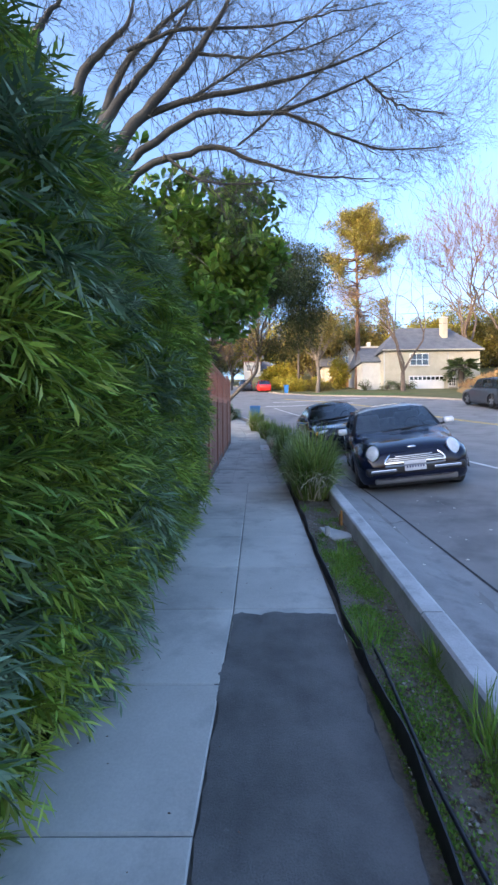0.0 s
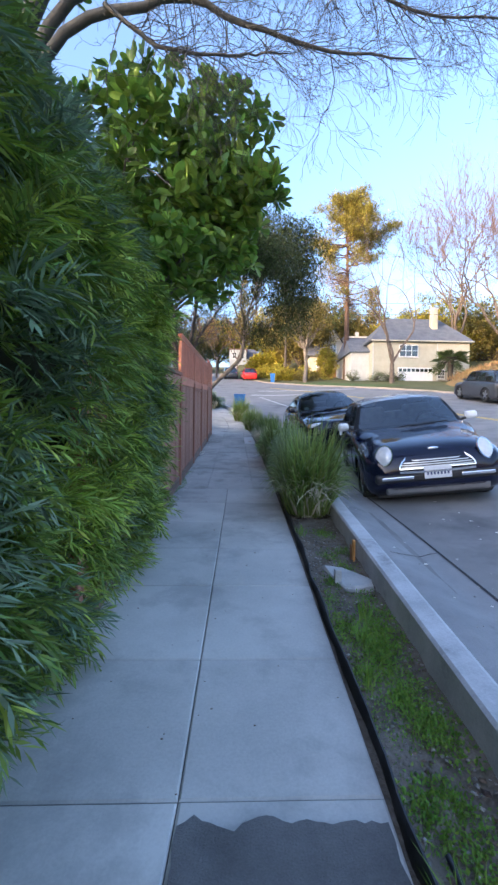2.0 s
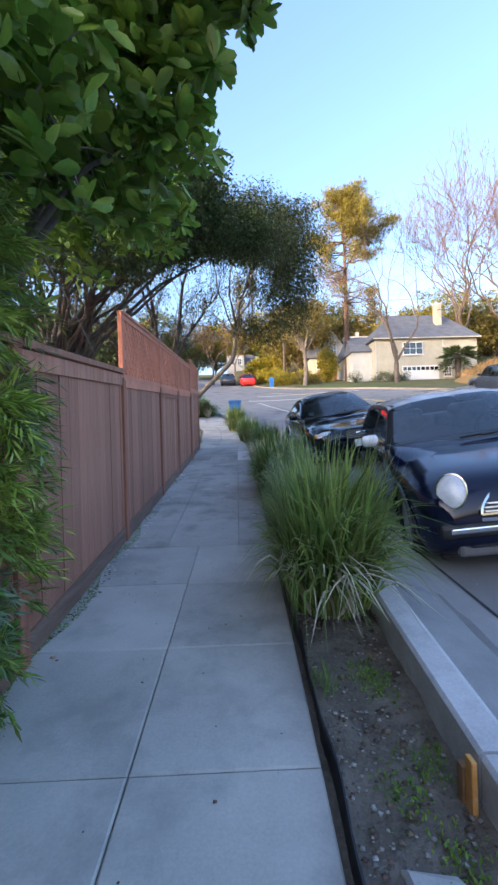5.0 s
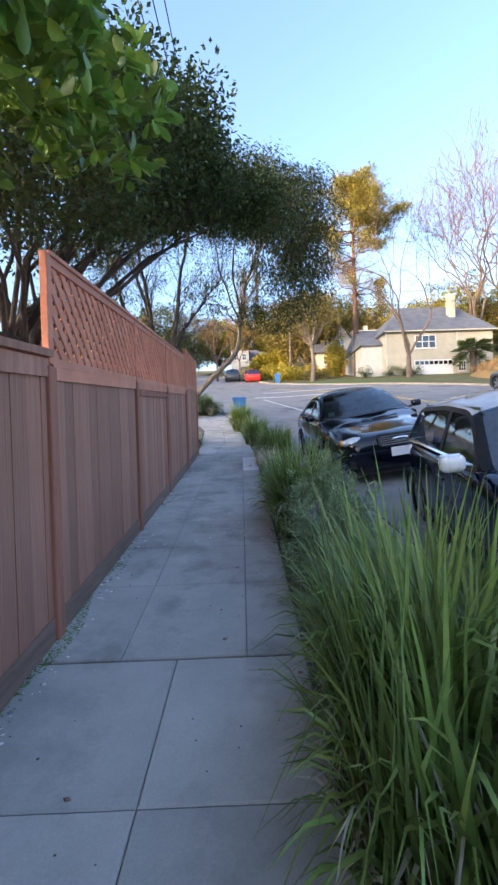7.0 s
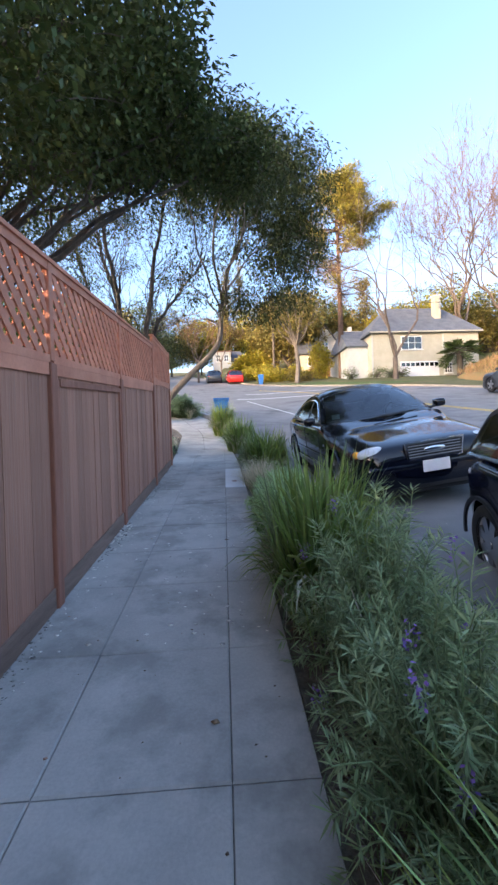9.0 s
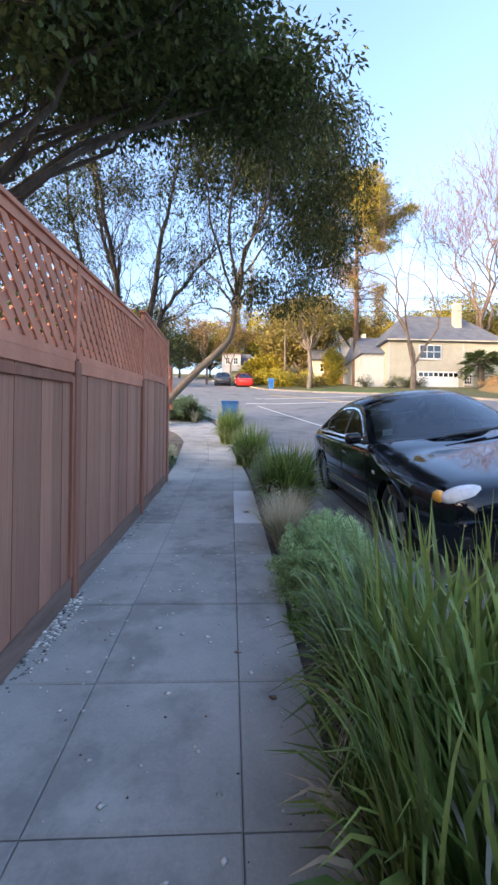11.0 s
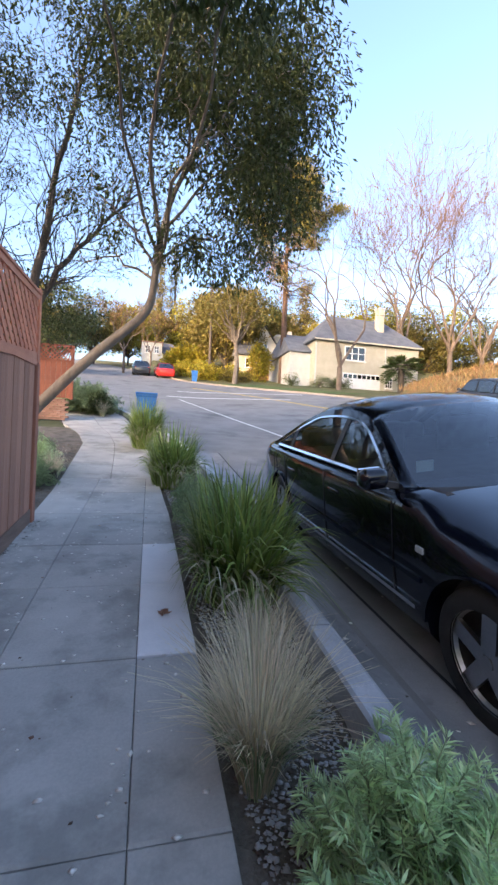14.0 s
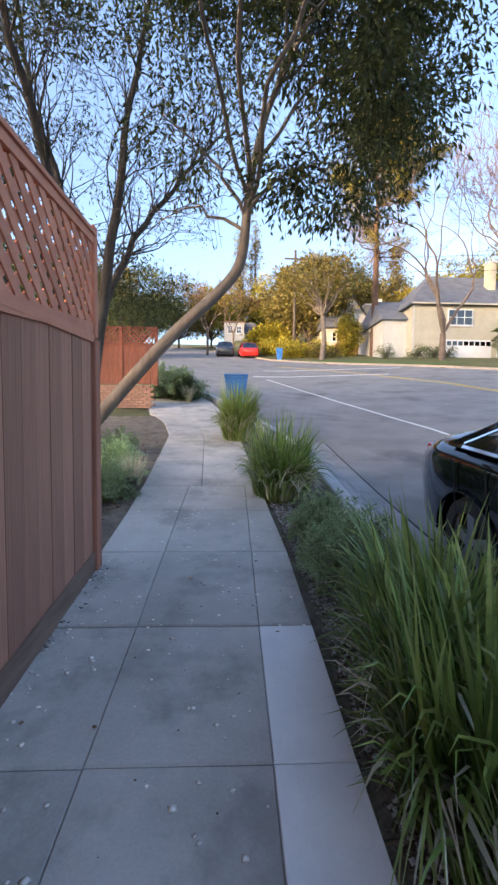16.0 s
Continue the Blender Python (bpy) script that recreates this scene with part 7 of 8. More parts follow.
def canopy(name, x, y, parts, mt, label, bark="bark", seed=0, leafsize=0.10, per=40, rad=0.4, cat="bush", trunk=0.06, wid=0.45):
    """A bush or far tree: stem, boughs, and clusters of leaves; parts are ellipsoids (dx, dy, h, rx, ry, rz, count)."""
    r = np.random.default_rng(seed)
    b = np.array([x, y, z(x, y) - 0.05])
    cents = np.concatenate([np.array([x + dx, y + dy, b[2] + h]) + unit(r.normal(0, 1, (n, 3))) * (0.45 + 0.55 * r.random((n, 1)) ** 0.6) * np.array([rx, ry, rz]) for dx, dy, h, rx, ry, rz, n in parts])
    low = min(p[2] - p[5] for p in parts)
    fork = b + np.array([0, 0, max(0.3, low * 0.8)])
    polys = [(np.array([b, (b + fork) / 2 + r.normal(0, trunk * 0.5, 3) * np.array([1, 1, 0]), fork]), np.array([trunk, trunk * 0.85, trunk * 0.75]))]
    for k in range(0, len(cents), max(1, len(cents) // 26)):
        polys.append((bend_line(fork, cents[k], 0.1, 6, rad * 0.12, r), np.linspace(trunk * 0.5, trunk * 0.08, 6)))
    v, f = crown(r, cents, per, rad, leafsize, leafsize * wid, "diamond", 0.1)
    return tree(name, tuple(b), polys, [("crown", (v, f), M[mt])], M[bark], label, trunk * 0.2, cat)


canopy("fence_top_bush", -2.75, 24.75, [(0, 0, 2.55, 1.15, 0.5, 0.6, 100)], "green_leaf", "dark green bush behind the garden fence", seed=500, leafsize=0.08, rad=0.25)


def neighbour_house():
    e = thing("neighbour_house", (-7.2, 12.0, z(-7, 12)), "low neighbour house with dark eaves behind the fence", "house")
    part("wall", cube_bm(-2.2, 2.0, -3.4, 3.2, -1.2, 2.05), M["stucco"], e)
    bm = bmesh.new()
    vs = [bm.verts.new(p) for p in ((-2.8, -4.0, 2.05), (2.6, -4.0, 2.05), (2.6, 3.8, 2.05), (-2.8, 3.8, 2.05), (-0.1, -3.2, 3.1), (-0.1, 3.0, 3.1), (-2.8, -4.0, 1.93), (2.6, -4.0, 1.93), (2.6, 3.8, 1.93), (-2.8, 3.8, 1.93))]
    for q in ((0, 1, 4), (1, 2, 5, 4), (2, 3, 5), (3, 0, 4, 5), (6, 7, 1, 0), (7, 8, 2, 1), (8, 9, 3, 2), (9, 6, 0, 3), (9, 8, 7, 6)):
        bm.faces.new([vs[i] for i in q])
    part("roof", bm, M["roof_dark"], e)
    return e


neighbour_house()


# ---------------------------------------------------------------- houses across the road
def window(parent, x, y, h, w, t, nx=2, ny=2, depth=0.08):
    f_ = part("window", cube_bm(x - w / 2 - 0.09, x + w / 2 + 0.09, y - 0.05, y + 0.02, h - 0.09, h + t + 0.09, 0.01, 1), M["trim_white"], parent, "white window frame")
    part("pane", cube_bm(x - w / 2, x + w / 2, y - 0.058, y - 0.052, h, h + t), M["pane"], f_)
    # thin dark sheet right behind the pane, painted as the unlit room
    part("room_behind", cube_bm(x - w / 2, x + w / 2, y - 0.0515, y - 0.0505, h, h + t), M["interior"], f_)
    for i in range(1, nx):
        xx = x - w / 2 + w * i / nx
        part("glazing_bar", cube_bm(xx - 0.03, xx + 0.03, y - 0.075, y - 0.06, h, h + t), M["trim_white"], f_)
    for i in range(1, ny):
        zz = h + t * i / ny
        part("glazing_bar", cube_bm(x - w / 2, x + w / 2, y - 0.073, y - 0.061, zz - 0.025, zz + 0.025), M["trim_white"], f_)
    part("sill", cube_bm(x - w / 2 - 0.15, x + w / 2 + 0.15, y - 0.13, y - 0.051, h - 0.15, h - 0.091), M["trim_white"], f_)
    return f_


def roof_bm(x0, x1, y0, y1, eave, ridge, hx0, hx1, over=0.35, th=0.14):
    """A hipped roof; hx0, hx1: how far the ridge's ends stand in from the sides."""
    x0, x1, y0, y1 = x0 - over, x1 + over, y0 - over, y1 + over
    ym = (y0 + y1) / 2
    bm = bmesh.new()
    P = [(x0, y0, eave), (x1, y0, eave), (x1, y1, eave), (x0, y1, eave), (x0 + hx0, ym, ridge), (x1 - hx1, ym, ridge)]
    a = [bm.verts.new(p) for p in P]
    b = [bm.verts.new((p[0], p[1], p[2] - th)) for p in P[:4]]
    for q in ((0, 1, 5, 4), (1, 2, 5), (2, 3, 4, 5), (3, 0, 4)):
        bm.faces.new([a[i] for i in q])
    for i in range(4):
        j = (i + 1) % 4
        bm.faces.new((a[j], a[i], b[i], b[j]))
    bm.faces.new(b)
    return bm


def cream_house():
    x0, y0 = 13.9, 46.0
    base = SLOPE * 46 + 2.95
    e = thing("house", (x0, y0, base), "cream stucco house with grey hip roof and white garage", "house")
    part("wall", cube_bm(0.7, 11.2, 0, 9.5, -1.0, 4.55), M["stucco"], e)
    part("roof", roof_bm(0.7, 11.2, 0, 9.5, 4.6, 8.3, 3.6, 1.6), M["roof"], e)
    wing = part("side_wing", cube_bm(-1.3, 0.69, 1.2, 8.0, -1.0, 3.6), M["stucco_white"], e, "white stucco side wing")
    part("wing_roof", roof_bm(-1.3, 3.6, 1.2, 8.0, 3.63, 5.9, 0.5, 0.6, 0.25), M["roof"], e)
    ch = part("chimney", cube_bm(8.1, 8.75, 2.2, 2.9, 4.9, 8.75, 0.02, 1), M["stucco"], e, "cream chimney")
    part("chimney_cap", cube_bm(8.03, 8.82, 2.13, 2.97, 8.755, 8.86), M["stucco_white"], ch)
    gd = part("garage_door", cube_bm(3.4, 7.2, -0.05, 0.01, -0.25, 1.75), M["door_white"], e, "white panelled garage door")
    for i in range(4):
        for j in range(3):
            part("door_panel", cube_bm(3.47 + i * 0.94, 4.34 + i * 0.94, -0.07, -0.052, -0.2 + j * 0.47, 0.21 + j * 0.47, 0.012, 1), M["door_white"], gd)
    for i in range(8):
        part("door_light", cube_bm(3.5 + i * 0.465, 3.86 + i * 0.465, -0.06, -0.053, 1.28, 1.62), M["pane"], gd)
    window(e, 4.55, -0.001, 2.95, 1.9, 1.15, 3, 2)
    window(e, 8.1, -0.001, 0.65, 0.62, 0.85, 3, 3)
    part("corner_trim", cube_bm(0.65, 0.79, -0.045, -0.002, -0.5, 4.4), M["stucco_white"], e)
    part("eave_board", cube_bm(0.4, 11.5, -0.37, -0.352, 4.47, 4.59), M["stucco"], e)
    part("downpipe", cube_bm(7.62, 7.72, -0.1, -0.01, 0.0, 4.4, 0.02, 1), M["stucco_white"], e)
    part("step", cube_bm(-0.9, 0.2, 0.4, 1.18, -0.6, 0.15), M["concrete"], e)
    return e


def upper_house():
    e = thing("house", (12.0, 61.0, SLOPE * 61 + 4.3), "white gabled house with dark roof uphill behind", "house")
    part("wall", cube_bm(0, 3.6, 0, 7, -1, 4.2), M["stucco_white"], e)
    bm = bmesh.new()
    vs = [bm.verts.new(p) for p in ((0, -0.01, 4.2), (3.6, -0.01, 4.2), (1.8, -0.01, 6.7), (0, 7, 4.2), (3.6, 7, 4.2), (1.8, 7, 6.7))]
    bm.faces.new((vs[0], vs[1], vs[2]))
    bm.faces.new((vs[4], vs[3], vs[5]))
    bm.faces.new((vs[0], vs[2], vs[5], vs[3]))
    bm.faces.new((vs[1], vs[4], vs[5], vs[2]))
    bm.faces.new((vs[0], vs[3], vs[4], vs[1]))
    part("gable", bm, M["stucco_white"], e)
    for sx, (xa, xb) in ((0, (-0.35, 1.8)), (1, (3.95, 1.8))):
        part("roof_slope", patch((xa, -0.4, 3.85), (xa, 7.4, 3.85), (xb, 7.4, 6.85), (xb, -0.4, 6.85), 0.0, 1, 1), M["roof_dark"], e)
    part("upper_wing", cube_bm(3.62, 9.2, 1.0, 7.5, -1, 5.9), M["stucco"], e, "cream flat-roofed wing")
    part("wing_parapet", cube_bm(3.65, 9.35, 0.85, 7.6, 5.91, 6.1), M["stucco_white"], e)
    part("wing_chimney", cube_bm(5.6, 6.1, 2.0, 2.5, 6.11, 7.0, 0.05), M["stucco_white"], e)
    window(e, 5.0, 0.999, 4.6, 1.4, 0.8, 3, 1)
    window(e, 1.8, -0.012, 3.4, 0.8, 1.2, 2, 2)
    return e


def brown_house():
    e = thing("house", (9.9, 57.5, SLOPE * 57.5 + 3.6), "brown shingled house with timber deck among trees", "house")
    part("wall", cube_bm(0, 2.6, 0, 5, -1, 3.4), M["stucco"], e)
    part("roof", roof_bm(0, 2.6, 0, 5, 3.4, 5.4, 0.4, 0.4), M["roof_dark"], e)
    window(e, 1.3, -0.001, 1.9, 0.8, 0.9, 2, 2)
    dk = part("deck", cube_bm(0.6, 5.4, -3.2, -0.1, 0.9, 1.05), M["deck_wood"], e, "brown timber deck")
    for k in range(17):
        part("baluster", cube_bm(0.66 + k * 0.29, 0.74 + k * 0.29, -3.16, -3.08, 1.06, 1.95), M["deck_wood"], dk)
    part("deck_rail", cube_bm(0.6, 5.4, -3.2, -3.05, 1.955, 2.05), M["deck_wood"], dk)
    for k in range(30):
        part("skirt_board", cube_bm(0.62 + k * 0.16, 0.77 + k * 0.16, -3.19, -3.16, -0.6, 0.88), M["deck_wood"], dk)
    return e


def far_house():
    e = thing("house", (-1.2, 76.0, SLOPE * 76 + 5.2), "white house with dark roof far up the street", "house")
    part("wall", cube_bm(0, 3.0, 0, 6, -1, 4.6), M["stucco_white"], e)
    part("roof", roof_bm(0, 3.0, 0, 6, 4.6, 5.2, 0.8, 0.8, 0.2), M["brick"], e)
    part("gabled_wing", cube_bm(3.02, 5.8, 0.5, 6, -1, 3.0), M["stucco_white"], e)
    part("wing_roof", roof_bm(3.02, 5.8, 0.5, 6, 3.0, 5.2, 0.3, 1.4, 0.25), M["roof_dark"], e)
    window(e, 0.9, -0.001, 2.9, 0.6, 1.0, 2, 2)
    window(e, 2.2, -0.001, 2.9, 0.6, 1.0, 2, 2)
    window(e, 4.4, 0.499, 0.8, 0.9, 1.0, 2, 2)
    return e


cream_house()
upper_house()
brown_house()
far_house()
tagged(ribbon("front_lawn", off(FAR_KERB, 0.18), off(FAR_KERB, 4.4), np.linspace(38.6, 46, 24), 0.11, M["lawn"], 5), "green front lawn before the houses", "lawn", kind="structure")


def mound():
    r = np.random.default_rng(15)
    n = 40
    X, Y = np.meshgrid(np.linspace(18.0, 36, n), np.linspace(26, 46, n), indexing="ij")
    d = np.hypot((X - 27.5) / 8.5, (Y - 37) / 9.0)
    H = Z(X, Y) + 0.05 + 3.4 * np.clip(1 - d, 0, 1) ** 0.8
    for i in range(n):
        for j in range(n):
            H[i, j] += 0.12 * noise.noise((X[i, j] * 0.8, Y[i, j] * 0.8, 0))
    H = np.where(d > 0.98, Z(X, Y) - 0.2, H)
    i, j = np.meshgrid(np.arange(n - 1), np.arange(n - 1), indexing="ij")
    f = np.stack([i * n + j, (i + 1) * n + j, (i + 1) * n + j + 1, i * n + j + 1], -1).reshape(-1, 4)
    V = np.stack([X, Y, H], -1).reshape(-1, 3)
    tagged(link("mound", fast("mound", (V, f), 4), M["mound_grass"], smooth=True), "tawny grassy mound beside the driveway", "mound", kind="structure")
    pts = V[(d.ravel() < 0.95)]
    c = pts[r.integers(0, len(pts), 9000)] + r.normal(0, 0.2, (9000, 3)) * np.array([1, 1, 0.0])
    dd = r.normal(0, 0.5, (9000, 3))
    dd[:, 2] = 1
    v, f = leaves(c, dd, 0.55, 0.05, r)
    tagged(link("tawny_grass", fast("tawny_grass", (v, f), 4), mat("tawny_grass_blades", (0.28, 0.17, 0.07), (0.38, 0.25, 0.10), 1, 9, 0.9, bump=0, island=0.3)), "long tawny dry grass on the mound", "dry grass", kind="stuff")


mound()


# ---------------------------------------------------------------- far trees
def pine():
    r = np.random.default_rng(18)
    x, y = 12.75, 50.0
    b = np.array([x, y, z(x, y) - 0.2])
    H = 21.6
    tr = np.array([b + np.array([0.25 * math.sin(t * 2.2) - 0.35 * t, 0, H * t]) for t in np.linspace(0, 0.97, 16)])
    polys = [(tr, np.linspace(0.36, 0.06, 16))]
    green, brown = [], []
    for k in range(100):
        t = r.uniform(0.40, 0.98) if k % 3 else r.uniform(0.66, 0.98)
        a = r.uniform(0, 6.28)
        L = np.interp(t, [0.40, 0.55, 0.72, 0.85, 0.98], [3.0, 4.2, 4.8, 3.8, 1.4]) * r.uniform(0.5, 1.15)
        p0 = b + np.array([0.25 * math.sin(t * 2.2) - 0.35 * t, 0, H * t])
        p1 = p0 + np.array([math.cos(a) * L, math.sin(a) * L, L * r.uniform(0.05, 0.5)])
        p = bend_line(p0, p1, -0.15, 6, 0.08, r)
        polys.append((p, np.linspace(0.07, 0.02, 6)))
        tgt = green if t > 0.62 or r.random() < 0.15 else brown
        for q in range(5 if tgt is green else 4):
            tgt.append(p[r.integers(3, 6)] + r.normal(0, 0.32, 3) * np.array([1, 1, 0.6]))
    # outlying boughs that break the crown's outline
    for t, dx, dz, n in ((0.68, 5.2, 3.2, 26), (0.62, 3.4, 1.2, 14), (0.66, -3.6, 1.4, 14), (0.58, -2.8, 0.4, 8)):
        p0 = b + np.array([0, 0, H * t])
        p = bend_line(p0, p0 + np.array([dx, -0.5, dz]), -0.4, 8, 0.1, r)
        polys.append((p, np.linspace(0.09, 0.03, 8)))
        for q in range(n):
            green.append(p[r.integers(4, 8)] + r.normal(0, 0.38, 3) * np.array([1, 1, 0.5]))
    g_ = crown(r, np.array(green), 76, 0.62, 0.34, 0.065, "diamond", -0.35, 0.1, 0.6)
    w_ = crown(r, np.array(brown), 90, 0.95, 0.5, 0.024, "diamond", 0.1, 0.1, 0.8)
    return tree("pine_tree", tuple(b), polys, [("crown", g_, M["pine_needle"]), ("dry_twigwork", w_, M["pine_brown"])], M["bark_pine"], "tall pine with golden sunlit crown and bare lower trunk", 0.05)


pine()


def pollard(name, x, y, h0, H, spread, seed, label, depth=5, bark="bark_plane", lift=0.30, kids=(2, 3), rad=0.26, twig=None, lean=0.0, curl=0.17):
    r = np.random.default_rng(seed)
    b = np.array([x, y, z(x, y) - 0.2])
    fork = b + np.array([lean, 0, h0 + 0.2])
    polys = [(np.array([b, (b + fork) / 2, fork]), np.array([rad * 1.15, rad, rad * 0.92]))]
    for k in range(5 if depth > 4 else 4):
        a = 6.28 * k / 5 + r.normal(0, 0.3)
        d = np.array([math.cos(a) * spread, math.sin(a) * spread * 0.8, 1.0])
        grow(r, fork, d, (H - h0) * 0.30, rad * 0.55, depth, 0.46, lift, kids, 0.66, curl, 5, None, polys, 0.013)
    return tree(name, tuple(b), polys, [], M[bark], label, 0.045, twig_mat=M[twig] if twig else None)


pollard("bare_plane_tree", 15.55, 43.0, 2.0, 18.2, 0.50, 81, "pale leafless plane tree before the cream house", 4, kids=(2, 2), rad=0.22, curl=0.2)
pollard("bare_street_tree", 25.4, 49.5, 4.2, 24.0, 0.34, 82, "tall leafless tree with warm sunlit twigs", 5, twig="twig_warm", rad=0.24, kids=(3, 3), curl=0.20, lift=0.30)
pollard("bare_street_tree", 29.4, 47.0, 4.2, 24.5, 0.36, 83, "tall leafless tree with warm sunlit twigs", 5, twig="twig_warm", rad=0.26, kids=(3, 3), curl=0.20, lift=0.30)
pollard("bare_street_tree", 36.0, 50.0, 4.2, 24.5, 0.42, 84, "tall leafless tree with warm sunlit twigs", 5, twig="twig_warm", rad=0.26, kids=(3, 3), curl=0.20, lift=0.30)
pollard("bare_verge_tree", -2.6, 58.0, 2.4, 9.0, 0.7, 85, "small leafless tree by the upper street", 4, twig="twig_warm", rad=0.14)
pollard("bare_verge_tree", 0.2, 70.0, 2.4, 10.0, 0.7, 86, "small leafless tree by the upper street", 4, twig="twig_warm", rad=0.14)

canopy("street_tree", 7.5, 47.2, [(-0.6, 0, 6.6, 2.6, 2.0, 1.9, 70), (1.6, 0.4, 7.4, 1.8, 1.8, 1.6, 40)], "olive_leaf", "street tree with olive yellow crown on the verge", seed=510, leafsize=0.26, per=44, rad=0.8, cat="tree", trunk=0.24, bark="bark_pale")
canopy("yellow_bush", 10.7, 51.0, [(0, 0, 2.1, 1.2, 1.0, 2.0, 90)], "yellow_leaf", "tall bright yellow-green bush beside the pine", seed=511, leafsize=0.22, per=60, rad=0.45)
canopy("yellow_bush", 8.3, 52.0, [(0, 0, 0.8, 1.5, 1.0, 0.75, 60)], "yellow_leaf", "bright yellow-green bush on the bank", seed=512, leafsize=0.22, per=60, rad=0.45)
canopy("yellow_bush", 5.6, 51.5, [(0, 0, 0.8, 1.7, 1.0, 0.7, 60)], "yellow_leaf", "bright yellow-green bush on the bank", seed=513, leafsize=0.22, per=60, rad=0.45)
canopy("yellow_bush", 4.6, 56.0, [(0, 0, 1.0, 2.2, 1.4, 0.9, 80)], "yellow_leaf", "bright yellow-green bush on the bank", seed=514, leafsize=0.22, per=60, rad=0.5)
canopy("bank_bush", 8.0, 48.9, [(0, 0, 0.7, 1.6, 0.9, 0.7, 60)], "olive_leaf", "low tawny bush at the foot of the bank", seed=515, leafsize=0.16, per=30, rad=0.4)
for k, (xx, yy) in enumerate([(14.6, 45.0), (15.9, 44.9), (12.6, 46.4), (17.0, 45.2)]):
    canopy("foundation_shrub", xx, yy, [(0, 0, 0.6, 0.8, 0.6, 0.6, 34)], "green_leaf", "dark green shrub at the foot of the house", seed=520 + k, leafsize=0.12, per=26, rad=0.3)
for k, (xx, yy, hh, ww, mt) in enumerate([
        (9.0, 61, 11, 4.2, "olive_leaf"), (4.4, 63, 3.0, 2.0, "yellow_leaf"), (15.5, 70, 11.5, 5, "green_leaf"), (20.0, 68, 9.5, 4.5, "olive_leaf"), (8.5, 70, 11, 4.0, "olive_leaf"), (12.0, 72, 13, 5, "olive_leaf"),
        (25.5, 66, 9, 4.5, "yellow_leaf"), (30.5, 70, 10.5, 5.5, "yellow_leaf"), (29.0, 62, 8, 4.5, "olive_leaf"), (35.5, 70, 12, 6, "yellow_leaf"), (41, 68, 12, 6.5, "olive_leaf"), (48, 72, 14, 7.5, "yellow_leaf"), (56, 70, 14, 8, "olive_leaf"),
        (-3.5, 84, 10, 4.5, "yellow_leaf"), (-8.5, 80, 11, 5, "olive_leaf"), (2.0, 92, 13, 6, "olive_leaf"), (8.0, 90, 13, 6, "yellow_leaf"), (-14, 74, 12, 6, "green_leaf"), (-20, 62, 12, 6, "green_leaf"), (-12, 52, 8, 4, "olive_leaf"), (-17, 46, 9, 4.5, "green_leaf"), (23, 80, 11, 7, "green_leaf"), (33, 84, 12, 8, "olive_leaf"), (45, 88, 18, 9, "olive_leaf")]):
    canopy("hillside_tree", xx, yy, [(0, 0, hh * 0.62, ww, ww * 0.8, hh * 0.38, 80), (ww * 0.4, -0.5, hh * 0.42, ww * 0.7, ww * 0.6, hh * 0.25, 40), (-ww * 0.4, -0.4, hh * 0.5, ww * 0.6, ww * 0.6, hh * 0.25, 36)], mt,
           {"olive_leaf": "olive brown tree on the wooded hillside", "yellow_leaf": "golden sunlit tree on the wooded hillside", "green_leaf": "dark green tree on the wooded hillside"}[mt], seed=540 + k, leafsize=0.46, per=64, rad=1.15, cat="tree", trunk=0.22)
for k, (xx, yy, hh) in enumerate([(1.5, 96, 24), (4.2, 98, 26), (23.2, 72, 15)]):
    canopy("tall_conifer", xx, yy, [(0, 0, hh * 0.45, 1.9, 1.7, hh * 0.3, 60), (0, 0, hh * 0.8, 0.9, 0.9, hh * 0.2, 36)], "olive_leaf", "tall slender conifer on the hill", seed=590 + k, leafsize=0.4, per=30, rad=0.8, cat="tree", trunk=0.25)


def palm():
    r = np.random.default_rng(19)
    x, y = 21.9, 43.8
    b = np.array([x, y, z(x, y) - 0.1])
    hd = b + np.array([0, 0, 2.5])
    polys = [(np.array([b, b + np.array([0, 0, 1.2]), hd]), np.array([0.30, 0.26, 0.30]))]
    S = []
    for k in range(60):
        a, up = 6.28 * k / 60 + r.normal(0, 0.1), r.uniform(-0.5, 1.1)
        d = unit(np.array([math.cos(a), math.sin(a), up]))
        L = r.uniform(1.2, 1.8)
        p = np.array([hd + d * L * s + np.array([0, 0, -0.55 * s * s]) for s in np.linspace(0, 1, 7)])
        polys.append((p, np.linspace(0.025, 0.008, 7)))
        sd = unit(np.cross(d, [0, 0, 1.0]))
        c = np.repeat(p[3:], 14, 0)
        dirs = d * 1.0 + sd * r.uniform(-1.3, 1.3, (len(c), 1)) + np.array([0, 0, -0.2])
        S.append(leaves(c, dirs, 0.55, 0.07, r))
    return tree("palm_tree", tuple(b), polys, [("fronds", join(S), M["palm"])], M["bark"], "short fan palm beside the garage", 0.06)


palm()


def cable(a, b, sag, label, rad=0.018):
    p = bend_line(a, b, -sag, 24)
    v, f = tubes([(p, np.full(24, rad))], 6)
    return tagged(link("overhead_cable", fast("overhead_cable", (v, f), 4), M["cable"], smooth=True), label, "cable", "overhead cables")


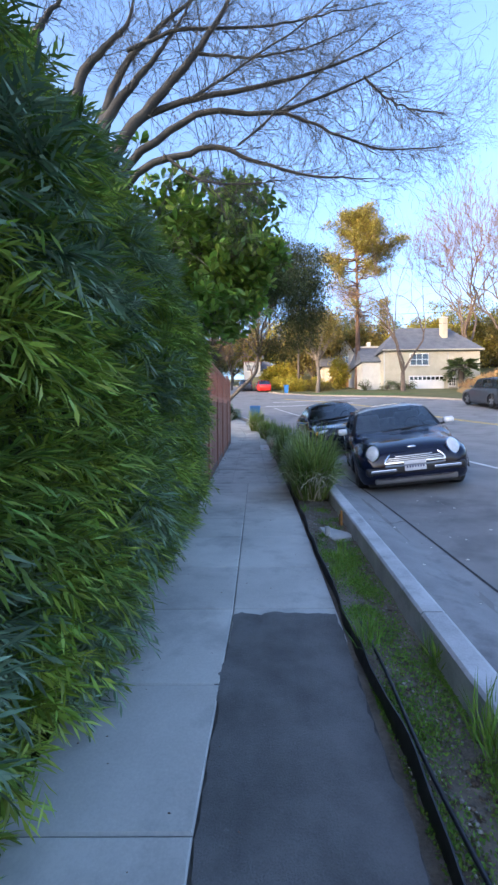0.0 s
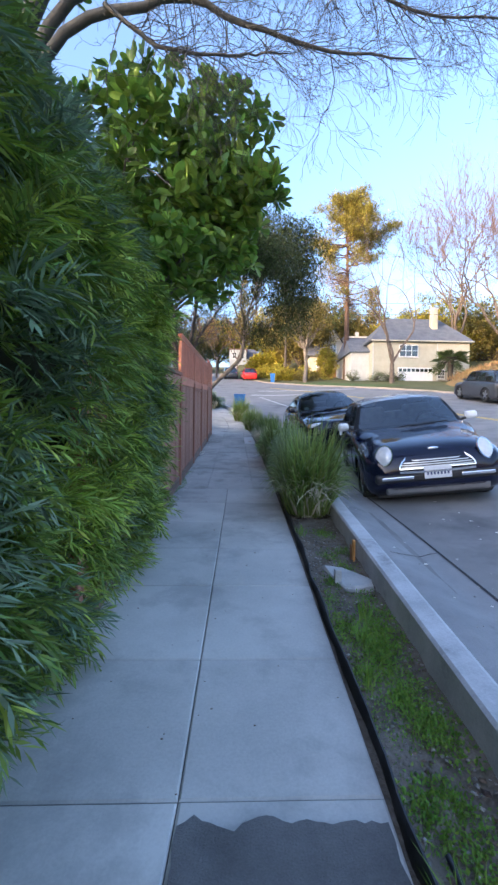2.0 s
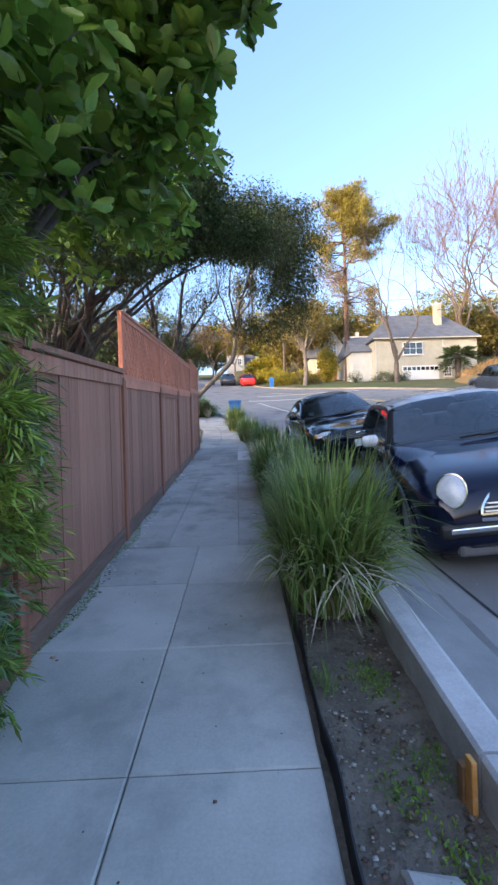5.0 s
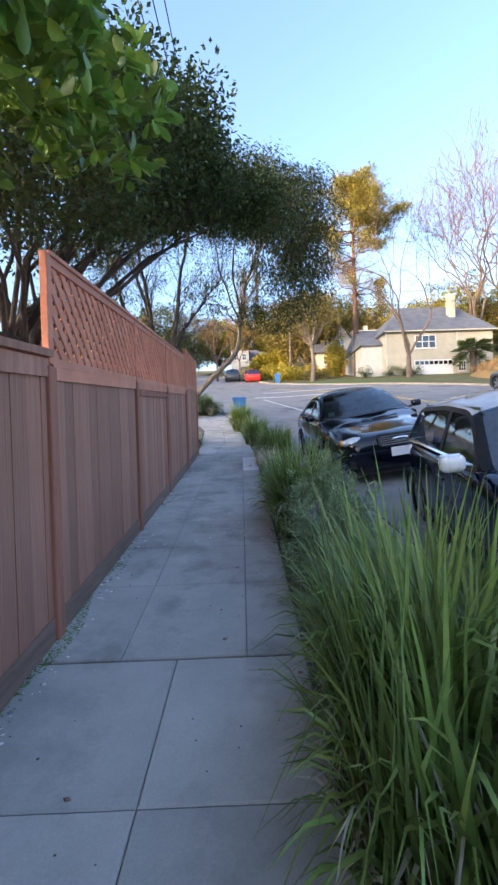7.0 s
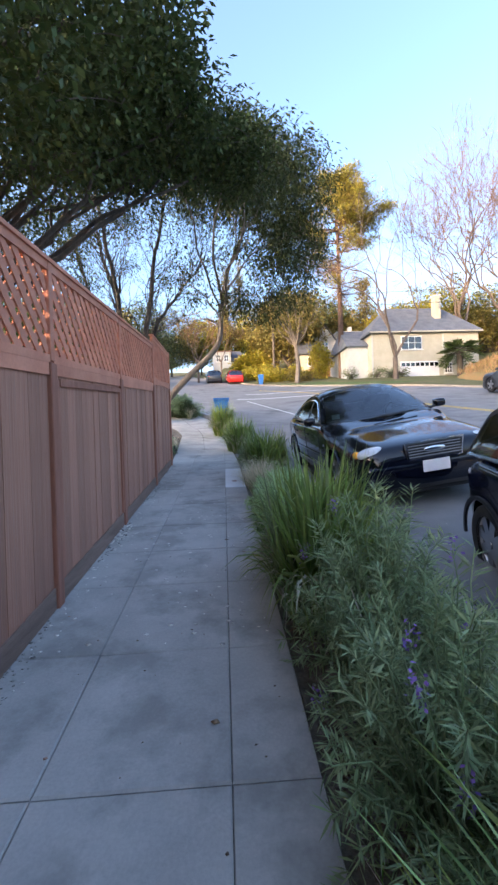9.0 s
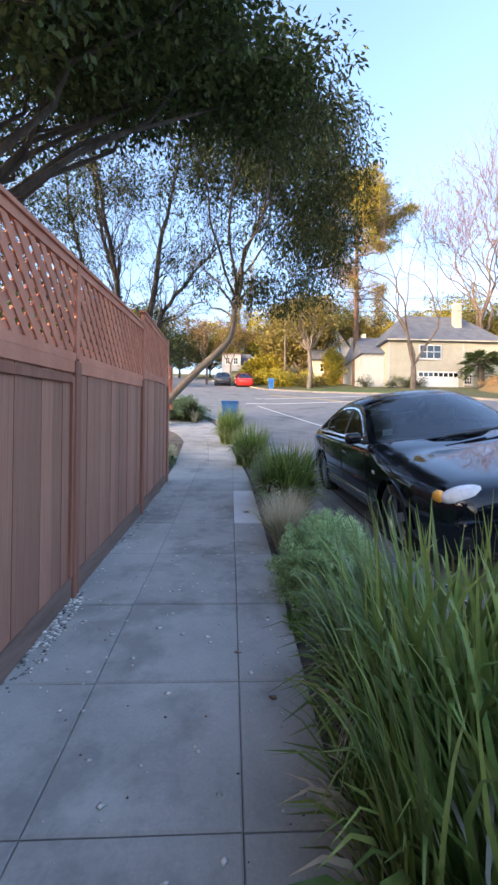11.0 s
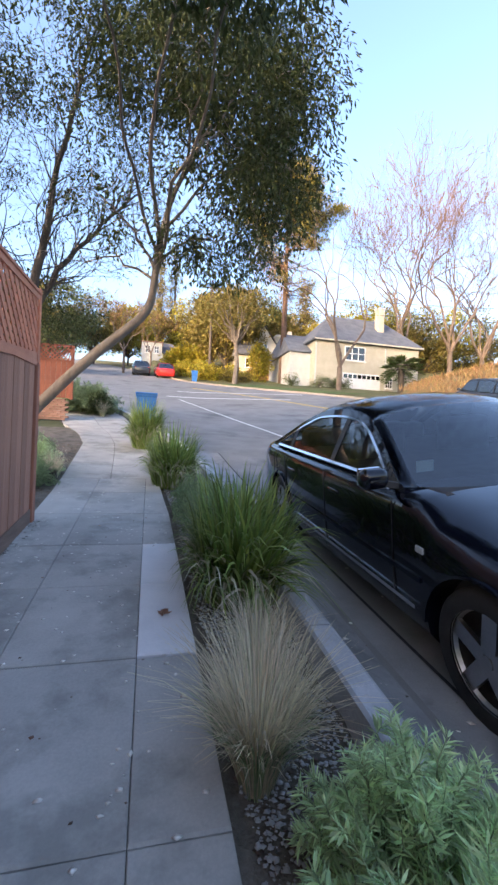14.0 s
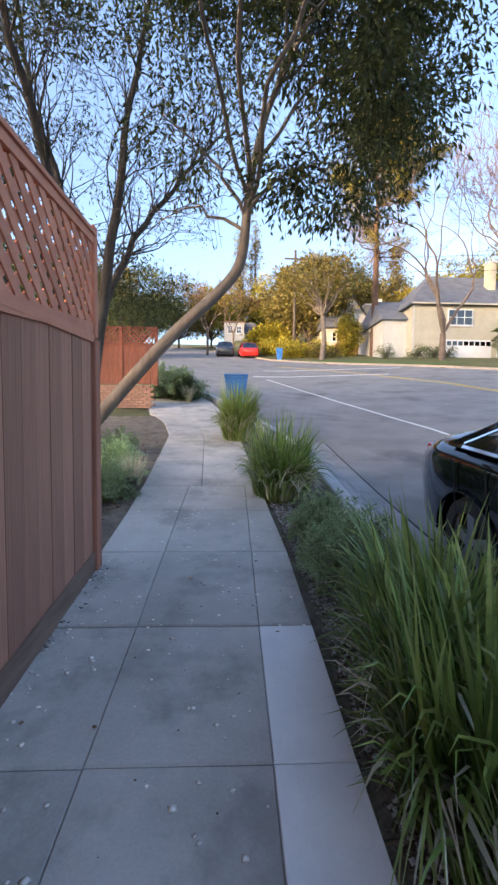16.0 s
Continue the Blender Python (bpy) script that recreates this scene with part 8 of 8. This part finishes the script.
def utility_pole(x, y, h):
    e = thing("utility_pole", (x, y, z(x, y)), "weathered wooden utility pole with crossarm", "utility pole", "utility poles")
    part("pole", cyl_bm(0.16, 0.11, h + 0.4, 16, Matrix.Translation((0, 0, h / 2 - 0.2))), M["bark"], e, smooth=False)
    part("crossarm", cube_bm(-1.1, 1.1, -0.06, 0.06, h - 0.9, h - 0.75, 0.01, 1), M["bark"], e)
    return e


pl_a, pl_b = (6.3, 55.0), (46.0, 38.0)
utility_pole(*pl_a, 10.5)
utility_pole(*pl_b, 10.0)
for dh in (0.0, 1.3):
    cable((pl_a[0], pl_a[1], z(*pl_a) + 9.7 - dh), (pl_b[0], pl_b[1], z(*pl_b) + 9.2 - dh), 0.5, "thin dark overhead cable crossing the street")
for dx in (0.0, 0.28, 0.5):
    cable((-1.75 + dx, -20, SLOPE * -20 + 9.4), (-1.15 + dx, 40, SLOPE * 40 + 9.6), 0.6, "thin dark overhead cable along the street", 0.012)


def ridge():
    """Unseen hill added to the west to keep the low sun off the street."""
    r = np.random.default_rng(99)
    ys = np.linspace(-1300, -447, 120)
    xs = np.array([-900, -780, -690, -630, -600, -570, -520, -450])
    hs = np.array([-8, 60, 110, 140, 150, 138, 80, -6])
    X, Y = np.meshgrid(xs, ys, indexing="ij")
    H = np.repeat(hs[:, None], len(ys), 1) + 0.0
    for i in range(len(xs)):
        for j in range(len(ys)):
            H[i, j] += 1.5 * noise.noise((X[i, j] * 0.03, Y[i, j] * 0.05, 0)) + 0.8 * noise.noise((X[i, j] * 0.1, Y[i, j] * 0.15, 3))
    m = len(ys)
    i, j = np.meshgrid(np.arange(len(xs) - 1), np.arange(m - 1), indexing="ij")
    f = np.stack([i * m + j, (i + 1) * m + j, (i + 1) * m + j + 1, i * m + j + 1], -1).reshape(-1, 4)
    ob = link("backdrop", fast("backdrop", (np.stack([X, Y, H], -1).reshape(-1, 3), f), 4), M["grass_ground"], smooth=True)
    return tagged(ob, "unseen hill added in the west to shade the street", "hill", kind="structure")


ridge()
